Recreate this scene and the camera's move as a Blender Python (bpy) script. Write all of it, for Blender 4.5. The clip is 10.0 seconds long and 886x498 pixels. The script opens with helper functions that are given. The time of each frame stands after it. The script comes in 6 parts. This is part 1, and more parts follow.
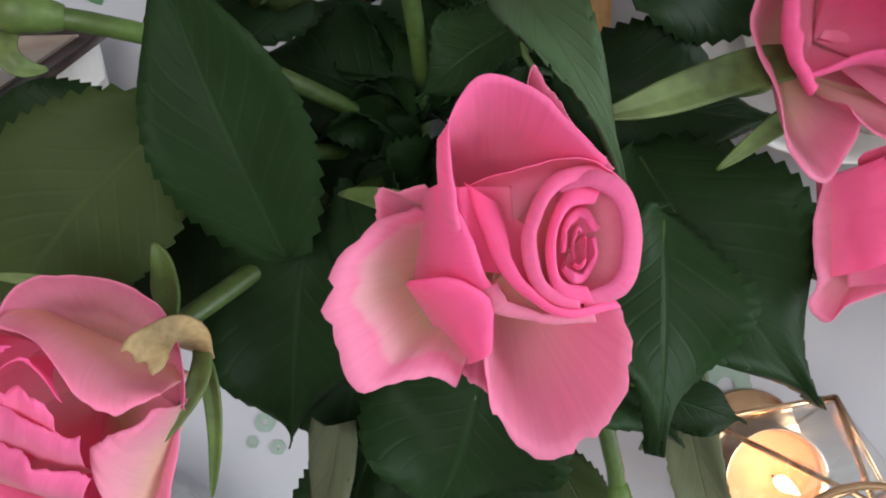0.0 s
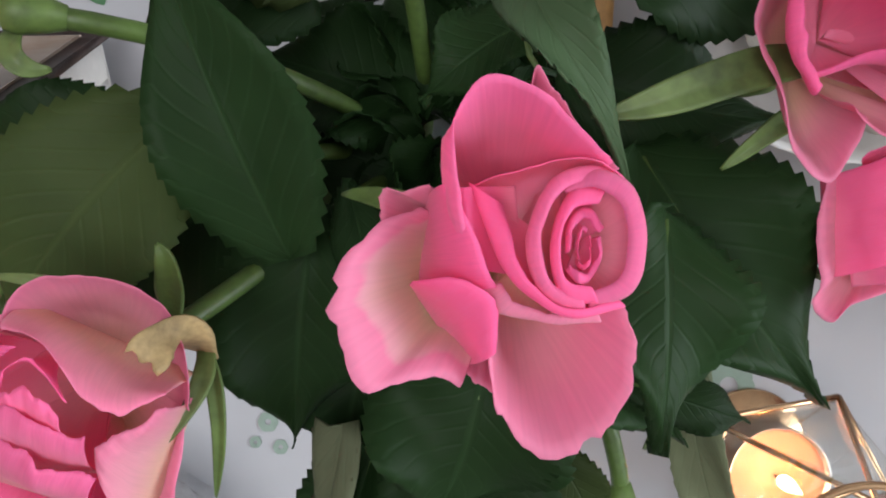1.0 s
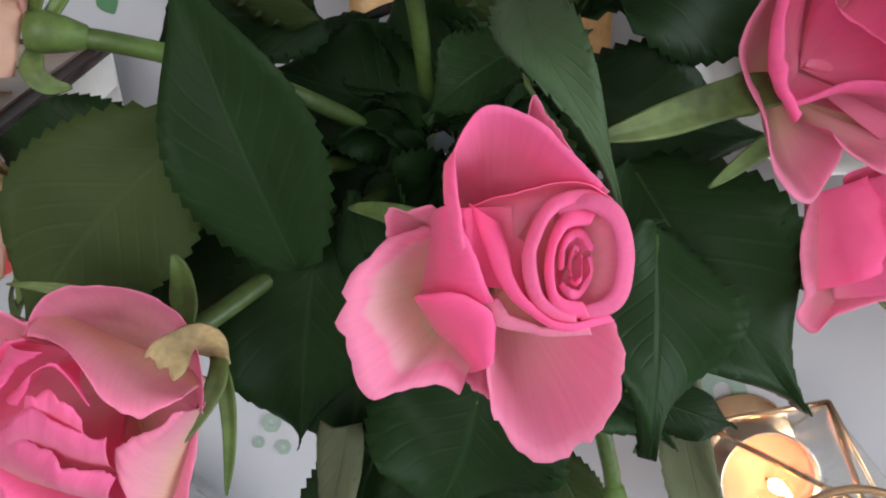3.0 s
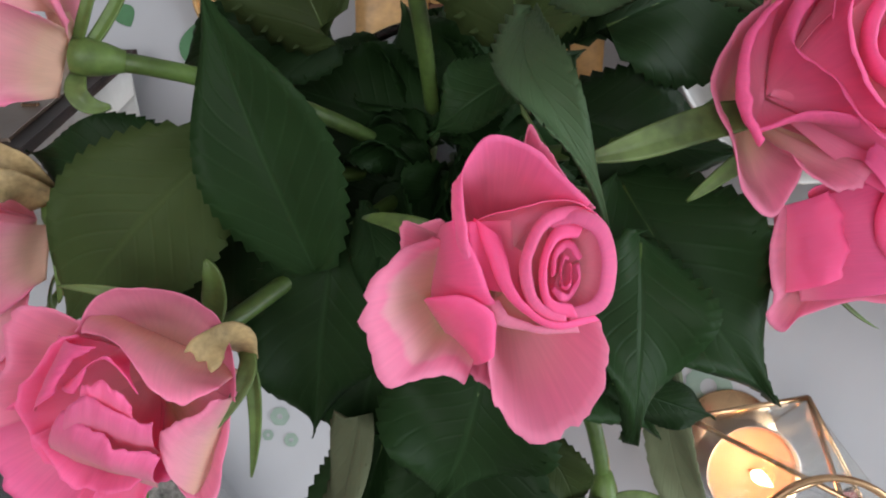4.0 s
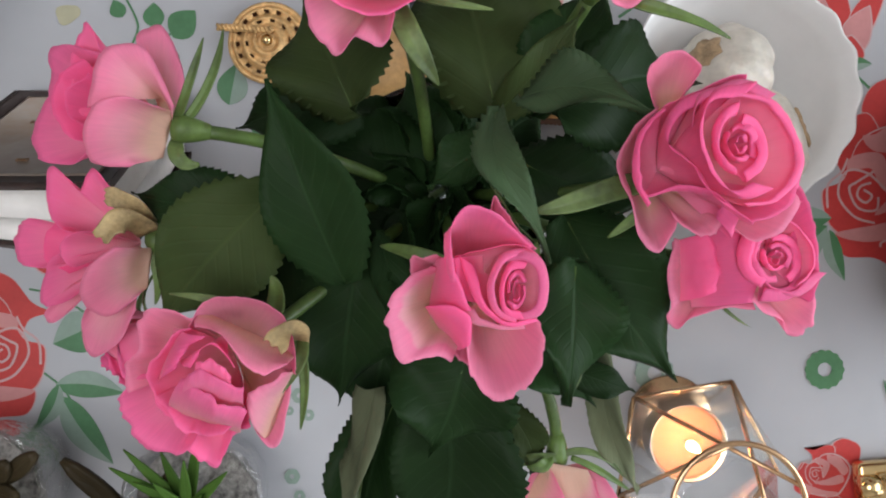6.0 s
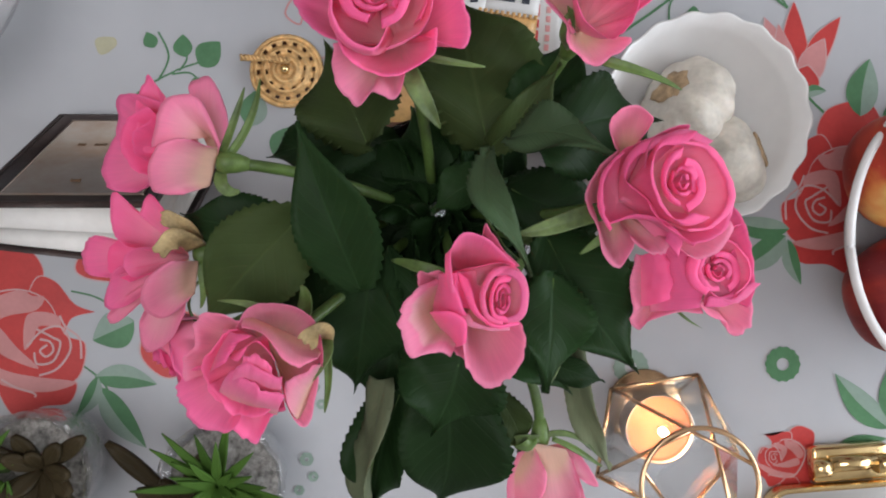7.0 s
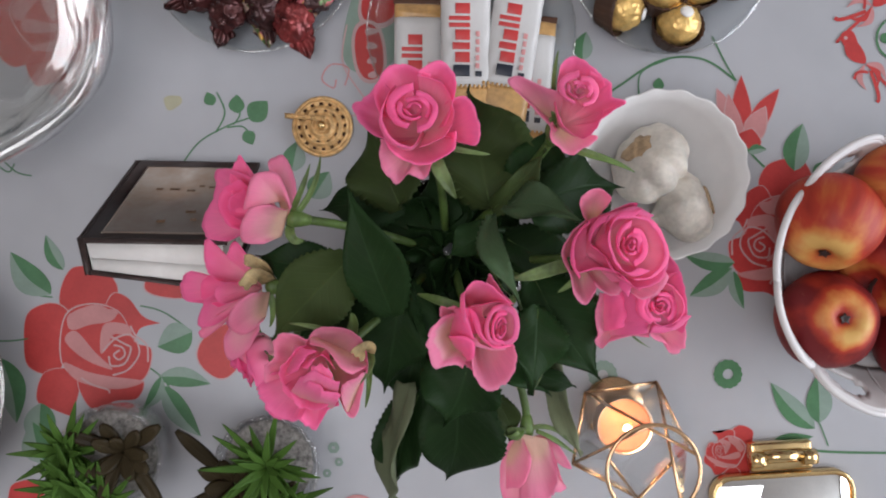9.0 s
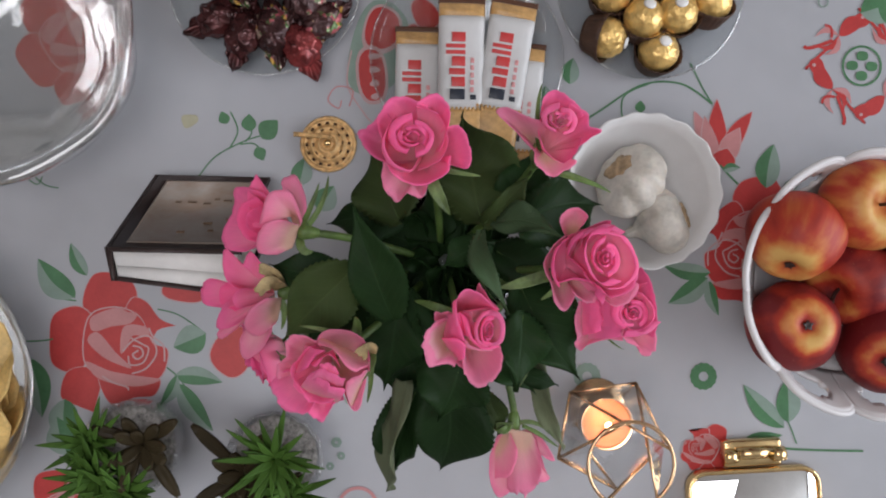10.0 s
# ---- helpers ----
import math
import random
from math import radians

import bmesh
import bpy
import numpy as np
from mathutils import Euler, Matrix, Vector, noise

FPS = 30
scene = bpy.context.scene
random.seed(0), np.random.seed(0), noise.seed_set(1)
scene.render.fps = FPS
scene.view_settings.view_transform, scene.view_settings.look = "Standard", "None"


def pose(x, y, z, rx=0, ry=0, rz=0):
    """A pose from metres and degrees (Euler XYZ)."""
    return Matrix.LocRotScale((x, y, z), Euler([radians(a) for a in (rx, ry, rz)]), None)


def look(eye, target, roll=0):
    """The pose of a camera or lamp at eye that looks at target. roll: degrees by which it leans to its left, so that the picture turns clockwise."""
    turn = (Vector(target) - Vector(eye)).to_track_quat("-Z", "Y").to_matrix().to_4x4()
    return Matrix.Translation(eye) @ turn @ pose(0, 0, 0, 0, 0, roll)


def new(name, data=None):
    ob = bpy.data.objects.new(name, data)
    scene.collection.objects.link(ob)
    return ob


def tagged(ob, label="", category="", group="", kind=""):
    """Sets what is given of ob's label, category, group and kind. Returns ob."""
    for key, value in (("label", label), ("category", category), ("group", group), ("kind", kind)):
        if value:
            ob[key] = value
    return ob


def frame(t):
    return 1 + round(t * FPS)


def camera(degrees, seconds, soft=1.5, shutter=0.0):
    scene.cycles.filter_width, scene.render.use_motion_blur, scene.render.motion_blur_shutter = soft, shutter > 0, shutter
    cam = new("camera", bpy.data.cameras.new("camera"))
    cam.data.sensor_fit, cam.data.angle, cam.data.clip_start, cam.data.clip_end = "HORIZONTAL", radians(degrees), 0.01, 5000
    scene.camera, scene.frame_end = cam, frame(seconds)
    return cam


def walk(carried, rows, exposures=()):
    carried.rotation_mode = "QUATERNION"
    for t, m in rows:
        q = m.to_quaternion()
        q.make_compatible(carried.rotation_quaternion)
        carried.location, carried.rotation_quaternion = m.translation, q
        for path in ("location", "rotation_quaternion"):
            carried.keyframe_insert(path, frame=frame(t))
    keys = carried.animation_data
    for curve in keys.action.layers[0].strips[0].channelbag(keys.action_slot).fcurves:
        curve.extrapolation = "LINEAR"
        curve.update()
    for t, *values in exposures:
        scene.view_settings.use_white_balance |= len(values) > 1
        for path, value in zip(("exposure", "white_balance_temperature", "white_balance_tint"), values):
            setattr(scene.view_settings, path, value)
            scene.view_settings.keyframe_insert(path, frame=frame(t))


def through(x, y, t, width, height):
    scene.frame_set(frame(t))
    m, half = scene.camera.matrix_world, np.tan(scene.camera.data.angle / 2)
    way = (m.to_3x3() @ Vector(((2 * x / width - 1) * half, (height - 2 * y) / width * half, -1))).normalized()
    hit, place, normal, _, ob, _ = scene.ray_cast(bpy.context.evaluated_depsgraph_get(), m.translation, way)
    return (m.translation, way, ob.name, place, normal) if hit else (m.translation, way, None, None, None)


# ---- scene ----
cam = camera(58.0, 10.0, soft=2.0)
# seconds, place in metres, turn in degrees
PATH = [
    (0.0, 0.01352, -0.00717, 0.31979, 0.045, -0.084, -0.093),
    (0.5, 0.01311, -0.00651, 0.31858, 0.196, -0.020, -0.118),
    (1.0, 0.01313, -0.00709, 0.31979, 0.010, 0.018, -0.139),
    (1.5, 0.01301, -0.00665, 0.32017, 0.075, 0.058, -0.031),
    (2.0, 0.01296, -0.00612, 0.32170, 0.010, 0.011, -0.010),
    (2.5, 0.01336, -0.00543, 0.32306, 0.044, 0.095, 0.145),
    (4.0, 0.01116, -0.00337, 0.34361, -0.042, -0.216, 0.439),
    (4.5, 0.01087, -0.00211, 0.35594, -0.104, -0.249, 0.515),
    (5.0, 0.01123, -0.00090, 0.37339, -0.201, -0.433, 0.594),
    (5.5, 0.01034, 0.00205, 0.39213, -0.391, -0.685, 0.807),
    (7.0, 0.00735, 0.01181, 0.46157, -0.891, -1.136, 0.998),
    (7.5, 0.00406, 0.01772, 0.48634, -1.041, -1.272, 1.310),
    (8.0, 0.00064, 0.02252, 0.51149, -1.022, -1.466, 1.479),
    (8.5, -0.00293, 0.02644, 0.53678, -1.061, -1.601, 1.717),
    (9.0, -0.00563, 0.03040, 0.55773, -0.829, -1.755, 1.879),
    (9.5, -0.00520, 0.03347, 0.57971, -0.664, -1.794, 2.094),
    (10.0, -0.00488, 0.03422, 0.60068, -0.472, -1.806, 2.257),
]
# the film's own brightening and dimming: stops, kelvin and tint
EXPOSURES = [(0.0, 0.42, 6500, 10), (2.5, 0.41, 6500, 10), (4.5, 0.30, 6500, 9), (5.5, 0.27, 6500, 9), (7.5, 0.22, 6500, 11), (9.0, 0.06, 6500, 13), (10.0, -0.09, 6500, 13)]
walk(cam, [(t, pose(x, y, z, rx, ry, rz)) for t, x, y, z, rx, ry, rz in PATH], EXPOSURES)

# ---- world, room light, overhead fill ----
world = bpy.data.worlds.new("world")
scene.world = world
world.use_nodes = True
sky = world.node_tree.nodes.new("ShaderNodeTexSky")
sky.sky_type, sky.sun_disc = "NISHITA", False
sky.sun_elevation, sky.sun_rotation = radians(35), radians(80)
world.node_tree.links.new(sky.outputs[0], world.node_tree.nodes["Background"].inputs[0])
world.node_tree.nodes["Background"].inputs[1].default_value = 0.12


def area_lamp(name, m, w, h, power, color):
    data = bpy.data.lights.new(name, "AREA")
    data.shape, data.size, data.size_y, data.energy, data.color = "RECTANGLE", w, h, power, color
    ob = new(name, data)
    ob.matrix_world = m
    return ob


WINDOW_POWER, FILL_POWER = 42.0, 12.5
area_lamp("window_light", look((2.16, -0.2, 0.95), (0, 0, 0.3)), 1.7, 1.25, WINDOW_POWER, (0.86, 0.93, 1.0))
# soft fill from above, added without any fixture to brighten the table
area_lamp("overhead_fill", look((-0.30, -0.20, 1.70), (-0.30, -0.20, 0)), 0.9, 0.9, FILL_POWER, (0.97, 0.97, 1.0))
flame_lamp = new("flame_light", bpy.data.lights.new("flame_light", "POINT"))
flame_lamp.data.energy, flame_lamp.data.color, flame_lamp.data.shadow_soft_size = 0.028, (1.0, 0.36, 0.11), 0.004
flame_lamp.location = (0.1385, -0.0925, 0.030)


# ---- materials ----
def mat(name, color, rough=0.5, metal=0.0, vary=0.15, scale=60.0, bump=0.0, bump_scale=200.0, spec=0.5, coat=0.0, trans=0.0, sss=0.0, ior=1.45, dark=None):
    """A painted or grown surface with colour variation at two scales and fine relief."""
    m = bpy.data.materials.new(name)
    m.use_nodes = True
    n, l = m.node_tree.nodes, m.node_tree.links
    b = n["Principled BSDF"]
    b.inputs["Roughness"].default_value, b.inputs["Metallic"].default_value = rough, metal
    b.inputs["Specular IOR Level"].default_value, b.inputs["Coat Weight"].default_value = spec, coat
    b.inputs["Transmission Weight"].default_value, b.inputs["IOR"].default_value = trans, ior
    if sss:
        b.inputs["Subsurface Weight"].default_value, b.inputs["Subsurface Scale"].default_value = sss, 0.004
        b.inputs["Subsurface Radius"].default_value = (1, 0.5, 0.3)
    tc = n.new("ShaderNodeTexCoord")
    if vary:
        a, c, mix, ramp = n.new("ShaderNodeTexNoise"), n.new("ShaderNodeTexNoise"), n.new("ShaderNodeMath"), n.new("ShaderNodeMix")
        a.inputs["Scale"].default_value, c.inputs["Scale"].default_value = scale, scale * 7
        a.inputs["Detail"].default_value = 4
        mix.operation = "MULTIPLY_ADD"
        mix.inputs[1].default_value = 0.4
        l.new(tc.outputs["Object"], a.inputs["Vector"]), l.new(tc.outputs["Object"], c.inputs["Vector"])
        l.new(c.outputs["Fac"], mix.inputs[0]), l.new(a.outputs["Fac"], mix.inputs[2])
        ramp.data_type = "RGBA"
        d = dark or tuple(v * (1 - 2 * vary) for v in color)
        ramp.inputs[6].default_value, ramp.inputs[7].default_value = (*d, 1), (*[min(1, v * (1 + vary)) for v in color], 1)
        mr = n.new("ShaderNodeMapRange")
        mr.inputs[1].default_value, mr.inputs[2].default_value = 0.45, 0.95
        l.new(mix.outputs[0], mr.inputs[0]), l.new(mr.outputs[0], ramp.inputs[0])
        l.new(ramp.outputs[2], b.inputs["Base Color"])
    else:
        b.inputs["Base Color"].default_value = (*color, 1)
    if bump:
        t, bp = n.new("ShaderNodeTexNoise"), n.new("ShaderNodeBump")
        t.inputs["Scale"].default_value, t.inputs["Detail"].default_value = bump_scale, 5
        bp.inputs["Strength"].default_value, bp.inputs["Distance"].default_value = bump, 0.001
        l.new(tc.outputs["Object"], t.inputs["Vector"]), l.new(t.outputs["Fac"], bp.inputs["Height"])
        l.new(bp.outputs[0], b.inputs["Normal"])
    return m


def petal_mat(name, deep, pale, cream, claw=0.25):
    """A rose petal: cream at the claw, pale outside, deep pink towards the rim, thin enough to let light through."""
    m = bpy.data.materials.new(name)
    m.use_nodes = True
    n, l = m.node_tree.nodes, m.node_tree.links
    b, out = n["Principled BSDF"], n["Material Output"]
    uv = n.new("ShaderNodeTexCoord")
    sep, noi, add, ramp = n.new("ShaderNodeSeparateXYZ"), n.new("ShaderNodeTexNoise"), n.new("ShaderNodeMath"), n.new("ShaderNodeValToRGB")
    l.new(uv.outputs["UV"], sep.inputs[0]), l.new(uv.outputs["Object"], noi.inputs["Vector"])
    noi.inputs["Scale"].default_value, noi.inputs["Detail"].default_value = 90, 4
    add.operation = "MULTIPLY_ADD"
    add.inputs[1].default_value = 0.22
    l.new(noi.outputs["Fac"], add.inputs[0]), l.new(sep.outputs["Y"], add.inputs[2])
    r = ramp.color_ramp
    r.elements[0].position, r.elements[0].color = claw, (*cream, 1)
    r.elements[1].position, r.elements[1].color = 1.08, (*deep, 1)
    e = r.elements.new(claw + 0.30)
    e.color = (*pale, 1)
    l.new(add.outputs[0], ramp.inputs[0])
    # fine veins running from the claw to the rim
    wav, vm = n.new("ShaderNodeTexNoise"), n.new("ShaderNodeMapping")
    vm.inputs["Scale"].default_value = (55, 3, 1)
    l.new(uv.outputs["UV"], vm.inputs[0]), l.new(vm.outputs[0], wav.inputs["Vector"])
    wav.inputs["Scale"].default_value = 1.0
    bp = n.new("ShaderNodeBump")
    bp.inputs["Strength"].default_value, bp.inputs["Distance"].default_value = 0.18, 0.0006
    l.new(wav.outputs["Fac"], bp.inputs["Height"]), l.new(bp.outputs[0], b.inputs["Normal"])
    info, hsv = n.new("ShaderNodeObjectInfo"), n.new("ShaderNodeHueSaturation")
    mr = n.new("ShaderNodeMapRange")
    mr.inputs[3].default_value, mr.inputs[4].default_value = 0.94, 1.12
    l.new(info.outputs["Random"], mr.inputs[0]), l.new(mr.outputs[0], hsv.inputs["Value"])
    l.new(ramp.outputs[0], hsv.inputs["Color"]), l.new(hsv.outputs[0], b.inputs["Base Color"])
    b.inputs["Roughness"].default_value, b.inputs["Specular IOR Level"].default_value = 0.55, 0.3
    b.inputs["Sheen Weight"].default_value = 0.15
    streak, tone = n.new("ShaderNodeMapRange"), n.new("ShaderNodeMath")
    streak.inputs[1].default_value, streak.inputs[2].default_value, streak.inputs[3].default_value, streak.inputs[4].default_value = 0.3, 0.7, 0.96, 1.03
    tone.operation = "MULTIPLY"
    l.new(wav.outputs["Fac"], streak.inputs[0]), l.new(streak.outputs[0], tone.inputs[0]), l.new(mr.outputs[0], tone.inputs[1])
    l.new(tone.outputs[0], hsv.inputs["Value"])
    tr, mx = n.new("ShaderNodeBsdfTranslucent"), n.new("ShaderNodeMixShader")
    mx.inputs[0].default_value = 0.44
    l.new(hsv.outputs[0], tr.inputs["Color"])
    l.new(b.outputs[0], mx.inputs[1]), l.new(tr.outputs[0], mx.inputs[2]), l.new(mx.outputs[0], out.inputs[0])
    return m


def leaf_mat(name, color, vein, rough=0.5, through=0.06, vein_scale=11.0):
    """A leaf blade: paler midrib and side veins, blotchy green, some light through it."""
    m = bpy.data.materials.new(name)
    m.use_nodes = True
    n, l = m.node_tree.nodes, m.node_tree.links
    b, out = n["Principled BSDF"], n["Material Output"]
    tc, sep = n.new("ShaderNodeTexCoord"), n.new("ShaderNodeSeparateXYZ")
    l.new(tc.outputs["UV"], sep.inputs[0])

    def calc(op, a, c=None, d=None):
        k = n.new("ShaderNodeMath")
        k.operation = op
        for i, v in enumerate((a, c, d)):
            if v is None:
                continue
            if isinstance(v, (int, float)):
                k.inputs[i].default_value = v
            else:
                l.new(v, k.inputs[i])
        return k.outputs[0]

    side = calc("ABSOLUTE", calc("SUBTRACT", sep.outputs["X"], 0.5))
    phase = calc("MULTIPLY_ADD", side, -0.55, sep.outputs["Y"])
    saw = calc("PINGPONG", calc("MULTIPLY", phase, vein_scale), 0.5)
    ribs = calc("SUBTRACT", 1.0, calc("SMOOTH_MIN", calc("MULTIPLY", saw, 7.0), 1.0, 0.1))
    mid = calc("SUBTRACT", 1.0, calc("MINIMUM", calc("MULTIPLY", side, 32.0), 1.0))
    veins = calc("MAXIMUM", calc("MULTIPLY", ribs, 0.30), mid)
    noi = n.new("ShaderNodeTexNoise")
    noi.inputs["Scale"].default_value, noi.inputs["Detail"].default_value = 55, 6
    l.new(tc.outputs["Object"], noi.inputs["Vector"])
    base, mix = n.new("ShaderNodeMix"), n.new("ShaderNodeMix")
    base.data_type = mix.data_type = "RGBA"
    base.inputs[6].default_value, base.inputs[7].default_value = (*[v * 0.65 for v in color], 1), (*[v * 1.35 for v in color], 1)
    l.new(noi.outputs["Fac"], base.inputs[0])
    mix.inputs[7].default_value = (*vein, 1)
    l.new(base.outputs[2], mix.inputs[6]), l.new(calc("MULTIPLY", veins, 0.24), mix.inputs[0])
    info, hsv, mr = n.new("ShaderNodeObjectInfo"), n.new("ShaderNodeHueSaturation"), n.new("ShaderNodeMapRange")
    mr.inputs[3].default_value, mr.inputs[4].default_value = 0.75, 1.25
    l.new(info.outputs["Random"], mr.inputs[0]), l.new(mr.outputs[0], hsv.inputs["Value"])
    l.new(mix.outputs[2], hsv.inputs["Color"]), l.new(hsv.outputs[0], b.inputs["Base Color"])
    bp = n.new("ShaderNodeBump")
    bp.inputs["Strength"].default_value, bp.inputs["Distance"].default_value = 0.45, 0.0006
    l.new(calc("ADD", calc("MULTIPLY", veins, -1.0), calc("MULTIPLY", noi.outputs["Fac"], 0.8)), bp.inputs["Height"])
    l.new(bp.outputs[0], b.inputs["Normal"])
    b.inputs["Roughness"].default_value, b.inputs["Specular IOR Level"].default_value = rough, 0.09
    tr, mx = n.new("ShaderNodeBsdfTranslucent"), n.new("ShaderNodeMixShader")
    mx.inputs[0].default_value = through
    l.new(hsv.outputs[0], tr.inputs["Color"])
    l.new(b.outputs[0], mx.inputs[1]), l.new(tr.outputs[0], mx.inputs[2]), l.new(mx.outputs[0], out.inputs[0])
    return m


def glow_mat(name, color, strength):
    m = bpy.data.materials.new(name)
    m.use_nodes = True
    b = m.node_tree.nodes["Principled BSDF"]
    b.inputs["Emission Color"].default_value, b.inputs["Emission Strength"].default_value = (*color, 1), strength
    return m


PETAL = petal_mat("rose_petal", (0.95, 0.205, 0.455), (0.93, 0.33, 0.50), (0.88, 0.44, 0.50))
PETAL_HOT = petal_mat("rose_petal_inner", (0.95, 0.165, 0.42), (0.94, 0.21, 0.45), (0.90, 0.30, 0.47))
PETAL_PALE = petal_mat("rose_petal_outer", (0.90, 0.30, 0.48), (0.88, 0.44, 0.52), (0.82, 0.57, 0.45), 0.36)
LEAF = leaf_mat("rose_leaf", (0.0120, 0.030, 0.0090), (0.042, 0.090, 0.036))
LEAF_OLIVE = leaf_mat("rose_leaf_underside", (0.036, 0.055, 0.017), (0.08, 0.11, 0.04), rough=0.55)
LEAF_GREY = leaf_mat("rose_leaf_bloom", (0.052, 0.088, 0.042), (0.08, 0.13, 0.06), rough=0.5)
PETAL_CREAM = petal_mat("rose_petal_creamy", (0.88, 0.29, 0.47), (0.85, 0.45, 0.52), (0.76, 0.66, 0.42), 0.66)
LEAF_UNDER = leaf_mat("rose_leaf_pale_back", (0.125, 0.145, 0.085), (0.16, 0.19, 0.11), rough=0.55)
SEPAL = mat("sepal_green", (0.10, 0.165, 0.04), 0.5, vary=0.25, scale=80, bump=0.2)
SEPAL_PALE = mat("sepal_pale", (0.12, 0.18, 0.055), 0.5, vary=0.3, scale=60, bump=0.2)
SEPAL_TAN = mat("sepal_withered", (0.42, 0.31, 0.15), 0.6, vary=0.3, scale=120, bump=0.3)
STEM = mat("rose_stem", (0.075, 0.13, 0.03), 0.45, vary=0.25, scale=70, bump=0.2)
CLOTH = mat("tablecloth_white", (0.395, 0.40, 0.425), 0.42, vary=0.05, scale=5, bump=0.12, bump_scale=14, spec=0.35)
P_RED = mat("print_red", (0.46, 0.042, 0.04), 0.42, vary=0.08, scale=60, spec=0.35)
P_PINK = mat("print_pink", (0.50, 0.22, 0.22), 0.42, vary=0.06, scale=60, spec=0.35)
P_LINE = mat("print_pale_line", (0.48, 0.31, 0.31), 0.42, vary=0.04, spec=0.35)
P_GREEN = mat("print_green", (0.070, 0.185, 0.085), 0.42, vary=0.1, scale=60, spec=0.35)
P_SAGE = mat("print_sage", (0.22, 0.30, 0.25), 0.42, vary=0.06, scale=60, spec=0.35)
P_CREAM = mat("print_cream", (0.42, 0.40, 0.28), 0.42, vary=0.05, spec=0.35)


def thin_glass(name, tint, rough=0.02, slant=4.0, bump=0.0, bump_scale=40.0, least=0.04):
    """Clear glass seen as a thin wall: light passes straight on, the surface mirrors more at a slant."""
    m = bpy.data.materials.new(name)
    m.use_nodes = True
    n, l = m.node_tree.nodes, m.node_tree.links
    n.remove(n["Principled BSDF"])
    tr, gl, mx, lw = (n.new("ShaderNode" + k) for k in ("BsdfTransparent", "BsdfGlossy", "MixShader", "LayerWeight"))
    tr.inputs[0].default_value, gl.inputs[0].default_value, gl.inputs[1].default_value = (*tint, 1), (1, 1, 1, 1), rough
    lw.inputs["Blend"].default_value = 0.5
    pw, ma = n.new("ShaderNodeMath"), n.new("ShaderNodeMath")
    pw.operation, pw.inputs[1].default_value = "POWER", slant
    ma.operation, ma.inputs[1].default_value, ma.inputs[2].default_value = "MULTIPLY_ADD", 0.85, least
    l.new(lw.outputs["Facing"], pw.inputs[0]), l.new(pw.outputs[0], ma.inputs[0]), l.new(ma.outputs[0], mx.inputs[0]), l.new(tr.outputs[0], mx.inputs[1]), l.new(gl.outputs[0], mx.inputs[2])
    l.new(mx.outputs[0], n["Material Output"].inputs[0])
    if bump:
        tc, t, bp = n.new("ShaderNodeTexCoord"), n.new("ShaderNodeTexNoise"), n.new("ShaderNodeBump")
        t.inputs["Scale"].default_value, bp.inputs["Strength"].default_value, bp.inputs["Distance"].default_value = bump_scale, bump, 0.004
        l.new(tc.outputs["Object"], t.inputs["Vector"]), l.new(t.outputs["Fac"], bp.inputs["Height"])
        l.new(bp.outputs[0], gl.inputs["Normal"]), l.new(bp.outputs[0], lw.inputs["Normal"])
    return m


THICK = thin_glass("thick_clear_glass", (0.965, 0.98, 0.98), 0.09, 1.1, 1.0, 17.0, 0.12)
PANE = thin_glass("thin_clear_glass", (0.95, 0.965, 0.965))
PLATE = thin_glass("plate_glass", (0.93, 0.945, 0.945), 0.03, 2.4)
LANTERN_PANE = thin_glass("lantern_glass", (0.96, 0.96, 0.95), 0.02, 3.0, least=0.10)
GLASS = mat("clear_glass", (0.97, 0.99, 0.985), 0.015, vary=0, trans=1.0, ior=1.48)
CRYSTAL = thin_glass("cut_crystal", (0.955, 0.96, 0.965), 0.06, 2.0, 1.0, 160.0, 0.10)
GOLD = mat("polished_brass", (0.83, 0.60, 0.30), 0.18, metal=1.0, vary=0.1, scale=40)
ROSE_GOLD = mat("rose_gold_wire", (0.72, 0.47, 0.28), 0.25, metal=1.0, vary=0.1, scale=90)
PORCELAIN = mat("white_porcelain", (0.72, 0.71, 0.705), 0.25, vary=0.03, scale=20, coat=0.3)
PLASTIC = mat("white_plastic", (0.68, 0.665, 0.67), 0.5, vary=0.03, scale=20)
GARLIC = mat("garlic_skin", (0.66, 0.61, 0.54), 0.5, vary=0.16, scale=45, bump=0.8, bump_scale=150, sss=0.1)
GARLIC_ROOT = mat("garlic_root", (0.46, 0.32, 0.19), 0.8, vary=0.3, scale=200, bump=0.8, bump_scale=500)
WAX = mat("candle_wax", (0.90, 0.42, 0.27), 0.4, vary=0.04, sss=0.6)
MIRROR = mat("mirror_face", (0.92, 0.92, 0.93), 0.01, metal=1.0, vary=0)
LEATHER = mat("dark_binding", (0.045, 0.028, 0.026), 0.45, vary=0.25, scale=90, bump=0.4, bump_scale=700)
COVER = mat("book_cover_print", (0.32, 0.285, 0.25), 0.4, vary=0.12, scale=30, bump=0.2, dark=(0.29, 0.20, 0.15))
PAPER = mat("paper_edges", (0.80, 0.79, 0.77), 0.7, vary=0.06, scale=30, bump=0.1)
PAPER_GAP_SHADE = mat("page_gap_shade", (0.35, 0.34, 0.33), 0.8, vary=0.05)
SUCC = leaf_mat("succulent_green", (0.070, 0.145, 0.028), (0.10, 0.22, 0.05), 0.4, 0.2, 3)
SUCC_DARK = leaf_mat("succulent_brown", (0.040, 0.030, 0.016), (0.07, 0.055, 0.025), 0.35, 0.08, 3)
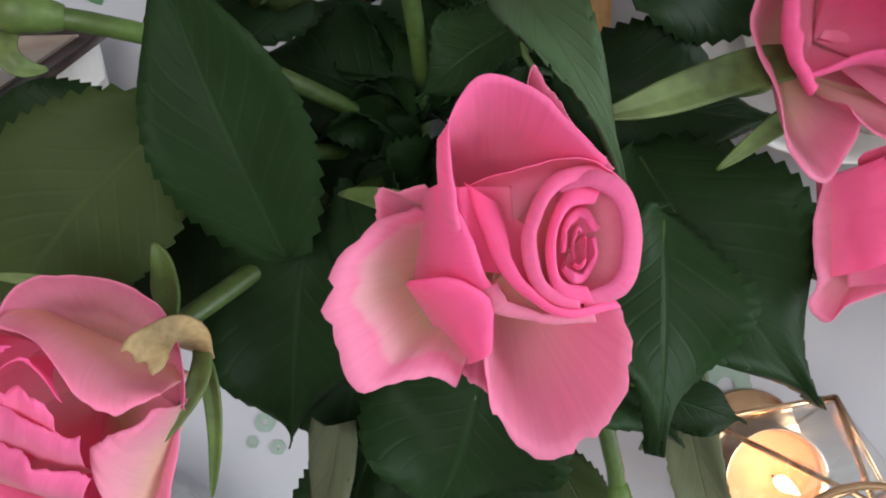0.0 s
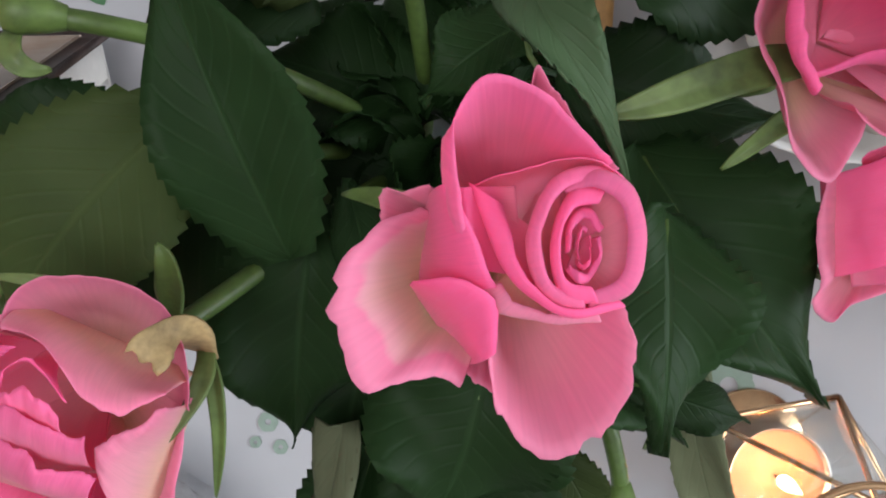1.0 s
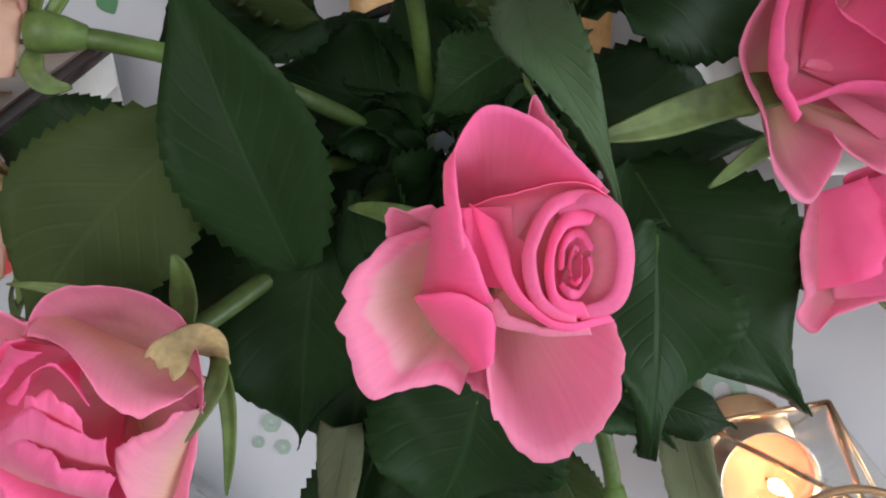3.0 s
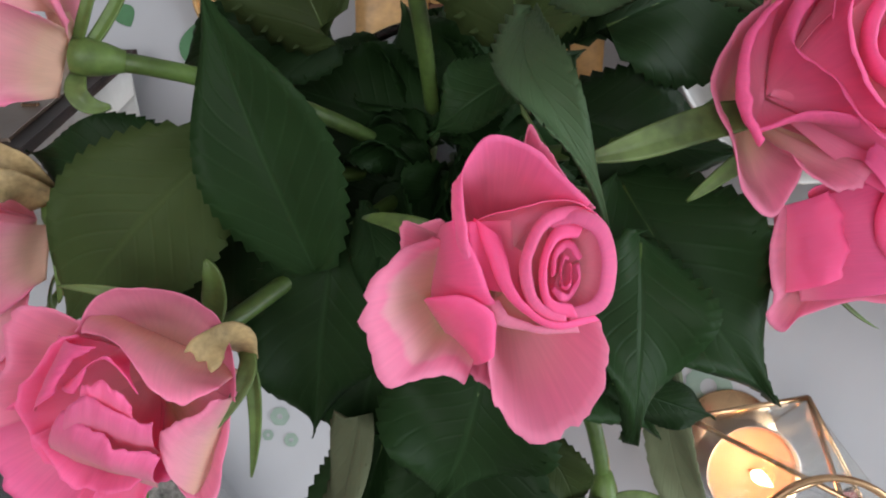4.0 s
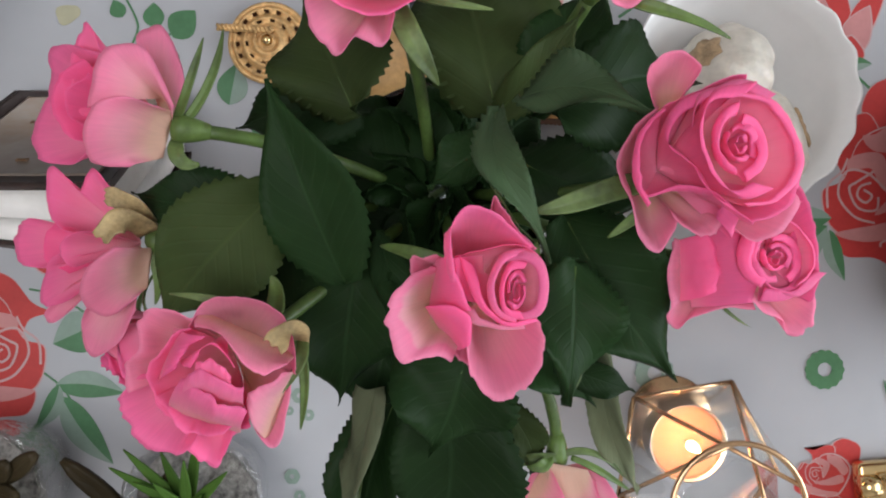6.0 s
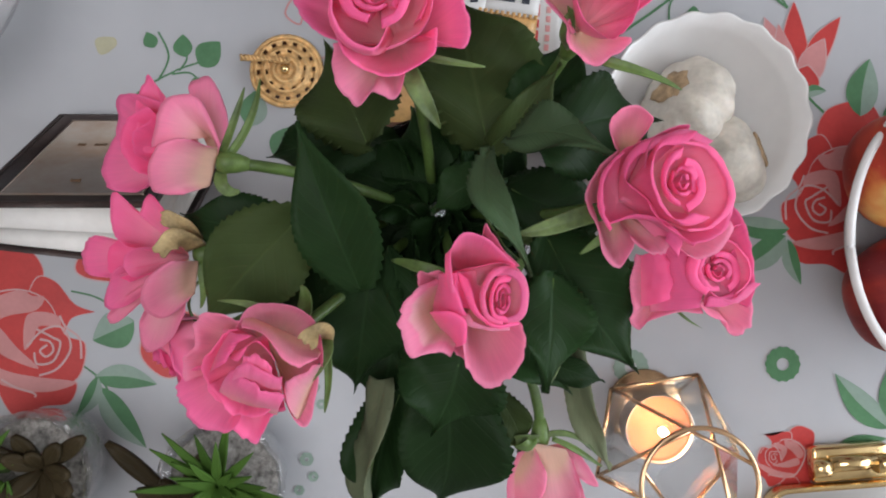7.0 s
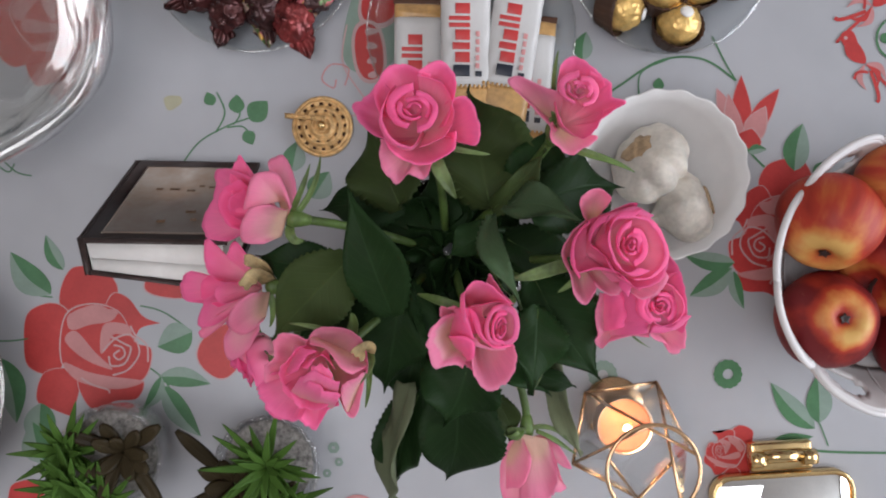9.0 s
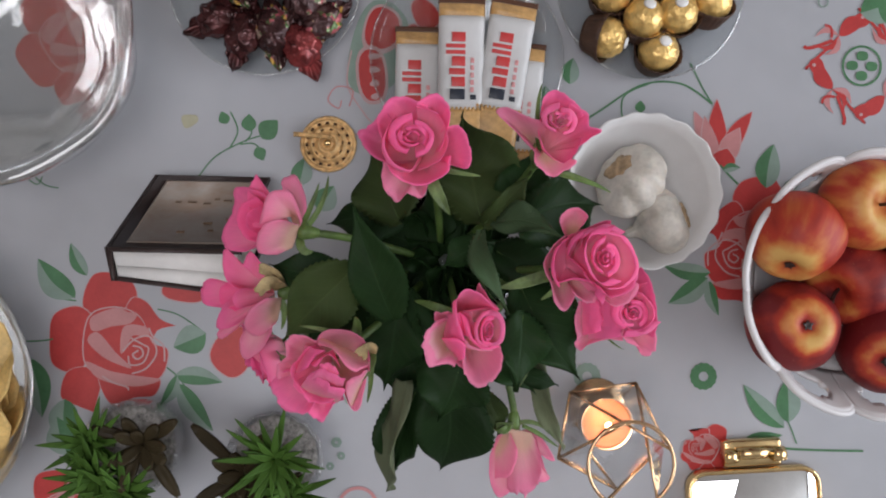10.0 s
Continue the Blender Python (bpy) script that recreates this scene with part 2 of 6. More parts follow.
WRAP = mat("wrapper_white", (0.60, 0.595, 0.59), 0.35, vary=0.03, scale=40, bump=0.35, bump_scale=90)
WRAP_END = mat("wrapper_tan", (0.62, 0.36, 0.14), 0.35, vary=0.2, scale=50, bump=0.4, bump_scale=110)
WRAP_TIP = mat("wrapper_brown", (0.10, 0.04, 0.02), 0.4, vary=0.2, scale=60)
INK_RED = mat("ink_red", (0.55, 0.05, 0.05), 0.4, vary=0.05)
INK_DARK = mat("ink_black", (0.02, 0.025, 0.04), 0.4, vary=0.05)
INK_PINK = mat("ink_pink", (0.66, 0.30, 0.30), 0.4, vary=0.05)
GOLD_FOIL = mat("gold_foil", (0.85, 0.55, 0.19), 0.32, metal=0.45, vary=0.2, scale=120, bump=1.0, bump_scale=160)
CUP_BROWN = mat("paper_cup_brown", (0.075, 0.035, 0.02), 0.6, vary=0.2, scale=90)
FOIL_DARK = mat("candy_foil_brown", (0.08, 0.022, 0.022), 0.2, metal=0.45, vary=0.5, scale=90, bump=1.0, bump_scale=220)
FOIL_RED = mat("candy_foil_red", (0.26, 0.045, 0.045), 0.2, metal=0.45, vary=0.5, scale=90, bump=1.0, bump_scale=220)


def printed_foil(name, dark, inks):
    """Crumpled sweet wrapper: dark shiny foil with small blocks of print in several inks."""
    m = mat(name, dark, 0.2, metal=0.35, vary=0.4, scale=90, bump=1.0, bump_scale=220)
    n, l = m.node_tree.nodes, m.node_tree.links
    b = n["Principled BSDF"]
    tc, vo, ramp, mask, hide, mix = (n.new("ShaderNode" + k) for k in ("TexCoord", "TexVoronoi", "ValToRGB", "TexNoise", "MapRange", "Mix"))
    vo.inputs["Scale"].default_value, mask.inputs["Scale"].default_value = 260, 95
    sep = n.new("ShaderNodeSeparateColor")
    l.new(tc.outputs["Object"], vo.inputs["Vector"]), l.new(tc.outputs["Object"], mask.inputs["Vector"]), l.new(vo.outputs["Color"], sep.inputs[0])
    r = ramp.color_ramp
    r.interpolation = "CONSTANT"
    r.elements[0].color, r.elements[1].color, r.elements[1].position = (*inks[0], 1), (*inks[1], 1), 0.3
    for i, c in enumerate(inks[2:]):
        r.elements.new(0.55 + 0.2 * i).color = (*c, 1)
    l.new(sep.outputs[0], ramp.inputs[0])
    hide.inputs[1].default_value, hide.inputs[2].default_value = 0.54, 0.58
    l.new(mask.outputs["Fac"], hide.inputs[0])
    mix.data_type = "RGBA"
    base = b.inputs["Base Color"].links[0].from_socket
    l.new(hide.outputs[0], mix.inputs[0]), l.new(base, mix.inputs[6]), l.new(ramp.outputs[0], mix.inputs[7]), l.new(mix.outputs[2], b.inputs["Base Color"])
    return m


FOIL_MIX = printed_foil("candy_foil_printed", (0.075, 0.030, 0.030), ((0.42, 0.10, 0.12), (0.45, 0.33, 0.27), (0.50, 0.30, 0.06), (0.10, 0.16, 0.06)))
CRISP = mat("potato_crisp", (0.70, 0.47, 0.17), 0.5, vary=0.2, scale=60, bump=0.6, bump_scale=150)
WALLPAINT = mat("wall_paint", (0.72, 0.70, 0.67), 0.8, vary=0.04, scale=3)
WOOD = mat("brown_wood", (0.24, 0.14, 0.08), 0.5, vary=0.3, scale=8)
TIN = mat("tealight_tin", (0.75, 0.72, 0.70), 0.3, metal=1.0, vary=0.05)


def apple_mat(name="apple_skin", blush=0.0, ends=(0.019, 0.0298)):
    m = bpy.data.materials.new(name)
    m.use_nodes = True
    n, l = m.node_tree.nodes, m.node_tree.links
    b = n["Principled BSDF"]
    tc, mp, a, c, sep = (n.new("ShaderNode" + k) for k in ("TexCoord", "Mapping", "TexNoise", "TexNoise", "SeparateXYZ"))
    mp.inputs["Scale"].default_value = (1.6, 1.6, 0.3)
    l.new(tc.outputs["Object"], mp.inputs[0]), l.new(mp.outputs[0], a.inputs["Vector"]), l.new(tc.outputs["Object"], c.inputs["Vector"])
    a.inputs["Scale"].default_value, a.inputs["Detail"].default_value = 28, 6
    c.inputs["Scale"].default_value, c.inputs["Detail"].default_value = 900, 2
    info = n.new("ShaderNodeObjectInfo")
    l.new(tc.outputs["Object"], sep.inputs[0])
    # the blush grows with the height on the fruit; the shoulder by the stalk stays yellow
    h = n.new("ShaderNodeMapRange")
    h.inputs[1].default_value, h.inputs[2].default_value, h.inputs[3].default_value, h.inputs[4].default_value = *ends, 0.50, -0.25 - 1.1 * blush
    ab = n.new("ShaderNodeMath")
    ab.operation = "ABSOLUTE"
    l.new(sep.outputs["Z"], ab.inputs[0]), l.new(ab.outputs[0], h.inputs[0])
    s = n.new("ShaderNodeMath")
    s.operation = "ADD"
    own, both = n.new("ShaderNodeMapRange"), n.new("ShaderNodeMath")
    own.inputs[3].default_value, own.inputs[4].default_value = -0.30 + blush, 0.10 + blush
    l.new(info.outputs["Random"], own.inputs[0]), l.new(own.outputs[0], both.inputs[0]), l.new(h.outputs[0], both.inputs[1])
    st = n.new("ShaderNodeMapRange")
    st.inputs[1].default_value, st.inputs[2].default_value, st.inputs[3].default_value, st.inputs[4].default_value = 0.34, 0.66, 0.0, 0.5
    l.new(a.outputs["Fac"], st.inputs[0])
    l.new(st.outputs[0], s.inputs[0]), l.new(both.outputs[0], s.inputs[1])
    r = n.new("ShaderNodeValToRGB")
    r.color_ramp.elements[0].position, r.color_ramp.elements[0].color = 0.05, (0.62, 0.36, 0.11, 1)
    r.color_ramp.elements[1].position, r.color_ramp.elements[1].color = 1.0, (0.15, 0.010, 0.012, 1)
    e = r.color_ramp.elements.new(0.32)
    e.color = (0.56, 0.19, 0.05, 1)
    e = r.color_ramp.elements.new(0.58)
    e.color = (0.40, 0.04, 0.02, 1)
    l.new(s.outputs[0], r.inputs[0])
    dots, mix = n.new("ShaderNodeMapRange"), n.new("ShaderNodeMix")
    dots.inputs[1].default_value, dots.inputs[2].default_value = 0.71, 0.78
    l.new(c.outputs["Fac"], dots.inputs[0])
    mix.data_type = "RGBA"
    mix.inputs[7].default_value = (0.62, 0.42, 0.22, 1)
    k = n.new("ShaderNodeMath")
    k.operation, k.inputs[1].default_value = "MULTIPLY", 0.5
    l.new(dots.outputs[0], k.inputs[0]), l.new(k.outputs[0], mix.inputs[0]), l.new(r.outputs[0], mix.inputs[6])
    l.new(mix.outputs[2], b.inputs["Base Color"])
    b.inputs["Roughness"].default_value, b.inputs["Specular IOR Level"].default_value = 0.5, 0.3
    return m


APPLE = apple_mat()
APPLE_DARK = apple_mat("dark_apple_skin", 0.42, (0.0185, 0.0285))
APPLE_LIGHT = apple_mat("blushed_apple_skin", -0.04)


# ---- building helpers ----
def part(name, bm, material, parent=None, label="", smooth=True):
    me = bpy.data.meshes.new(name)
    bmesh.ops.recalc_face_normals(bm, faces=bm.faces[:])
    bm.to_mesh(me)
    bm.free()
    for m in material if isinstance(material, (list, tuple)) else (material,):
        me.materials.append(m)
    if smooth:
        me.polygons.foreach_set("use_smooth", [True] * len(me.polygons))
    ob = new(name, me)
    if parent:
        ob.parent = parent
    if label:
        ob["label"] = label
    return ob


def thing(name, label, category, at=(0, 0, 0), turn=0.0, group="", kind=""):
    ob = new(name)
    ob.empty_display_size = 0.01
    ob.matrix_basis = pose(*at, 0, 0, turn)
    return tagged(ob, label, category, group, kind)


def grid(nu, nv, f, close=False, uv=True):
    """A sheet of nu x nv cells: f(u, v), u and v from 0 to 1."""
    bm = bmesh.new()
    lay = bm.loops.layers.uv.new("UVMap") if uv else None
    cols = nu if close else nu + 1
    vs = [[bm.verts.new(f(i / nu, j / nv)) for j in range(nv + 1)] for i in range(cols)]
    for i in range(nu):
        for j in range(nv):
            k = (i + 1) % cols
            face = bm.faces.new((vs[i][j], vs[k][j], vs[k][j + 1], vs[i][j + 1]))
            if lay:
                for loop, (a, b) in zip(face.loops, ((i, j), (i + 1, j), (i + 1, j + 1), (i, j + 1))):
                    loop[lay].uv = (a / nu, b / nv)
    return bm


def thicken(bm, t):
    """Gives a sheet a back t metres behind it, and edges."""
    bmesh.ops.recalc_face_normals(bm, faces=bm.faces[:])
    bm.normal_update()
    lay = bm.loops.layers.uv.active
    seen = {l.vert: l[lay].uv.copy() for f in bm.faces for l in f.loops} if lay else {}
    faces, rim = bm.faces[:], [(e.link_loops[0].vert, e.link_loops[0].link_loop_next.vert) for e in bm.edges if e.is_boundary]
    back = {v: bm.verts.new(v.co - v.normal * t) for v in bm.verts[:]}
    for f in faces:
        g = bm.faces.new([back[v] for v in reversed(f.verts)])
        if lay:
            uvs = {back[l.vert]: l[lay].uv.copy() for l in f.loops}
            for l in g.loops:
                l[lay].uv = uvs[l.vert]
    for a, b in rim:
        try:
            g = bm.faces.new((b, a, back[a], back[b]))
            if lay:
                for l in g.loops:
                    src = l.vert if l.vert in back else next(k for k in (a, b) if back[k] is l.vert)
                    l[lay].uv = seen[src]
        except ValueError:
            pass
    return bm


def lathe(profile, seg=48, wobble=None):
    """A turned body: profile of (radius, height); the ends close on the axis where the radius is 0."""
    def f(u, v):
        k = v * (len(profile) - 1)
        i = min(int(k), len(profile) - 2)
        (r0, z0), (r1, z1) = profile[i], profile[i + 1]
        r, z = r0 + (r1 - r0) * (k - i), z0 + (z1 - z0) * (k - i)
        a = u * math.tau
        if wobble:
            r, z = wobble(a, r, z)
        return (r * math.cos(a), r * math.sin(a), z)
    bm = grid(seg, len(profile) - 1, f, close=True)
    bmesh.ops.remove_doubles(bm, verts=bm.verts[:], dist=1e-6)
    return bm


def tube(points, radius, seg=8, closed=False):
    """A round rod along points; radius may be a function of 0..1."""
    pts = [Vector(p) for p in points]
    bm = bmesh.new()
    rings = []
    n = len(pts)
    side = None
    for i, p in enumerate(pts):
        a, b = pts[(i - 1) % n] if closed or i else p, pts[(i + 1) % n] if closed or i < n - 1 else p
        d = (b - a).normalized()
        if side is None:
            side = d.orthogonal().normalized()
        side = (side - d * side.dot(d)).normalized()
        up = d.cross(side)
        r = radius(i / max(1, n - 1)) if callable(radius) else radius
        rings.append([bm.verts.new(p + r * (math.cos(k * math.tau / seg) * side + math.sin(k * math.tau / seg) * up)) for k in range(seg)])
    for i in range(n if closed else n - 1):
        for k in range(seg):
            bm.faces.new((rings[i][k], rings[i][(k + 1) % seg], rings[(i + 1) % n][(k + 1) % seg], rings[(i + 1) % n][k]))
    if not closed:
        bm.faces.new(rings[0][::-1]), bm.faces.new(rings[-1])
    return bm


def bez(a, b, c, d, n=12):
    a, b, c, d = map(Vector, (a, b, c, d))
    return [(1 - t) ** 3 * a + 3 * t * (1 - t) ** 2 * b + 3 * t * t * (1 - t) * c + t ** 3 * d for t in (i / n for i in range(n + 1))]


def box(x0, x1, y0, y1, z0, z1, bevel=0.0, seg=2):
    bm = bmesh.new()
    bmesh.ops.create_cube(bm, size=1)
    for v in bm.verts:
        v.co = Vector((x0 if v.co.x < 0 else x1, y0 if v.co.y < 0 else y1, z0 if v.co.z < 0 else z1))
    if bevel:
        bmesh.ops.bevel(bm, geom=bm.edges[:], offset=bevel, segments=seg, profile=0.5, affect="EDGES")
    return bm


def flat(outline, z):
    bm = bmesh.new()
    f = bm.faces.new([bm.verts.new((x, y, z)) for x, y in outline])
    bmesh.ops.triangulate(bm, faces=[f])
    return bm


# ---- room ----
def wall(name, *b):
    return tagged(part(name, box(*b), WALLPAINT, smooth=False), "plain off-white painted room wall", "wall", kind="structure")


tagged(part("floor", box(-2.4, 2.4, -2.4, 2.4, -0.80, -0.75), WOOD, smooth=False), "brown wooden room floor", "floor", kind="structure")
tagged(part("ceiling", box(-2.4, 2.4, -2.4, 2.4, 1.75, 1.85), WALLPAINT, smooth=False), "plain off-white ceiling", "ceiling", kind="structure")
wall("wall_north", -2.4, 2.4, 2.2, 2.4, -0.75, 1.75)
wall("wall_south", -2.4, 2.4, -2.4, -2.2, -0.75, 1.75)
wall("wall_west", -2.4, -2.2, -2.2, 2.2, -0.75, 1.75)
# the east wall is built round its window opening
wall("wall_east", 2.2, 2.4, -2.2, -1.1, -0.75, 1.75)
wall("wall_east_far", 2.2, 2.4, 0.7, 2.2, -0.75, 1.75)
wall("wall_east_sill", 2.2, 2.4, -1.1, 0.7, -0.75, 0.28)
wall("wall_east_head", 2.2, 2.4, -1.1, 0.7, 1.62, 1.75)

table = thing("dining_table", "dining table under a printed cloth", "table")
part("tabletop", box(-0.62, 0.72, -0.42, 0.50, -0.032, -0.004, 0.004), WOOD, table)
for lx, ly in ((-0.56, -0.36), (0.66, -0.36), (-0.56, 0.44), (0.66, 0.44)):
    part("leg", box(lx - 0.03, lx + 0.03, ly - 0.03, ly + 0.03, -0.75, -0.034, 0.004), WOOD, table)


# ---- tablecloth with its printed pattern ----
def cloth_shape(u, v):
    x, y = -0.64 + 1.38 * u, -0.44 + 0.96 * v
    return (x, y, 0.0)


tablecloth = tagged(part("tablecloth", thicken(grid(60, 40, cloth_shape), 0.0012), CLOTH), "white tablecloth printed with red roses and green leaves", "tablecloth")
layer = [0.0]


def ink(name, outline, material):
    layer[0] += 0.0000025
    return part(name, flat([(x / 1000, y / 1000) for x, y in outline], 0.00012 + layer[0]), material, tablecloth, smooth=False)


def blade(x, y, length, width, angle, bend=0.12, n=14, sides=(1, -1)):
    """A leaf outline from its foot at (x, y), in millimetres and degrees; one side only where asked."""
    c, s = math.cos(radians(angle)), math.sin(radians(angle))
    out = []
    for side in sides:
        run = [(t, side * width / 2 * math.sin(math.pi * t ** 0.8) ** 0.9 + bend * length * math.sin(math.pi * t)) for t in (i / n for i in range(n + 1))]
        out += run if side == sides[0] else run[::-1][1:-1]
    if len(sides) == 1:
        out += [(t, bend * length * math.sin(math.pi * t)) for t in ((n - i) / n for i in range(1, n))]
    return [(x + length * t * c - w * s, y + length * t * s + w * c) for t, w in out]


def two_tone_leaf(x, y, length, width, angle, bend=0.1, flip=1, full=False):
    ink("print_leaf", blade(x, y, length, width, angle, bend), P_GREEN if full else P_SAGE)
    if not full:
        ink("print_leaf", blade(x, y, length, width, angle, bend, sides=(flip,)), P_GREEN)


def stalk(points, width=1.1, material=None):
    """A thin printed line through points, eased between them."""
    p = [Vector((a, b)) for a, b in points]
    line = []
    for i in range(len(p) - 1):
        a, b, c, d = p[max(0, i - 1)], p[i], p[i + 1], p[min(len(p) - 1, i + 2)]
        for k in range(8):
            t = k / 8
            line.append(0.5 * (2 * b + (c - a) * t + (2 * a - 5 * b + 4 * c - d) * t * t + (3 * b - a - 3 * c + d) * t ** 3))
    line.append(p[-1])
    left, right = [], []
    for i, q in enumerate(line):
        d = (line[min(i + 1, len(line) - 1)] - line[max(i - 1, 0)]).normalized()
        left.append((q.x - d.y * width / 2, q.y + d.x * width / 2)), right.append((q.x + d.y * width / 2, q.y - d.x * width / 2))
    layer[0] += 0.0000025
    bm = bmesh.new()
    z = 0.00012 + layer[0]
    vl, vr = ([bm.verts.new((x / 1000, y / 1000, z)) for x, y in side] for side in (left, right))
    for i in range(len(vl) - 1):
        bm.faces.new((vl[i], vr[i], vr[i + 1], vl[i + 1]))
    part("print_stalk", bm, material or P_GREEN, tablecloth, smooth=False)


def blob(x, y, a, b, angle, notch=0.06, lobes=5, n=36, seed=0):
    c, s = math.cos(radians(angle)), math.sin(radians(angle))
    out = []
    for i in range(n):
        t = i / n * math.tau
        k = 1 + notch * math.cos(lobes * t + seed) + 0.03 * math.cos(2 * t + seed * 2)
        px, py = a * k * math.copysign(abs(math.cos(t)) ** 0.85, math.cos(t)), b * k * math.copysign(abs(math.sin(t)) ** 0.85, math.sin(t))
        out.append((x + px * c - py * s, y + px * s + py * c))
    return out


def edged(x, y, a, b, angle, seed=0, notch=0.06, lobes=3, material=None):
    ink("print_outline", blob(x, y, a + 0.9, b + 0.9, angle, notch, lobes, seed=seed), P_LINE)
    ink("print_petal", blob(x, y, a, b, angle, notch, lobes, seed=seed), material or P_RED)


def curve(points, closed=True):
    """An eased outline through a few control points; a point named twice stays a corner."""
    p = [Vector(q) for q in points]
    n, out = len(p), []
    for i in range(n if closed else n - 1):
        a, b, c, d = (p[(i + k) % n] if closed else p[min(max(i + k, 0), n - 1)] for k in (-1, 0, 1, 2))
        if (b - c).length < 1e-6:
            continue
        for k in range(6):
            t = k / 6
            out.append(0.5 * (2 * b + (c - a) * t + (2 * a - 5 * b + 4 * c - d) * t * t + (3 * b - a - 3 * c + d) * t ** 3))
    return [(q.x, q.y) for q in out]


def printed_rose(x, y, size, turn, flip=1):
    """A stylised printed rose: red lobes edged in pale pink, folded pink turnovers and a lined heart."""
    c, s = size * math.cos(radians(turn)), size * math.sin(radians(turn))

    def put(points):
        return [(x + flip * u * c - v * s, y + flip * u * s + v * c) for u, v in points]

    def lobe(points, material):
        out = put(curve(points))
        mx, my = sum(q[0] for q in out) / len(out), sum(q[1] for q in out) / len(out)
        if material is P_RED:
            grow = 1 + 0.026 * 47 / size
            ink("print_outline", [(mx + (q[0] - mx) * grow, my + (q[1] - my) * grow) for q in out], P_LINE)
        ink("print_petal", out, material)
    # outer lobes
    lobe(((-0.42, 0.80), (-0.25, 1.14), (0.05, 1.18), (0.38, 1.06), (0.50, 0.72), (0.10, 0.46), (-0.38, 0.50)), P_RED)
    lobe(((-0.95, 0.42), (-0.55, 0.58), (-0.28, 0.36), (-0.36, -0.30), (-0.55, -0.60), (-0.95, -0.46), (-1.02, -0.05)), P_RED)
    lobe(((-0.72, -0.60), (-0.40, -0.50), (-0.10, -0.62), (-0.25, -1.30), (-0.25, -1.30), (-0.55, -1.18), (-0.82, -1.02)), P_RED)
    lobe(((-0.12, -0.66), (0.40, -0.72), (0.90, -0.70), (0.82, -1.00), (0.45, -1.05), (0.15, -1.20), (-0.06, -1.00)), P_RED)
    lobe(((0.42, 0.72), (0.68, 0.66), (0.92, 0.36), (1.20, 0.24), (1.20, 0.24), (0.88, 0.16), (0.70, -0.10), (0.30, 0.30)), P_RED)
    # round middle of the flower
    lobe(((-0.34, 0.36), (0.10, 0.56), (0.55, 0.40), (0.78, -0.06), (1.05, -0.20), (0.94, -0.66), (0.50, -0.80), (0.0, -0.70), (-0.40, -0.40)), P_RED)
    # turned-over pink edges
    lobe(((-0.30, 0.18), (-0.28, 0.40), (0.15, 0.56), (0.36, 0.48), (0.52, 0.46), (0.40, 0.28), (0.05, 0.22), (-0.18, 0.14)), P_PINK)
    lobe(((-0.36, -0.02), (-0.18, 0.12), (0.14, -0.24), (0.42, -0.52), (0.10, -0.42), (-0.16, -0.26)), P_PINK)
    lobe(((-0.38, -0.40), (0.02, -0.56), (0.40, -0.64), (0.92, -0.72), (0.60, -0.84), (0.20, -0.82), (-0.20, -0.68)), P_PINK)
    lobe(((0.22, -0.24), (0.28, 0.22), (0.66, 0.22), (0.72, 0.04), (0.44, 0.06), (0.34, -0.16)), P_PINK)
    # thin pale lines of the heart
    for line in (((0.26, -0.22), (0.48, 0.0), (0.74, 0.04), (0.86, -0.24), (0.68, -0.52), (0.42, -0.62)), ((0.40, 0.02), (0.62, -0.10), (0.72, -0.18), (0.62, -0.42), (0.40, -0.46), (0.36, -0.30)),
                 ((0.44, -0.12), (0.58, -0.16), (0.62, -0.28), (0.52, -0.36), (0.44, -0.28), (0.54, -0.20)), ((0.72, 0.20), (0.80, 0.04), (0.98, -0.12), (1.0, -0.40)), ((-0.10, -0.66), (0.10, -0.78), (0.34, -0.86), (0.36, -0.92))):
        stalk(put(line), 0.030 * size, P_LINE)


def ring(x, y, r, hole, material, lobes=14):
    n = 56
    layer[0] += 0.0000025
    bm = bmesh.new()
    z = 0.00012 + layer[0]
    o = [bm.verts.new(((x + r * (1 + 0.04 * math.cos(lobes * i * math.tau / n)) * math.cos(i * math.tau / n)) / 1000, (y + r * (1 + 0.04 * math.cos(lobes * i * math.tau / n)) * math.sin(i * math.tau / n)) / 1000, z)) for i in range(n)]
    q = [bm.verts.new(((x + hole * math.cos(i * math.tau / n)) / 1000, (y + hole * math.sin(i * math.tau / n)) / 1000, z)) for i in range(n)]
    for i in range(n):
        bm.faces.new((o[i], o[(i + 1) % n], q[(i + 1) % n], q[i]))
    part("print_ring", bm, material, tablecloth, smooth=False)


# large red rose with its leaves, by the book
printed_rose(-232, -46.5, 41.7, 2)
printed_rose(-272, 172, 35, 40)
edged(-138, -52, 20, 15, 60, 1)
edged(-177, -8, 16, 9, -5, 2)
stalk(((-282, 0), (-270, -16), (-256, -19)))
two_tone_leaf(-257, -17, 40, 20, 135, 0.1, -1)
two_tone_leaf(-249, 0, 27, 11, 118, 0.06, 1)
stalk(((-306, -50), (-285, -50), (-272, -48)))
two_tone_leaf(-290, -62, 46, 20, -75, 0.05, 1)
two_tone_leaf(-262, -92, 34, 22, -85, -0.05, 1)
stalk(((-196, -23), (-180, -27), (-160, -40)))
two_tone_leaf(-160, -40, 26, 22, 205, 0.0, 1)
stalk(((-188, -66), (-178, -74), (-172, -84)))
two_tone_leaf(-182, -72, 36, 14, -6, 0.06, -1)
two_tone_leaf(-179, -78, 44, 16, -52, -0.05, 1)
two_tone_leaf(-180, -72, 26, 10, -118, 0.1, -1)
printed_rose(-262, -180, 30, 20)
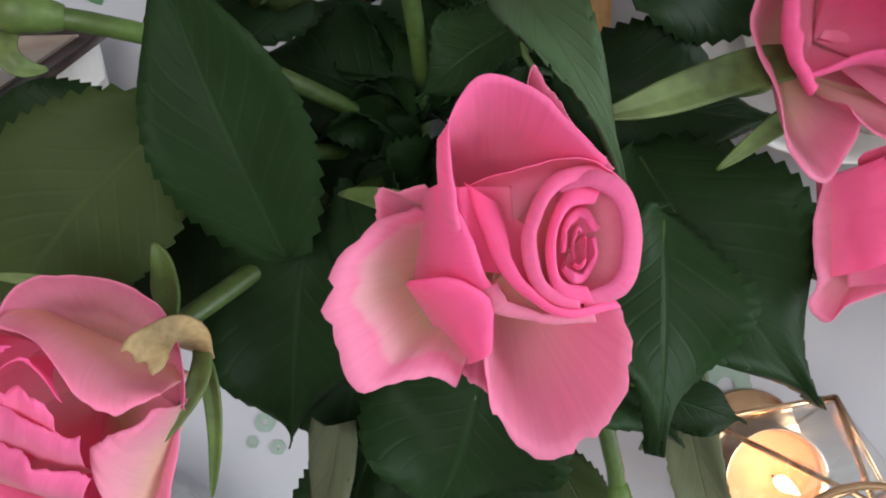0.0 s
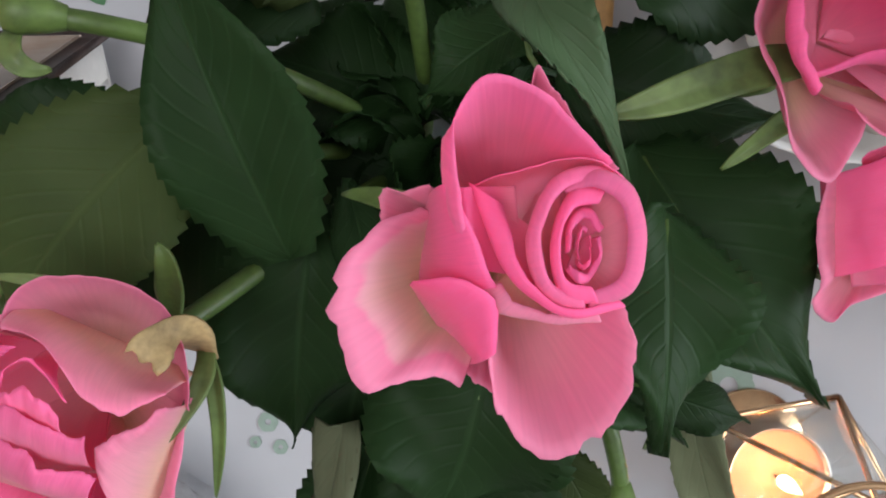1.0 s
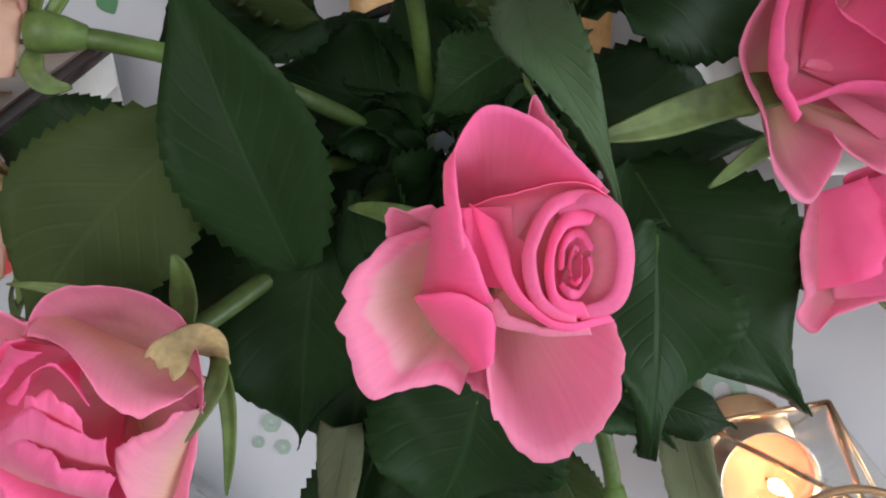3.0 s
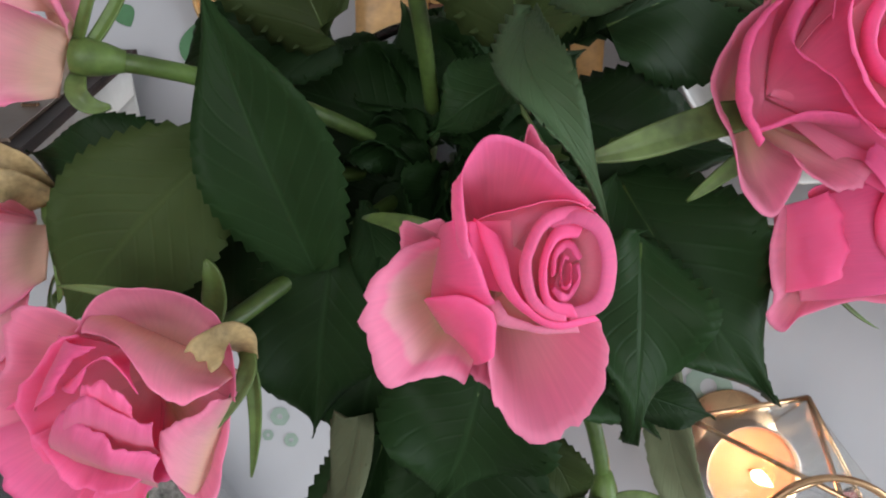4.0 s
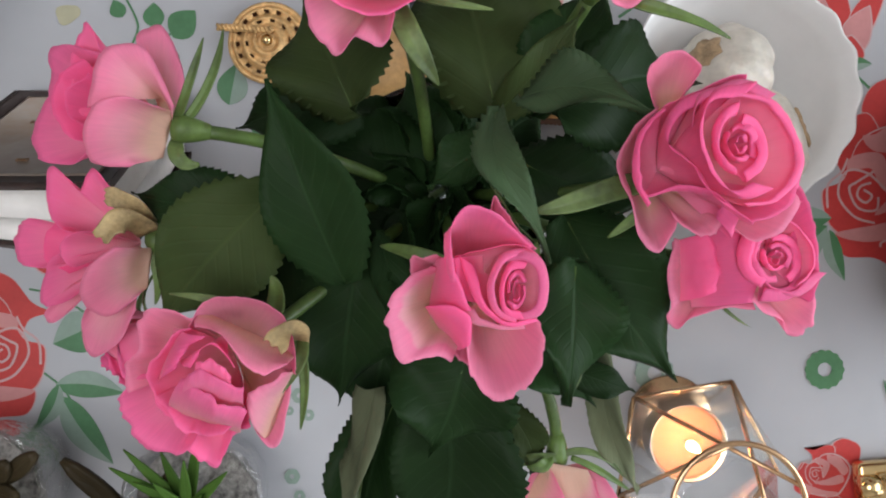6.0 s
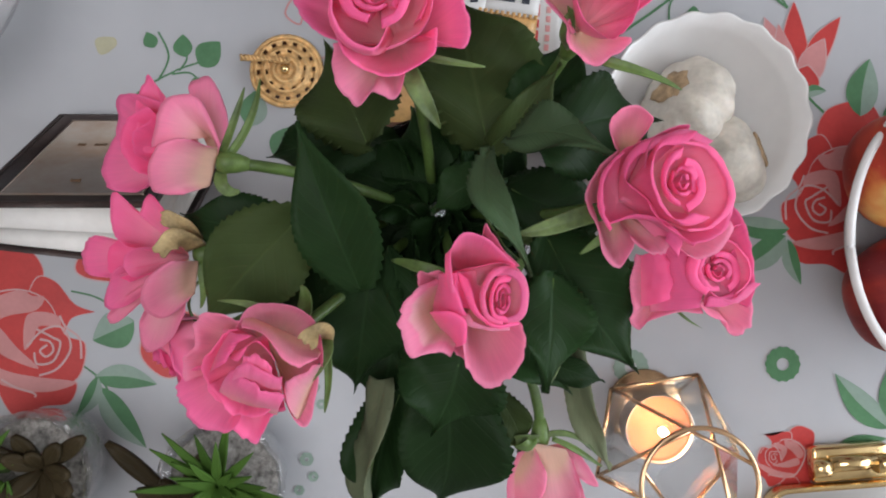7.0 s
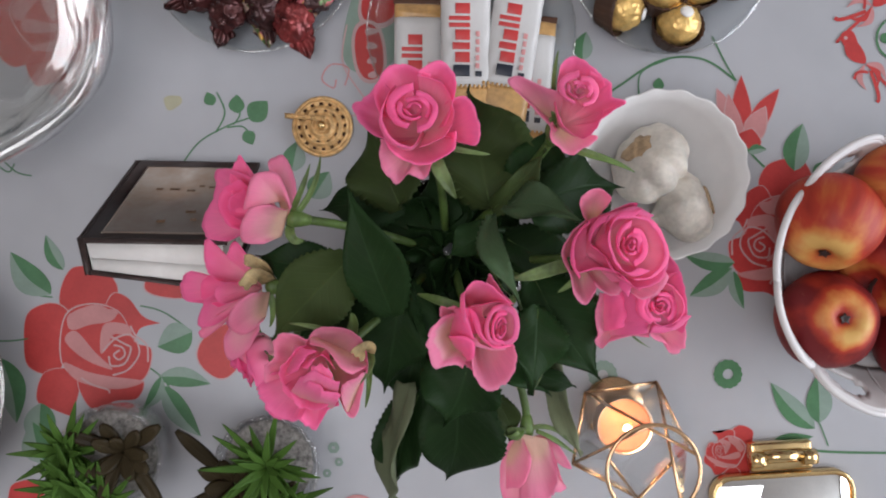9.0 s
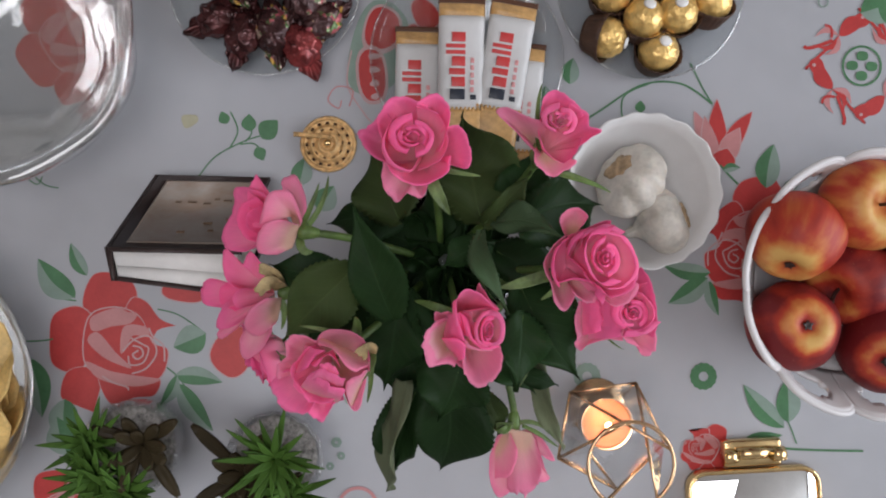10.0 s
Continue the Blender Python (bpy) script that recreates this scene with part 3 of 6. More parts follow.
two_tone_leaf(-258, -134, 30, 22, 108, 0.05, -1)
# heart-leaved sprig above the book
stalk(((-170, 76), (-158, 92), (-138, 104), (-122, 110)))
stalk(((-148, 98), (-142, 112), (-148, 126)))
stalk(((-136, 104), (-132, 110), (-132, 116)))
stalk(((-140, 102), (-130, 103), (-124, 98)))
for x, y, a, s in ((-150, 117, 118, 10), (-133, 112, 95, 13), (-124, 107, 52, 18), (-128, 100, -58, 11)):
    two_tone_leaf(x, y, s, s * 0.85, a, 0.05, 1, full=True)
two_tone_leaf(-95, 73, 22, 16, 80, 0.0, 1)
two_tone_leaf(-80, 55, 22, 18, 60, 0.0, 1)
ink("print_spot", blob(-178, 118, 6, 5, 20, 0.12, 3), P_CREAM)
stalk(((-312, 64), (-300, 72), (-288, 66), (-284, 72)), 0.9)
stalk(((-292, 74), (-282, 66), (-272, 64)), 0.9)
# paisley figure and its curls
ink("print_paisley", blob(-40, 178, 21, 37, -12, 0.05, 3), P_SAGE)
ink("print_paisley", blob(-38, 192, 14, 19, -12, 0.04, 3), P_LINE)
ink("print_paisley", blob(-38, 193, 12, 16, -12, 0.04, 3), P_RED)
ink("print_paisley", blob(-44, 158, 11, 24, 8, 0.05, 2), P_LINE)
ink("print_paisley", blob(-44, 158, 9, 21, 8, 0.05, 2), P_RED)
for k in range(4):
    ink("print_paisley", blob(-43 + k * 0.6, 172 - k * 10, 4.5 - k * 0.6, 2.4, 8, 0.1, 3, seed=k), P_LINE)
stalk(((-60, 176), (-62, 150), (-48, 128), (-40, 118), (-60, 112)), 1.2, P_LINE)
stalk(((-60, 134), (-58, 146), (-70, 148), (-76, 138), (-68, 132), (-66, 138)), 1.0, P_PINK)
edged(-6, 205, 9, 12, 30, 1)
edged(-14, 180, 8, 16, 5, 2)
# vine, bud and leaves round the white bowl
stalk(((105, 122), (130, 140), (160, 160), (190, 162), (214, 148)), 1.5)
stalk(((165, 161), (146, 150), (148, 128), (158, 130), (160, 140)), 1.1)
stalk(((196, 178), (206, 160), (214, 148)), 1.2)
two_tone_leaf(159, 139, 9, 8, 88, 0, 1, full=True)
two_tone_leaf(105, 158, 20, 14, 85, 0.05, 1)
two_tone_leaf(88, 140, 16, 12, 95, 0.05, 1)
for x, y, l, w, a, m in ((222, 108, 40, 13, 122, P_PINK), (224, 106, 46, 14, 98, P_RED), (226, 108, 40, 13, 62, P_RED), (222, 106, 30, 12, 140, P_RED), (226, 104, 28, 15, 70, P_PINK), (220, 104, 36, 11, 108, P_PINK), (224, 100, 15, 18, 80, P_RED)):
    ink("print_outline", blade(x, y - 0.6, l + 1.4, w + 1.4, a, 0.05), P_LINE)
    ink("print_petal", blade(x, y, l, w, a, 0.05), m)
stalk(((222, 102), (232, 92), (246, 80)), 1.5)
two_tone_leaf(224, 98, 14, 7, 10, 0.1, 1)
printed_rose(256.6, 45, 42, 4, -1)
two_tone_leaf(218, 20, 38, 13, 172, 0.06, 1)
two_tone_leaf(216, 16, 36, 16, 215, 0.06, -1)
two_tone_leaf(217, 14, 28, 10, -72, -0.06, 1)
two_tone_leaf(258, 86, 34, 19, 82, 0.04, 1)
two_tone_leaf(272, 82, 16, 10, 45, 0.04, 1)
ring(216, -59, 10.2, 3.6, P_GREEN)
ring(127, -62, 10.2, 3.6, P_SAGE)
for x, y, r in ((-57, -76, 4), (-52, -86, 3), (-62, -84, 2.4), (-60, -118, 4), (-56, -128, 3), (-64, -136, 3)):
    ring(x, y, r, r * 0.3, P_SAGE, 6)
# sprig and small rose by the mirror case
stalk(((252, -106), (284, -112), (342, -112)), 1.7)
stalk(((290, -108), (284, -94), (278, -84)), 1.0)
two_tone_leaf(280, -96, 46, 16, 136, 0.05, 1)
two_tone_leaf(283, -92, 34, 19, 95, -0.02, 1)
two_tone_leaf(246, -110, 34, 9, 14, 0.05, 1, full=True)
printed_rose(222, -114, 17, -30, -1)
# medallion ringed by four red fish shapes
ring(328, 182, 15, 13.9, P_GREEN, 0)
for k in range(4):
    ink("print_petal", blob(328 + 7.6 * math.cos(k * math.pi / 2), 182 + 7.6 * math.sin(k * math.pi / 2), 4.2, 4, 0, 0.05, 2), P_GREEN)
    a = 40 + k * 90
    fx, fy = 328 + 29 * math.cos(radians(a)), 182 + 29 * math.sin(radians(a))
    ink("print_fish", blade(fx, fy, 27, 12, a - 100, 0.12), P_RED)
    for j in (-1, 0, 1):
        ink("print_fish", blade(fx, fy, 19, 4.5, a + 80 + j * 24, 0.25 * (j or 1)), P_PINK if j else P_RED)
# curled tails and fins of the fish
for k in range(4):
    a = radians(40 + k * 90)
    hub, u, w = Vector((328, 182)), Vector((math.cos(a), math.sin(a))), Vector((-math.sin(a), math.cos(a)))
    for r0, r1, bend, thick in ((29, 39, 9, 2.6), (27, 24, 15, 2.2), (31, 42, -6, 2.0)):
        pts = [hub + u * (r0 + (r1 - r0) * t) + w * (6 + bend * 1.6 * math.sin(1.9 * t) + 7 * t) for t in (0, 0.35, 0.7, 1.0)]
        stalk([tuple(p) for p in pts], thick, P_RED)
    ink("print_fish", blob(*(hub + u * 28 - w * 20), 7.5, 5.5, 40 + k * 90 + 80, 0.06, 3), P_RED)
    ink("print_fish", blob(*(hub + u * 29 - w * 23), 1.3, 1.3, 0, 0.0, 3), P_LINE)
ring(296, 229, 4, 3, P_SAGE, 0)
two_tone_leaf(325, 222, 40, 26, 20, 0, 1)
two_tone_leaf(345, 215, 40, 24, 70, 0, 1)
ring(-42, -166, 15, 13, P_PINK, 0)


# ---- roses ----
def frame_to(origin, axis):
    z = Vector(axis).normalized()
    return Matrix.Translation(Vector(origin)) @ Vector((0, 0, 1)).rotation_difference(z).to_matrix().to_4x4()


def petal(m, phi, cup, foot, reach, height, half, curl=0.0, ruffle=0.0006, seed=0, cells=11, belly=None, tuck=0.2):
    """One petal in the frame m (metres): cup, the radius it is bent to; foot and reach, how far claw and rim stand from the axis."""
    belly = belly if belly is not None else max(foot, reach) * 1.05
    c, s = math.cos(radians(phi)), math.sin(radians(phi))
    rnd = random.Random(seed)
    p1, p2, k1 = rnd.uniform(0, 6), rnd.uniform(0, 6), rnd.uniform(2.2, 3.6)

    def f(u, v):
        u = 2 * u - 1
        w = half * (0.16 + 0.98 * math.sin(math.pi * (0.02 + 0.60 * v ** 0.85)) ** 1.1)
        if v > 0.75:
            w *= math.sqrt(max(0.0, 1 - ((v - 0.75) / 0.25) ** 2 * 0.70))
        t = v * (1 - tuck * 0.35 * u * u)
        r = (1 - t) ** 3 * foot * 0.25 + 3 * t * (1 - t) ** 2 * foot * 1.15 + 3 * t * t * (1 - t) * belly + t ** 3 * reach
        z = (1 - t) ** 3 * 0 + 3 * t * (1 - t) ** 2 * height * 0.12 + 3 * t * t * (1 - t) * height * 0.72 + t ** 3 * height
        e = max(0.0, (t - 0.72) / 0.28)
        r += curl * e * e
        z -= abs(curl) * 0.75 * e * e * e
        q = w * u
        side, inward = cup * math.sin(q / cup), cup * (1 - math.cos(q / cup))
        edge = t * t * (0.4 + abs(u))
        r += ruffle * edge * math.sin(k1 * 2 * u + p1) * 1.2
        z += ruffle * edge * math.sin(k1 * 3.1 * u + p2) + ruffle * 0.35 * e * math.sin(13 * u + p1)
        rad = r - inward
        return m @ Vector((rad * c - side * s, rad * s + side * c, z))
    return thicken(grid(cells, cells, f), 0.00035)


def sepal(m, phi, length, spread, twist=0.0, width=0.0032):
    """A narrow green sepal under a bloom; spread: 0 hugs the bloom, 1 lies flat, more droops back."""
    c, s = math.cos(radians(phi)), math.sin(radians(phi))

    def f(u, v):
        u = 2 * u - 1
        w = width * (1 - v) ** 0.8 * (0.62 + 1.1 * v) + 0.0003
        a = spread * 1.5 * v + 0.3 * spread
        r, z = 0.004 + length * v * math.sin(a), length * v * math.cos(a) - 0.001
        side = w * u + length * twist * v * v
        z += 0.25 * w * u * u
        return m @ Vector((r * c - side * s, r * s + side * c, z))
    return thicken(grid(6, 14, f), 0.0004)


VASE = Vector((0.012, 0.022, 0.0078))


def stem(rose_ob, m, radius=0.0022):
    top, down = m.translation, m.to_3x3() @ Vector((0, 0, -1))
    foot = VASE + Vector((random.uniform(-0.018, 0.018), random.uniform(-0.018, 0.018), 0))
    mouth = Vector((VASE.x + (top.x - VASE.x) * 0.22, VASE.y + (top.y - VASE.y) * 0.22, 0.105))
    pts = bez(foot, foot.lerp(mouth, 0.4), mouth - Vector((0, 0, 0.03)), mouth, 6)[:-1] + bez(mouth, mouth + Vector((0, 0, 0.03)), top + down * 0.035, top, 12)
    part("stem", tube(pts, radius, 10), STEM, rose_ob)
    # swollen hip under the bloom
    hip = lathe([(0, -0.006), (0.0024, -0.005), (0.0036, -0.001), (0.0043, 0.003), (0.0036, 0.006), (0, 0.007)], 14)
    hip.transform(m)
    part("hip", hip, SEPAL, rose_ob)


def rose(label, centre, axis, size, seed, opened=0.5, outer=6, height=1.45, sepals=((20, 0.028, 0.9), (95, 0.026, 1.1), (160, 0.028, 0.8), (240, 0.026, 1.0), (310, 0.026, 1.2)), pale=0.35, turn=0.0):
    """A rose: stem, hip, sepals and spirally set petals; size is the bloom's radius and opened how far its outer petals fall out."""
    random.seed(seed)
    ob = thing("rose", label, "rose", group="roses in the vase")
    h = size * height
    ax = Vector(axis).normalized()
    m = frame_to(Vector(centre) - ax * h * 0.5, axis)
    stem(ob, m)
    phi = turn
    for i in range(6):  # tight heart
        k = i / 5
        cup = size * (0.08 + 0.22 * k)
        part("petal", petal(m, phi, cup, cup * 0.75, cup * (0.40 + 0.32 * k), h * (0.99 - 0.06 * k + random.uniform(-0.02, 0.02)), cup * 1.75, 0.0 + size * 0.04 * k, size * 0.012, seed * 50 + i), PETAL_HOT, ob)
        phi += 137.5
    for i in range(5):  # half-open ring
        k = i / 4
        cup = size * (0.42 + 0.22 * k)
        part("petal", petal(m, phi, cup, cup * 0.8, cup * (0.92 + 0.28 * opened * k), h * (0.95 - 0.08 * k + random.uniform(-0.03, 0.03)), cup * 1.45, size * (0.05 + 0.16 * opened), size * 0.03, seed * 50 + 10 + i), PETAL_HOT if i < 3 else PETAL, ob)
        phi += 137.5
    for i in range(outer):  # falling outer petals
        k = i / max(1, outer - 1)
        cup = size * (0.72 + 0.14 * k)
        reach = size * (0.80 + 0.42 * opened * (0.5 + k) + random.uniform(-0.05, 0.08))
        part("petal", petal(m, phi + random.uniform(-12, 12), cup, cup * 0.72, reach, h * (0.86 - 0.22 * opened * k + random.uniform(-0.05, 0.04)), cup * random.uniform(0.95, 1.15), size * (0.12 + 0.28 * opened * random.random()), size * 0.038, seed * 50 + 20 + i, belly=cup * 1.1), PETAL_PALE if random.random() < pale else PETAL, ob)
        phi += 137.5
    for i, (a, length, spread) in enumerate(sepals):
        part("sepal", sepal(m, a, length * 0.85, spread, random.uniform(-0.25, 0.25), 0.0034), SEPAL, ob)
    return ob


def leaf(rose_ob, foot, tip, width, roll=0.0, fold=0.25, droop=0.15, material=None, teeth=20, label="", wave=0.16, twist=0.0, tooth=1.6, bow=None):
    """A toothed rose leaflet from foot to tip (metres), creased along its midrib, arched by droop."""
    a, b = Vector(foot), Vector(tip)
    length = (b - a).length
    d = (b - a).normalized()
    side = d.cross(Vector((0, 0, 1)))
    side = side.normalized() if side.length > 1e-3 else Vector((1, 0, 0))
    side = (Matrix.Rotation(radians(roll), 3, d) @ side)
    up = side.cross(d)
    rows = teeth * 2
    rnd = random.Random(int(a.x * 91000 + b.y * 7700 + width * 9e5))
    bow, dip, skew = rnd.uniform(-0.09, 0.09) if bow is None else bow, rnd.uniform(-0.02, 0.12), rnd.uniform(-0.12, 0.12)

    def f(u, v):
        u = 2 * u - 1
        w = width / 2 * 1.08 * math.sin(math.pi * v ** 0.76) ** (0.60 + 1.05 * v)
        row = round(v * rows)
        if abs(u) > 0.99 and 0 < row < rows:
            w += (0.0004 if row % 2 else -0.0001) * (width / 0.03) * tooth
        sd = Matrix.Rotation(radians(twist * v), 3, d) @ side
        un = sd.cross(d)
        x = w * u * (1 + skew * (1 if u > 0 else -1))
        lift = fold * abs(x) + droop * length * math.sin(math.pi * v) + wave * width * math.sin(9 * v + 2 * u) * abs(u)
        return a + d * (length * v - (0.0007 * tooth if abs(u) > 0.99 and row % 2 else 0)) + sd * (x * math.cos(fold * 0.8) + bow * length * math.sin(math.pi * v)) + un * (lift - dip * length * v ** 3)
    ob = part("leaf", thicken(grid(8, rows, f), 0.0003), material or LEAF, rose_ob, label)
    # the midrib stands out under the blade and runs on into the leaf stalk
    rib = tube([a + d * length * v + side * bow * length * math.sin(math.pi * v) + up * (droop * length * math.sin(math.pi * v) - dip * length * v ** 3 - 0.0006) for v in (0.05, 0.25, 0.5, 0.75, 0.95)], lambda t: 0.0008 * (1.1 - t), 6)
    part("midrib", rib, STEM, ob)
    return ob


def eased(points, u):
    """A point on the smooth line through a few handles, u from 0 to 1."""
    n = len(points) - 1
    i = min(int(u * n), n - 1)
    t = u * n - i
    a, b, c, d = (Vector(points[min(max(i + k, 0), n)]) for k in (-1, 0, 1, 2))
    return 0.5 * (2 * b + (c - a) * t + (2 * a - 5 * b + 4 * c - d) * t * t + (3 * b - a - 3 * c + d) * t ** 3)


def shell(ob, material, foot, rim, belly=0.9, rise=0.85, roll=0.0, ruffle=0.5, cells=40, claw=None, crumple=0.8):
    """A petal from its claw at foot to a rim through a few handles (millimetres): belly, how far it swells
    outwards on the way; rise, how early it climbs; roll, how far its lip turns out; claw, the foot's other end where it is broad."""
    foot, claw = Vector(foot), Vector(claw or foot)
    swell = belly if isinstance(belly, tuple) else (belly, belly)
    if min(swell) > 1:  # wrapped petals spring from higher up the cone
        foot.z += 0.45 * (rim[0][2] - foot.z)
        claw.z = foot.z
    count = len(ob.children)
    p1, p2 = 1.7 * count, 2.9 * count
    away = Vector((3.7 * count, 1.3 * count, 5.1))

    def f(u, v):
        e = eased(rim, u)
        nick = 0.045 * ruffle * (noise.noise(Vector((u * 9, count, 0.5))) + 0.7 * noise.noise(Vector((u * 27, count, 3.5))))
        v *= 1 - max(0.0, v - 0.5) * 2 * abs(nick)
        base = foot.lerp(claw, u)
        h = e - base
        side = Vector((h.x, h.y, 0))
        out = side.normalized() if side.length > 1e-6 else Vector((1, 0, 0))
        k = swell[0] + (swell[1] - swell[0]) * min(1.0, 1.7 * u)
        wrap = min(1.0, max(0.0, (k - 0.95) / 0.15))  # 1 where the petal wraps the bloom and domes over
        k += wrap * ((k - 0.166) / 0.675 - k)
        b, c, d = 3 * v * (1 - v) ** 2, 3 * v * v * (1 - v), v ** 3
        q = base + side * (b * (0.55 + 0.25 * wrap) * k + c * k + d) + Vector((0, 0, h.z * (b * (0.14 + 0.30 * wrap) + c * (rise + (1.02 - rise) * wrap) + d)))
        lip = max(0.0, (v - 0.80) / 0.20)
        q += out * roll * lip * lip - Vector((0, 0, 0.8 * roll * lip ** 3))
        w = ruffle * v ** 4
        q += out * w * (0.45 * math.sin(17 * u + p1) + 0.30 * math.sin(43 * u + p2) * math.sin(7 * u + p1)) + Vector((0, 0, w * (0.35 * math.sin(13 * u + p2) + 0.18 * math.sin(37 * u + p1))))
        fade = min(1.0, 2.2 * v) * crumple
        q += out * fade * (0.9 * noise.noise(q * 0.12 + away) + 0.35 * noise.noise(q * 0.42 + away))
        q.z += fade * v * 0.7 * noise.noise(q * 0.2 - away)
        return q / 1000
    return part("petal", thicken(grid(cells, 16, f), 0.00014), material, ob)


def spiral(ob, foot, centre, lean, turns, material, seed, ragged=1.0):
    """The heart of a bloom: wrapped petals whose rims run round an oval, each turn (half width, half depth, start angle)."""
    for i, (a, b, start) in enumerate(turns):
        for half in (0, 1):  # two petals face each other in a turn
            rim, k1 = [], 1 + 0.10 * half
            for k in range(6):
                t = radians(start + 172 * half + 33 * k)
                x, y = k1 * a * math.cos(t) * (1.10 - 0.05 * k), k1 * b * math.sin(t) * (1.10 - 0.05 * k)
                bump = ragged * (0.6 * math.sin(k * 1.7 + 2 * seed + 3 * i + half) + 0.3 * math.sin(math.pi * k / 5))
                rim.append((centre[0] + x, centre[1] + y, centre[2] - lean[0] * x - lean[1] * y + bump - 0.12 * i - 0.3 * half))
            low = Vector(foot).lerp(Vector(centre), 0.85)
            low.z = foot[2] + 0.5 * (centre[2] - foot[2])
            shell(ob, material, (low.x, low.y, low.z), tuple(rim), 1.45, 0.9, 0.12, 0.35 * ragged, 22, crumple=0.35 * ragged)


def bloom(label, foot, lean):
    """An empty rose on its stem: foot, the claw of its petals in millimetres; lean, the way that it faces."""
    ob = thing("rose", label, "rose", group="roses in the vase")
    m = frame_to(Vector(foot) / 1000 - Vector(lean).normalized() * 0.008, lean)
    stem(ob, m)
    return ob


def ribbon(points, width, tip=0.15, ragged=0.0, seed=0):
    """A limp sepal through four control points (mm), widest in its first half, its end cut or pointed."""
    p = [Vector(q) / 1000 for q in points]
    rnd = random.Random(seed)
    p1 = rnd.uniform(0, 6)

    def f(u, v):
        u = 2 * u - 1
        q = (1 - v) ** 3 * p[0] + 3 * v * (1 - v) ** 2 * p[1] + 3 * v * v * (1 - v) * p[2] + v ** 3 * p[3]
        d = 3 * (1 - v) ** 2 * (p[1] - p[0]) + 6 * v * (1 - v) * (p[2] - p[1]) + 3 * v * v * (p[3] - p[2])
        side = d.cross(Vector((0, 0, 1))).normalized()
        w = width * (tip + (1 - tip) * math.sin(math.pi * (0.22 + 0.78 * v)) ** 0.8) * (1 + ragged * math.sin(11 * v + 3 * u + p1))
        return q + side * w * u + Vector((0, 0, 0.30 * w * abs(u))) + d.normalized() * ragged * 0.004 * math.sin(6 * u + p1) * v
    return thicken(grid(8, 18, f), 0.0004)


# claws of the petals, in millimetres
MID, BUD, FULL, UNDER, LOW, SIDE, UPPER, TOP_FOOT, RUFFLED, BUD_FOOT = (23, -7, 184), (29.5, -7, 203), (71, 25, 184), (106.1, -0.6, 160), (-47.9, -29.7, 176), (-82.3, 2.6, 158), (-70.5, 37.7, 172), (-3.6, 77.7, 190), (59.2, 84.5, 184), (57.3, -77.4, 122)
random.seed(3)
r_mid = bloom("half-open pink rose with three fallen outer petals", MID, (0.1, 0, 1))
r_low = bloom("wide-open pink rose with a withered tan sepal", LOW, (-0.6, -0.45, 0.5))
r_left = bloom("pink rose turned outwards with pale outer petals", SIDE, (-0.9, -0.2, 0.2))
r_up = bloom("pink rose turned outwards with a pale cupped petal", UPPER, (-0.9, 0.05, 0.3))
r_top = bloom("full pink rose facing upwards", TOP_FOOT, (-0.2, 0.25, 0.9))
r_tr = bloom("pink rose with ruffled pointed petals", RUFFLED, (0.25, 0.5, 0.8))
r_r = bloom("full deep pink rose facing upwards", FULL, (0.4, 0.15, 0.9))
r_bud = bloom("narrow pale pink rosebud hanging outwards", BUD_FOOT, (0.05, -0.95, -0.15))
r_rl = bloom("deep pink rose tucked under another bloom", UNDER, (0.7, -0.05, 0.6))
shell(r_mid, PETAL_CREAM, MID, ((10.5, -1.6, 214), (6.1, -3.4, 217), (1.7, -8.1, 221), (-0.9, -14.5, 223), (0.6, -20.0, 222), (3.5, -24.5, 220), (9.0, -23.9, 217), (14.5, -25.7, 215), (16.5, -23.4, 212)), 0.62, 0.75, 0.8, 1.1, crumple=0.4)
shell(r_mid, PETAL_PALE, MID, ((5.1, -3.8, 211), (5.3, 0.8, 213), (8.3, 0.2, 214), (11.3, 1.4, 214), (12.6, -0.9, 212)), 0.8, 0.9, 0.3, 0.5, crumple=0.4)
shell(r_mid, PETAL_PALE, MID, ((19.5, -17.1, 214), (19.4, -23.3, 215), (20.9, -29.7, 214.5), (25.9, -34.3, 214), (31.9, -33.2, 214), (36.1, -29.0, 214.5), (38.0, -22.6, 215), (37.5, -16.7, 215), (36.4, -13.8, 213)), 0.6, 0.72, 0.6, 0.8, crumple=0.4)
shell(r_mid, PETAL_PALE, MID, ((14.9, -22.8, 208), (17.3, -25.4, 209), (19.6, -26.8, 209), (22.9, -27.0, 207)), 0.8, 0.85, 0.0, 0.5, crumple=0.4)
shell(r_mid, PETAL_PALE, MID, ((24.3, 10.4, 217), (25.0, 15.6, 219), (27.3, 12.9, 219), (30.0, 9.2, 218), (36.0, 3.2, 216)), 0.85, 0.8, 0.0, 0.5, crumple=0.4)
shell(r_mid, PETAL, MID, ((18.0, -9.2, 219), (16.3, -4.3, 222), (15.0, 1.7, 224.5), (14.7, 7.9, 226), (18.3, 12.8, 227), (23.7, 12.1, 226), (28.4, 8.5, 223.5), (34.4, 3.7, 220)), (1.55, 0.8), 0.85, 0.3, 0.35, crumple=0.4)
shell(r_mid, PETAL_HOT, (8.6, -13.5, 204), ((19.9, -12.0, 219), (18.0, -8.1, 221), (15.8, -2.9, 222), (13.3, 1.0, 221)), 0.4, 1.02, 0.0, 0.2, crumple=0.4, claw=(10.3, 0.2, 206))
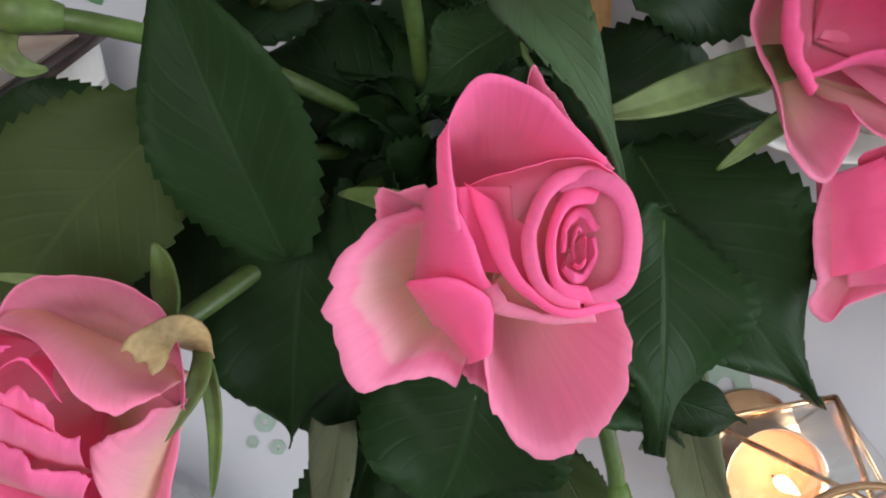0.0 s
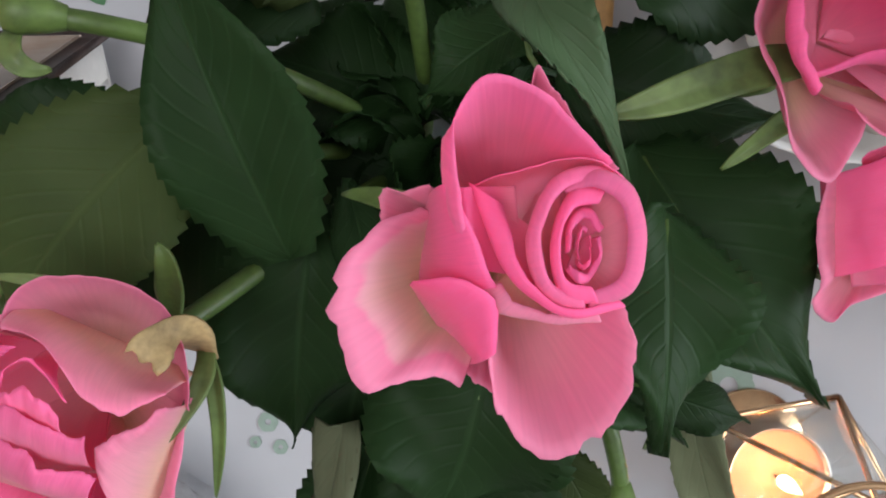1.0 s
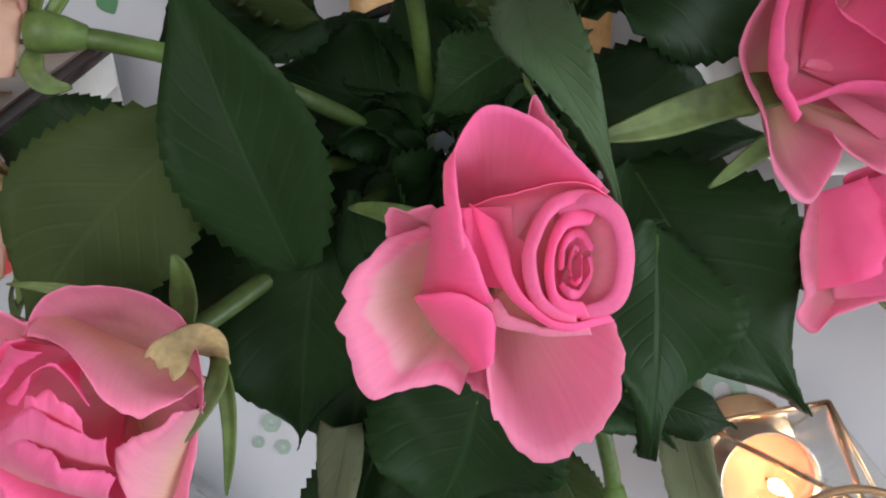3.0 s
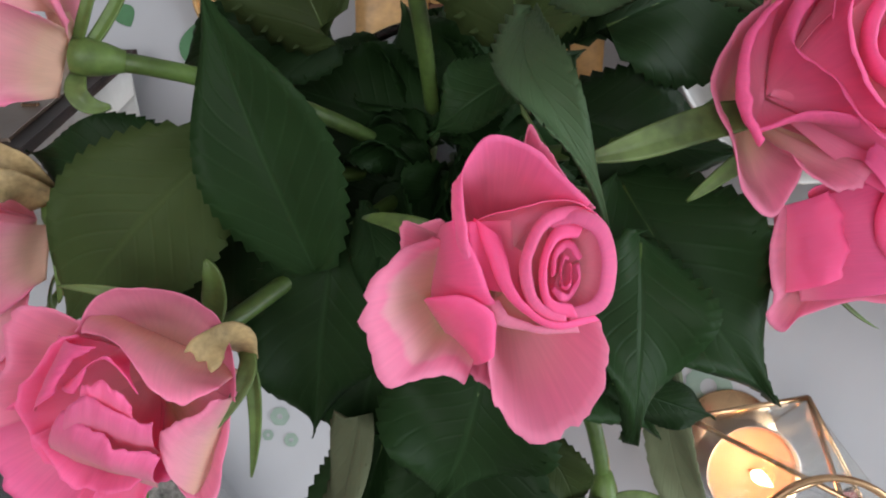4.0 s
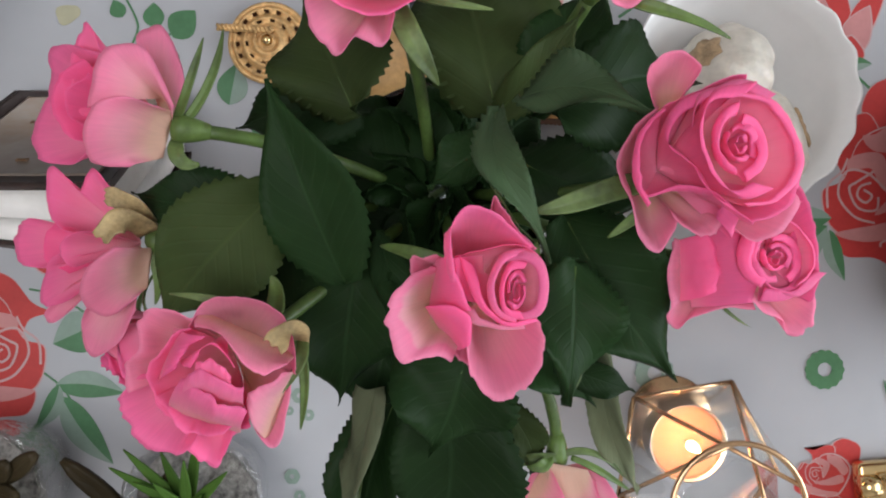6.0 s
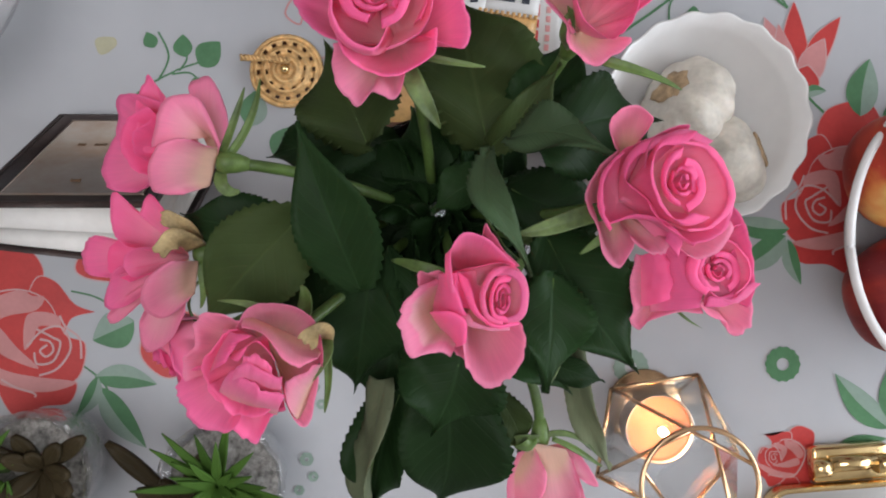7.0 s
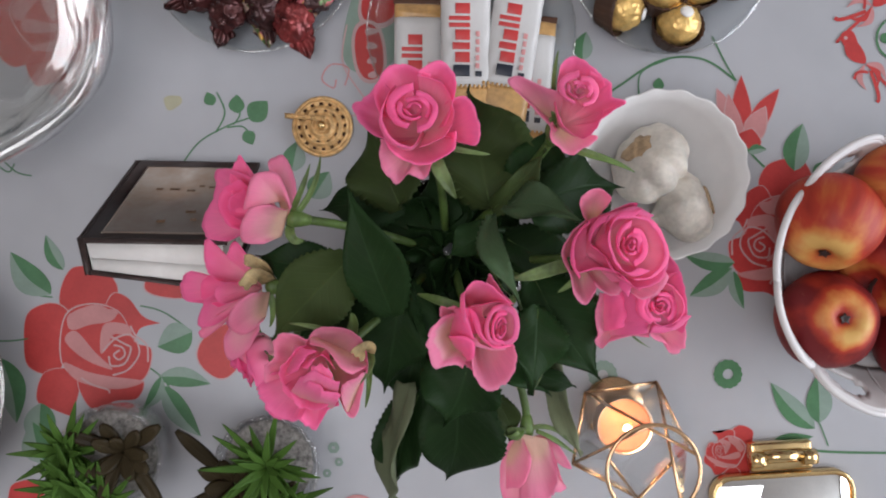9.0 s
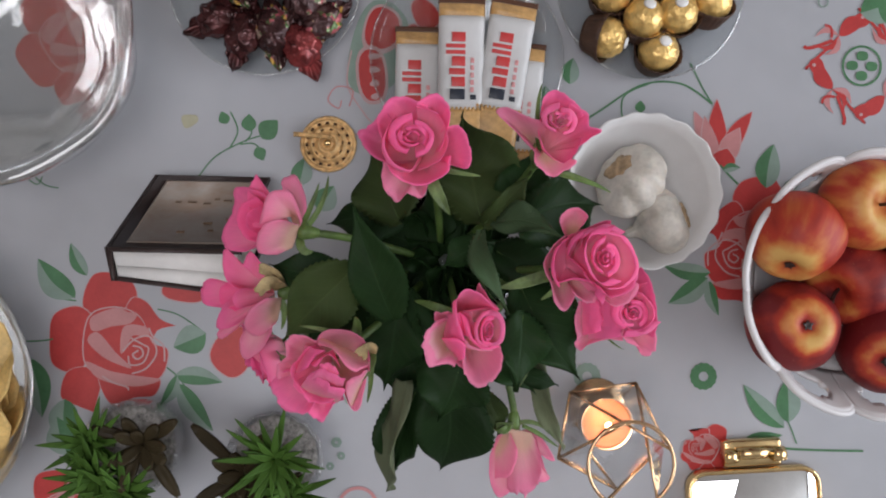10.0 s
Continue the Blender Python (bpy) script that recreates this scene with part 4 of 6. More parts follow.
shell(r_mid, PETAL_HOT, (8.3, -12.2, 207), ((9.1, -11.3, 215.5), (12.7, -10.6, 219.5), (16.5, -11.2, 220.5), (19.3, -13.1, 220), (20.1, -16.5, 218.5), (20.0, -20.7, 215)), 0.4, 1.02, 0.0, 0.25, crumple=0.4, claw=(16.2, -23.9, 205))
shell(r_mid, PETAL, MID, ((15.8, 1.1, 214), (19.9, 2.0, 217), (24.1, 3.2, 219), (28.9, 4.1, 220), (33.3, 3.5, 220.5), (37.1, 0.4, 219)), (1.0, 1.0), 0.9, 0.0, 0.25, crumple=0.4)
shell(r_mid, PETAL_HOT, (23.9, -10.8, 212), ((17.9, -9.8, 217), (16.0, -4.5, 218.5), (15.3, 0.8, 217.5)), 0.6, 0.85, 0.0, 0.2, crumple=0.4, claw=(22.9, 1.4, 212))
shell(r_mid, PETAL_HOT, BUD, ((20.9, -1.4, 217.5), (21.6, -4.9, 219.5), (22.9, -9.5, 220.5), (25.6, -13.0, 221), (29.4, -14.5, 221), (35.2, -13.4, 219.5)), (1.5, 1.1), 0.9, 0.0, 0.2, crumple=0.25)
shell(r_mid, PETAL_PALE, BUD, ((20.4, -11.3, 218.5), (21.9, -13.4, 219.5), (24.7, -14.6, 219.5), (27.9, -15.3, 219.3), (32.7, -15.1, 218.5)), (1.3, 1.1), 0.85, 0.0, 0.2, crumple=0.25)
shell(r_mid, PETAL, BUD, ((35.0, 0.7, 219.5), (31.7, 1.5, 220.2), (27.7, -0.0, 220.8), (25.6, -3.9, 221), (25.2, -7.7, 221.2), (26.7, -11.4, 221), (30.6, -13.4, 220.5)), (1.1, 1.35), 0.88, 0.0, 0.15, crumple=0.25)
shell(r_mid, PETAL, BUD, ((28.4, -0.3, 220), (31.9, 0.5, 221), (35.0, -1.5, 221.4), (35.9, -6.4, 221.6), (34.7, -10.9, 221), (30.9, -12.5, 220.4)), (1.2, 1.4), 0.88, 0.0, 0.15, crumple=0.25)
shell(r_mid, PETAL_HOT, BUD, ((32.3, -1.6, 221), (29.4, -2.0, 221.4), (27.8, -5.0, 221.6), (27.6, -8.4, 221.6), (28.7, -11.2, 221.2), (31.5, -11.7, 221)), (1.4, 1.5), 0.9, 0.0, 0.12, crumple=0.25)
spiral(r_mid, BUD, (30.6, -6.8, 220.6), (0.1, 0.0), ((0.7, 1.7, 60), (1.7, 3.1, 215)), PETAL_HOT, 5)
shell(r_r, PETAL_PALE, FULL, ((69.3, 40.8, 204), (62.4, 34.3, 206), (59.1, 25.6, 206), (62.9, 15.9, 204), (65.5, 7.5, 203), (70.2, 3.5, 202), (73.6, 7.6, 203), (74.7, 12.8, 204)), (0.95, 0.9), 0.8, 0.9, 0.5)
shell(r_r, PETAL_PALE, FULL, ((73.0, 12.8, 205), (79.3, 8.3, 205), (83.8, 7.9, 206), (86.6, 11.2, 206), (92.2, 7.3, 206), (97.0, 6.6, 206), (102.7, 11.8, 206), (105.5, 18.4, 207)), 0.85, 0.8, 1.0, 0.9)
shell(r_r, PETAL, FULL, ((69.0, 40.1, 207), (77.4, 44.7, 209), (89.2, 49.1, 210), (90.0, 45.2, 210), (95.5, 43.0, 209)), 0.95, 0.85, 0.0, 0.5)
shell(r_r, PETAL, FULL, ((89.9, 45.0, 212), (98.1, 36.7, 211), (103.0, 27.6, 210), (103.2, 19.6, 210), (99.0, 13.6, 210), (91.3, 11.3, 210)), 0.9, 0.85, 0.8, 0.5)
shell(r_r, PETAL_HOT, FULL, ((79.3, 41.6, 212), (71.7, 36.8, 212), (69.3, 30.0, 212.5), (74.3, 25.1, 214), (78.3, 19.2, 214), (84.9, 15.1, 213)), (1.2, 1.45), 0.8, 0.0, 0.7)
shell(r_r, PETAL_HOT, FULL, ((69.1, 39.1, 210), (63.6, 32.2, 210.5), (62.5, 23.3, 210), (66.5, 15.9, 208)), (1.05, 1.1), 0.85, 0.0, 0.5)
shell(r_r, PETAL_HOT, FULL, ((65.2, 17.7, 208), (73.8, 19.9, 211), (80.3, 18.9, 212), (83.5, 16.2, 211), (83.1, 12.2, 208)), (1.05, 1.4), 0.8, 0.0, 0.5)
shell(r_r, PETAL, FULL, ((74.4, 33.9, 214), (76.4, 40.6, 214), (85.7, 43.8, 214), (93.2, 41.0, 213)), 1.1, 0.85, 0.0, 0.5)
shell(r_r, PETAL_HOT, FULL, ((87.0, 42.0, 215.5), (78.2, 39.7, 216), (75.4, 31.6, 217), (78.4, 23.0, 217), (83.6, 18.5, 216.5), (89.3, 20.7, 216)), (1.2, 1.3), 0.85, 0.0, 0.5)
shell(r_r, PETAL, FULL, ((84.1, 41.3, 215.5), (92.7, 39.8, 215), (98.9, 32.2, 214), (100.2, 23.5, 213), (94.6, 17.4, 213), (87.6, 15.8, 214)), 1.08, 0.85, 0.5, 0.5)
spiral(r_r, FULL, (86.0, 30.1, 215.6), (0.25, 0.1), ((1.1, 1.8, 10), (2.8, 3.6, 150), (4.8, 6.0, 280)), PETAL_HOT, 6)
shell(r_r, PETAL_PALE, (75.5, 38.8, 190), ((67.5, 41.5, 204), (64.9, 48.2, 208), (67.2, 53.0, 210), (73.3, 54.1, 210), (78.3, 50.1, 209), (74.6, 44.3, 206)), 0.8, 0.85, 0.0, 0.5)
shell(r_rl, PETAL_PALE, UNDER, ((82.9, 6.8, 176), (81.1, -3.4, 176), (83.7, -12.7, 173), (82.1, -18.1, 171), (85.7, -20.5, 171), (89.5, -17.1, 172), (99.2, -14.2, 174), (107.7, -13.2, 175)), 0.85, 0.8, 0.8, 0.8)
shell(r_rl, PETAL, UNDER, ((112.6, 26.3, 184), (118.8, 17.5, 184), (121.8, 7.6, 183), (123.5, -3.4, 181), (122.3, -11.7, 178)), 0.9, 0.85, 0.4, 0.5)
shell(r_rl, PETAL_PALE, UNDER, ((122.6, -6.5, 179), (125.2, -16.6, 175), (122.4, -21.4, 173), (117.9, -21.1, 173), (116.6, -17.3, 174), (109.4, -13.5, 176), (101.8, -7.3, 178)), 0.75, 0.85, 0.9, 0.9)
shell(r_rl, PETAL_HOT, (85.9, 6.8, 174), ((99.7, 11.2, 183), (102.8, 1.4, 184), (104.9, -5.5, 183), (105.6, -11.9, 178)), 0.4, 1.04, 0.0, 0.7, claw=(89.6, -14.4, 170))
shell(r_rl, PETAL_HOT, (82.8, 5.7, 172), ((91.0, 9.1, 181), (94.1, -0.8, 181.5), (94.0, -9.0, 179)), 0.4, 1.04, 0.0, 0.7, claw=(84.8, -13.1, 169))
shell(r_rl, PETAL, UNDER, ((86.6, 9.0, 179), (96.0, 12.4, 181), (107.2, 15.7, 183), (117.2, 17.9, 184)), 0.95, 0.85, 0.0, 0.5)
shell(r_rl, PETAL, UNDER, ((108.5, 13.4, 184), (104.0, 4.4, 185), (106.5, -4.9, 184), (115.1, -8.0, 182.5), (121.6, -2.3, 182)), (1.1, 1.2), 0.85, 0.0, 0.5)
shell(r_rl, PETAL, UNDER, ((105.1, 7.4, 184), (111.6, 11.5, 185), (118.6, 6.6, 184), (120.6, -1.3, 183), (115.7, -6.4, 183)), 1.05, 0.85, 0.0, 0.5)
spiral(r_rl, UNDER, (109.6, 1.5, 184), (0.5, 0.0), ((1.4, 1.4, 10), (3.2, 3.0, 150), (6.0, 5.4, 300), (9.0, 7.6, 80)), PETAL_HOT, 7)
shell(r_low, PETAL_PALE, LOW, ((-53.4, -17.6, 199), (-62.0, -15.2, 198), (-69.9, -19.3, 196), (-68.7, -26.7, 196), (-74.1, -31.3, 194), (-72.3, -38.2, 192)), 0.8, 0.8, 1.0, 1.0)
shell(r_low, PETAL, LOW, ((-69.9, -33.4, 192), (-77.3, -41.9, 188), (-74.0, -50.2, 187), (-67.8, -54.8, 187), (-59.9, -55.6, 188), (-55.0, -51.2, 190)), 0.8, 0.8, 1.0, 1.1)
shell(r_low, PETAL, LOW, ((-59.6, -52.5, 187), (-55.7, -58.9, 184), (-51.0, -60.4, 184), (-47.6, -55.5, 186), (-44.2, -49.1, 190), (-39.3, -47.1, 193)), 0.85, 0.8, 0.8, 0.8)
shell(r_low, PETAL_PALE, LOW, ((-40.0, -39.7, 197), (-38.2, -45.9, 196), (-34.2, -53.2, 192), (-31.2, -50.1, 192), (-27.2, -30.7, 193)), 0.9, 0.85, 0.5, 0.5)
shell(r_low, PETAL_PALE, LOW, ((-55.2, -18.7, 199), (-50.0, -12.5, 199), (-41.3, -11.2, 198), (-31.7, -14.5, 196), (-27.1, -22.9, 195), (-26.9, -32.3, 195)), 0.92, 0.85, 0.0, 0.4)
shell(r_low, PETAL, LOW, ((-54.0, -19.3, 200), (-63.0, -26.6, 199), (-65.6, -36.4, 196), (-60.4, -44.7, 194)), (0.95, 0.95), 0.9, 0.6, 1.1)
shell(r_low, PETAL, LOW, ((-63.7, -38.3, 196), (-58.6, -46.3, 195), (-51.1, -49.3, 195), (-41.4, -45.3, 197)), 0.95, 0.9, 0.6, 1.1)
shell(r_low, PETAL_PALE, (-53.0, -15.3, 192), ((-52.1, -18.7, 202), (-44.4, -20.3, 206), (-38.3, -27.3, 207), (-32.7, -30.6, 206), (-27.4, -28.4, 203)), 0.4, 1.05, 0.0, 0.6, claw=(-27.3, -27.0, 190))
shell(r_low, PETAL_PALE, (-35.2, -53.0, 188), ((-38.3, -38.7, 202), (-37.0, -35.0, 204), (-33.0, -33.1, 204), (-27.9, -30.3, 202)), 0.4, 1.05, 0.0, 0.6, claw=(-27.3, -31.4, 189))
shell(r_low, PETAL, (-62.2, -42.8, 192), ((-55.6, -32.5, 202), (-49.1, -34.3, 205), (-43.6, -38.2, 205), (-37.6, -40.3, 203)), 0.4, 1.05, 0.0, 0.9, claw=(-42.4, -49.5, 191))
shell(r_low, PETAL_HOT, (-65.6, -35.3, 192), ((-56.5, -29.6, 203), (-53.0, -23.9, 204), (-47.8, -21.0, 205)), 0.4, 1.05, 0.0, 0.8, claw=(-60.1, -20.1, 194))
shell(r_low, PETAL, (-56.1, -39.7, 198), ((-53.2, -30.8, 204.5), (-48.8, -28.9, 206.5), (-42.5, -32.5, 206.5), (-38.1, -34.0, 205.5)), 0.4, 1.05, 0.0, 0.7, claw=(-39.6, -41.5, 197))
shell(r_low, PETAL_HOT, (-57.2, -28.5, 198), ((-52.1, -29.4, 204), (-49.0, -24.0, 206), (-44.9, -22.6, 206.5), (-40.2, -28.8, 206.5)), 0.4, 1.05, 0.0, 0.7, claw=(-45.2, -20.9, 198))
shell(r_low, PETAL, (-51.6, -34.1, 200), ((-50.9, -27.7, 205), (-46.0, -26.7, 207), (-41.2, -30.2, 207)), 0.4, 1.05, 0.0, 0.6, claw=(-41.9, -35.8, 200))
shell(r_left, PETAL, SIDE, ((-86.7, 17.2, 168), (-95.3, 25.5, 164), (-99.4, 18.5, 164), (-109.6, 26.8, 161), (-110.3, 15.9, 162), (-104.9, 7.2, 166), (-93.3, 5.4, 171)), 0.7, 0.95, 0.5, 0.8)
shell(r_left, PETAL, SIDE, ((-102.3, 7.6, 167), (-118.4, 9.8, 158), (-123.0, 4.0, 156), (-120.1, -4.3, 157), (-110.1, -5.2, 161), (-99.1, -1.4, 167)), 0.75, 0.9, 0.8, 0.7)
shell(r_left, PETAL, SIDE, ((-105.0, -0.8, 165), (-110.9, -6.2, 162), (-112.4, -17.0, 159), (-102.8, -14.8, 161), (-93.2, -6.8, 166)), 0.8, 0.95, 0.5, 0.5)
shell(r_left, PETAL_PALE, (-78.1, 1.2, 160), ((-84.6, 1.5, 174), (-92.2, -4.3, 174), (-95.2, -10.5, 172), (-94.9, -17.4, 168), (-88.1, -19.7, 165), (-80.6, -13.0, 163)), 0.45, 1.15, 0.2, 0.3, claw=(-80.0, -11.3, 158))
shell(r_left, PETAL_PALE, SIDE, ((-104.7, -11.5, 160), (-113.9, -20.7, 155), (-110.7, -23.2, 155), (-101.2, -15.9, 158)), 0.8, 0.9, 0.0, 0.5)
shell(r_left, PETAL_PALE, SIDE, ((-96.7, -16.4, 163), (-100.7, -24.7, 159), (-97.7, -33.5, 157), (-89.4, -29.0, 158), (-82.6, -17.9, 161)), 0.8, 0.95, 0.5, 0.5)
shell(r_left, PETAL, SIDE, ((-87.0, 5.9, 173), (-97.8, 5.7, 171), (-103.9, 0.4, 168), (-99.8, -4.7, 168), (-87.9, -1.2, 173)), 0.85, 1.05, 0.0, 0.3)
shell(r_left, PETAL_HOT, SIDE, ((-106.3, 9.6, 162), (-112.6, 4.2, 159), (-111.1, -3.2, 160), (-102.6, -7.1, 163)), 0.95, 0.9, 0.0, 0.5)
shell(r_up, PETAL, UPPER, ((-84.9, 56.3, 186), (-93.6, 59.0, 183), (-100.6, 58.2, 180), (-102.8, 49.0, 178), (-105.5, 41.1, 177), (-107.4, 33.2, 176), (-104.9, 26.5, 176), (-95.5, 25.7, 178), (-88.6, 29.9, 182)), 0.75, 0.9, 0.8, 1.0)
shell(r_up, PETAL, UPPER, ((-85.0, 56.7, 184), (-90.2, 66.3, 182), (-93.8, 59.3, 181), (-93.6, 48.7, 184), (-91.2, 39.0, 185)), 0.8, 0.95, 0.0, 0.6)
shell(r_up, PETAL_HOT, UPPER, ((-88.0, 54.0, 188), (-97.0, 49.6, 184), (-98.3, 40.9, 184), (-94.3, 33.2, 184), (-87.3, 31.2, 186)), 0.85, 0.95, 0.4, 0.5)
shell(r_up, PETAL_HOT, UPPER, ((-86.5, 50.1, 189), (-92.8, 45.4, 187), (-92.4, 38.7, 187), (-86.6, 34.9, 188)), 0.9, 0.95, 0.0, 0.5)
shell(r_up, PETAL_PALE, (-68.5, 38.7, 172), ((-65.6, 43.2, 178), (-70.9, 56.7, 188), (-80.2, 57.7, 190), (-84.3, 50.8, 191), (-86.0, 40.1, 190)), 0.5, 1.05, 0.0, 0.3, claw=(-67.2, 46.9, 172))
shell(r_up, PETAL_PALE, (-67.4, 42.2, 174), ((-66.3, 40.5, 190), (-74.6, 43.0, 194), (-82.4, 40.8, 194), (-86.7, 32.7, 191), (-87.1, 25.5, 184), (-78.0, 24.8, 180)), 0.5, 1.12, 0.0, 0.25, claw=(-71.6, 28.7, 170))
shell(r_up, PETAL_PALE, UPPER, ((-75.1, 56.9, 178), (-78.0, 63.7, 176), (-70.4, 65.9, 176), (-66.0, 57.1, 174), (-64.8, 48.0, 172)), 0.7, 0.95, 0.8, 0.5)
shell(r_top, PETAL_PALE, TOP_FOOT, ((-23.0, 73.1, 206), (-22.9, 63.4, 203), (-16.2, 54.3, 200), (-10.6, 59.4, 202), (-3.5, 57.0, 200), (-0.9, 65.2, 204)), 0.85, 0.85, 0.9, 0.9)
shell(r_top, PETAL, TOP_FOOT, ((4.7, 89.2, 214), (12.3, 90.9, 215), (18.7, 81.2, 213), (17.8, 72.0, 210), (11.7, 72.7, 210), (5.0, 74.9, 211)), 0.8, 0.8, 0.6, 0.5)
shell(r_top, PETAL, TOP_FOOT, ((-22.4, 96.6, 213), (-30.5, 89.9, 211), (-35.2, 86.5, 209), (-31.7, 79.1, 210), (-25.5, 74.5, 211), (-16.7, 70.9, 213)), 0.85, 0.85, 1.0, 0.8)
shell(r_top, PETAL, TOP_FOOT, ((-2.7, 99.3, 216), (-14.8, 103.8, 216), (-23.3, 99.3, 215), (-26.3, 91.3, 214), (-23.3, 82.5, 214)), 0.9, 0.85, 1.0, 0.8)
shell(r_top, PETAL, TOP_FOOT, ((-8.4, 100.7, 217), (0.5, 105.1, 217), (6.7, 101.0, 216), (7.7, 91.2, 216), (3.6, 78.6, 216)), 0.9, 0.85, 0.9, 0.6)
shell(r_top, PETAL, TOP_FOOT, ((-21.8, 75.0, 212), (-16.1, 65.7, 211), (-4.6, 63.0, 210), (6.8, 68.3, 211), (8.7, 76.8, 213)), 0.95, 0.85, 0.8, 0.5)
shell(r_top, PETAL, TOP_FOOT, ((-17.2, 94.6, 217), (-22.4, 83.0, 218), (-17.9, 73.1, 218), (-9.2, 69.6, 218), (-5.4, 76.7, 219)), (1.0, 1.15), 0.85, 0.6, 0.5)
shell(r_top, PETAL, TOP_FOOT, ((-6.3, 69.1, 217), (2.5, 73.8, 218), (7.4, 82.9, 218), (1.9, 95.0, 218), (-8.3, 98.0, 218)), 1.05, 0.87, 0.6, 0.5)
spiral(r_top, TOP_FOOT, (-9.2, 84.4, 219), (-0.1, 0.15), ((2.4, 2.0, 10), (4.6, 3.8, 150), (7.4, 6.4, 280)), PETAL_HOT, 9)
shell(r_tr, PETAL_PALE, RUFFLED, ((54.7, 80.0, 196), (43.2, 90.3, 203), (31.7, 100.1, 206), (36.2, 102.3, 207), (45.6, 99.0, 207), (56.0, 96.1, 206)), 0.7, 0.85, 0.6, 0.5)
shell(r_tr, PETAL_PALE, RUFFLED, ((52.8, 84.4, 198), (54.7, 76.4, 194), (62.3, 71.7, 191), (69.2, 74.6, 193), (73.7, 79.5, 196)), 0.9, 0.85, 0.8, 0.8)
shell(r_tr, PETAL, RUFFLED, ((53.1, 96.5, 209), (54.6, 107.9, 210), (62.0, 110.4, 210), (70.3, 105.0, 209), (74.0, 99.6, 209)), 0.9, 0.85, 0.6, 0.7)
shell(r_tr, PETAL, RUFFLED, ((66.8, 105.1, 209), (75.6, 101.0, 209), (77.0, 95.2, 208), (83.9, 93.3, 207), (78.8, 89.7, 207), (72.4, 84.0, 205)), 0.9, 0.85, 0.6, 0.7)
shell(r_tr, PETAL, RUFFLED, ((52.7, 92.1, 208), (56.7, 82.8, 206), (65.3, 77.3, 204), (71.6, 81.6, 205), (73.7, 89.5, 207)), 1.0, 0.85, 0.5, 0.5)
spiral(r_tr, RUFFLED, (62.3, 96.4, 211), (0.1, 0.3), ((1.6, 1.6, 10), (3.6, 3.0, 150), (6.0, 5.0, 280)), PETAL, 10, 1.6)
shell(r_bud, PETAL_PALE, BUD_FOOT, ((71.1, -81.9, 124), (78.2, -101.4, 118), (81.7, -107.7, 115), (73.2, -110.2, 117), (66.5, -119.5, 114)), 0.9, 0.8, 0.0, 0.8)
shell(r_bud, PETAL_PALE, BUD_FOOT, ((47.1, -78.9, 126), (43.6, -91.9, 122), (44.4, -106.6, 118), (49.7, -119.5, 115), (58.3, -114.1, 117)), 0.9, 0.8, 0.0, 0.6)
shell(r_bud, PETAL_PALE, (52.6, -73.9, 128), ((54.9, -113.2, 120), (62.1, -115.4, 122), (72.4, -110.7, 122), (74.2, -97.5, 126), (70.5, -83.8, 128)), 0.6, 1.1, 0.0, 0.9, claw=(67.3, -76.5, 128))
shell(r_bud, PETAL_PALE, (46.3, -85.9, 122), ((47.2, -107.4, 120), (53.8, -103.8, 126), (58.5, -93.7, 130), (58.7, -86.1, 131), (55.3, -78.9, 131)), 0.5, 1.1, 0.0, 0.5, claw=(52.9, -74.7, 126))
shell(r_bud, PETAL_PALE, BUD_FOOT, ((67.9, -74.6, 124), (76.3, -82.8, 120), (84.1, -95.2, 116), (78.9, -94.7, 116), (72.2, -87.7, 119)), 0.7, 0.9, 0.0, 0.5)
for a, length, spread in ((150, 0.026, 1.0), (20, 0.024, 1.2), (260, 0.024, 1.2), (320, 0.024, 1.1)):
    part("sepal", sepal(frame_to((0.023, -0.007, 0.177), (0.1, 0, 1)), a, length, spread, 0.2), SEPAL, r_mid)
part("sepal", ribbon(((-27.3, -24.4, 186), (-26.0, -20.4, 194), (-28.3, -18.7, 199), (-31.7, -23.8, 200)), 0.0036, 0.75, 0.14, 1), SEPAL_TAN, r_low, "withered tan sepal")
part("sepal", ribbon(((-28.4, -21.3, 184), (-23.8, -25.3, 190), (-24.9, -30.0, 194), (-31.5, -38.3, 193)), 0.0017, 0.1, 0.05, 2), SEPAL_PALE, r_low, "limp pale green sepal")
part("sepal", ribbon(((-30.3, -22.9, 178), (-25.7, -30.6, 180), (-26.3, -41.0, 178), (-28.5, -52.2, 174)), 0.0015, 0.1, 0.04, 3), SEPAL, r_low)
part("sepal", ribbon(((-37.5, -19.6, 170), (-35.8, -14.9, 178), (-33.4, -9.8, 182), (-36.3, -6.1, 182)), 0.0026, 0.1, 0.05, 4), SEPAL, r_low)
part("sepal", ribbon(((-35.6, -23.4, 176), (-43.9, -13.6, 186), (-53.1, -11.6, 188), (-64.2, -11.4, 186)), 0.0014, 0.1, 0.05, 5), SEPAL_PALE, r_low, "long pale green sepal")
part("sepal", ribbon(((-78.6, 5.9, 160), (-81.3, 12.1, 172), (-84.4, 10.0, 175), (-88.6, 3.9, 174)), 0.0036, 0.8, 0.12, 6), SEPAL_TAN, r_left, "withered tan sepal")
part("sepal", ribbon(((-78.2, 8.0, 160), (-82.6, 15.2, 168), (-86.1, 17.1, 170), (-89.4, 17.1, 169)), 0.0034, 0.5, 0.1, 7), SEPAL_TAN, r_left, "withered tan sepal")
part("sepal", ribbon(((-79.6, 2.6, 158), (-76.4, -2.6, 160), (-75.8, -11.2, 158), (-78.7, -16.9, 155)), 0.0016, 0.1, 0.04, 8), SEPAL, r_left)
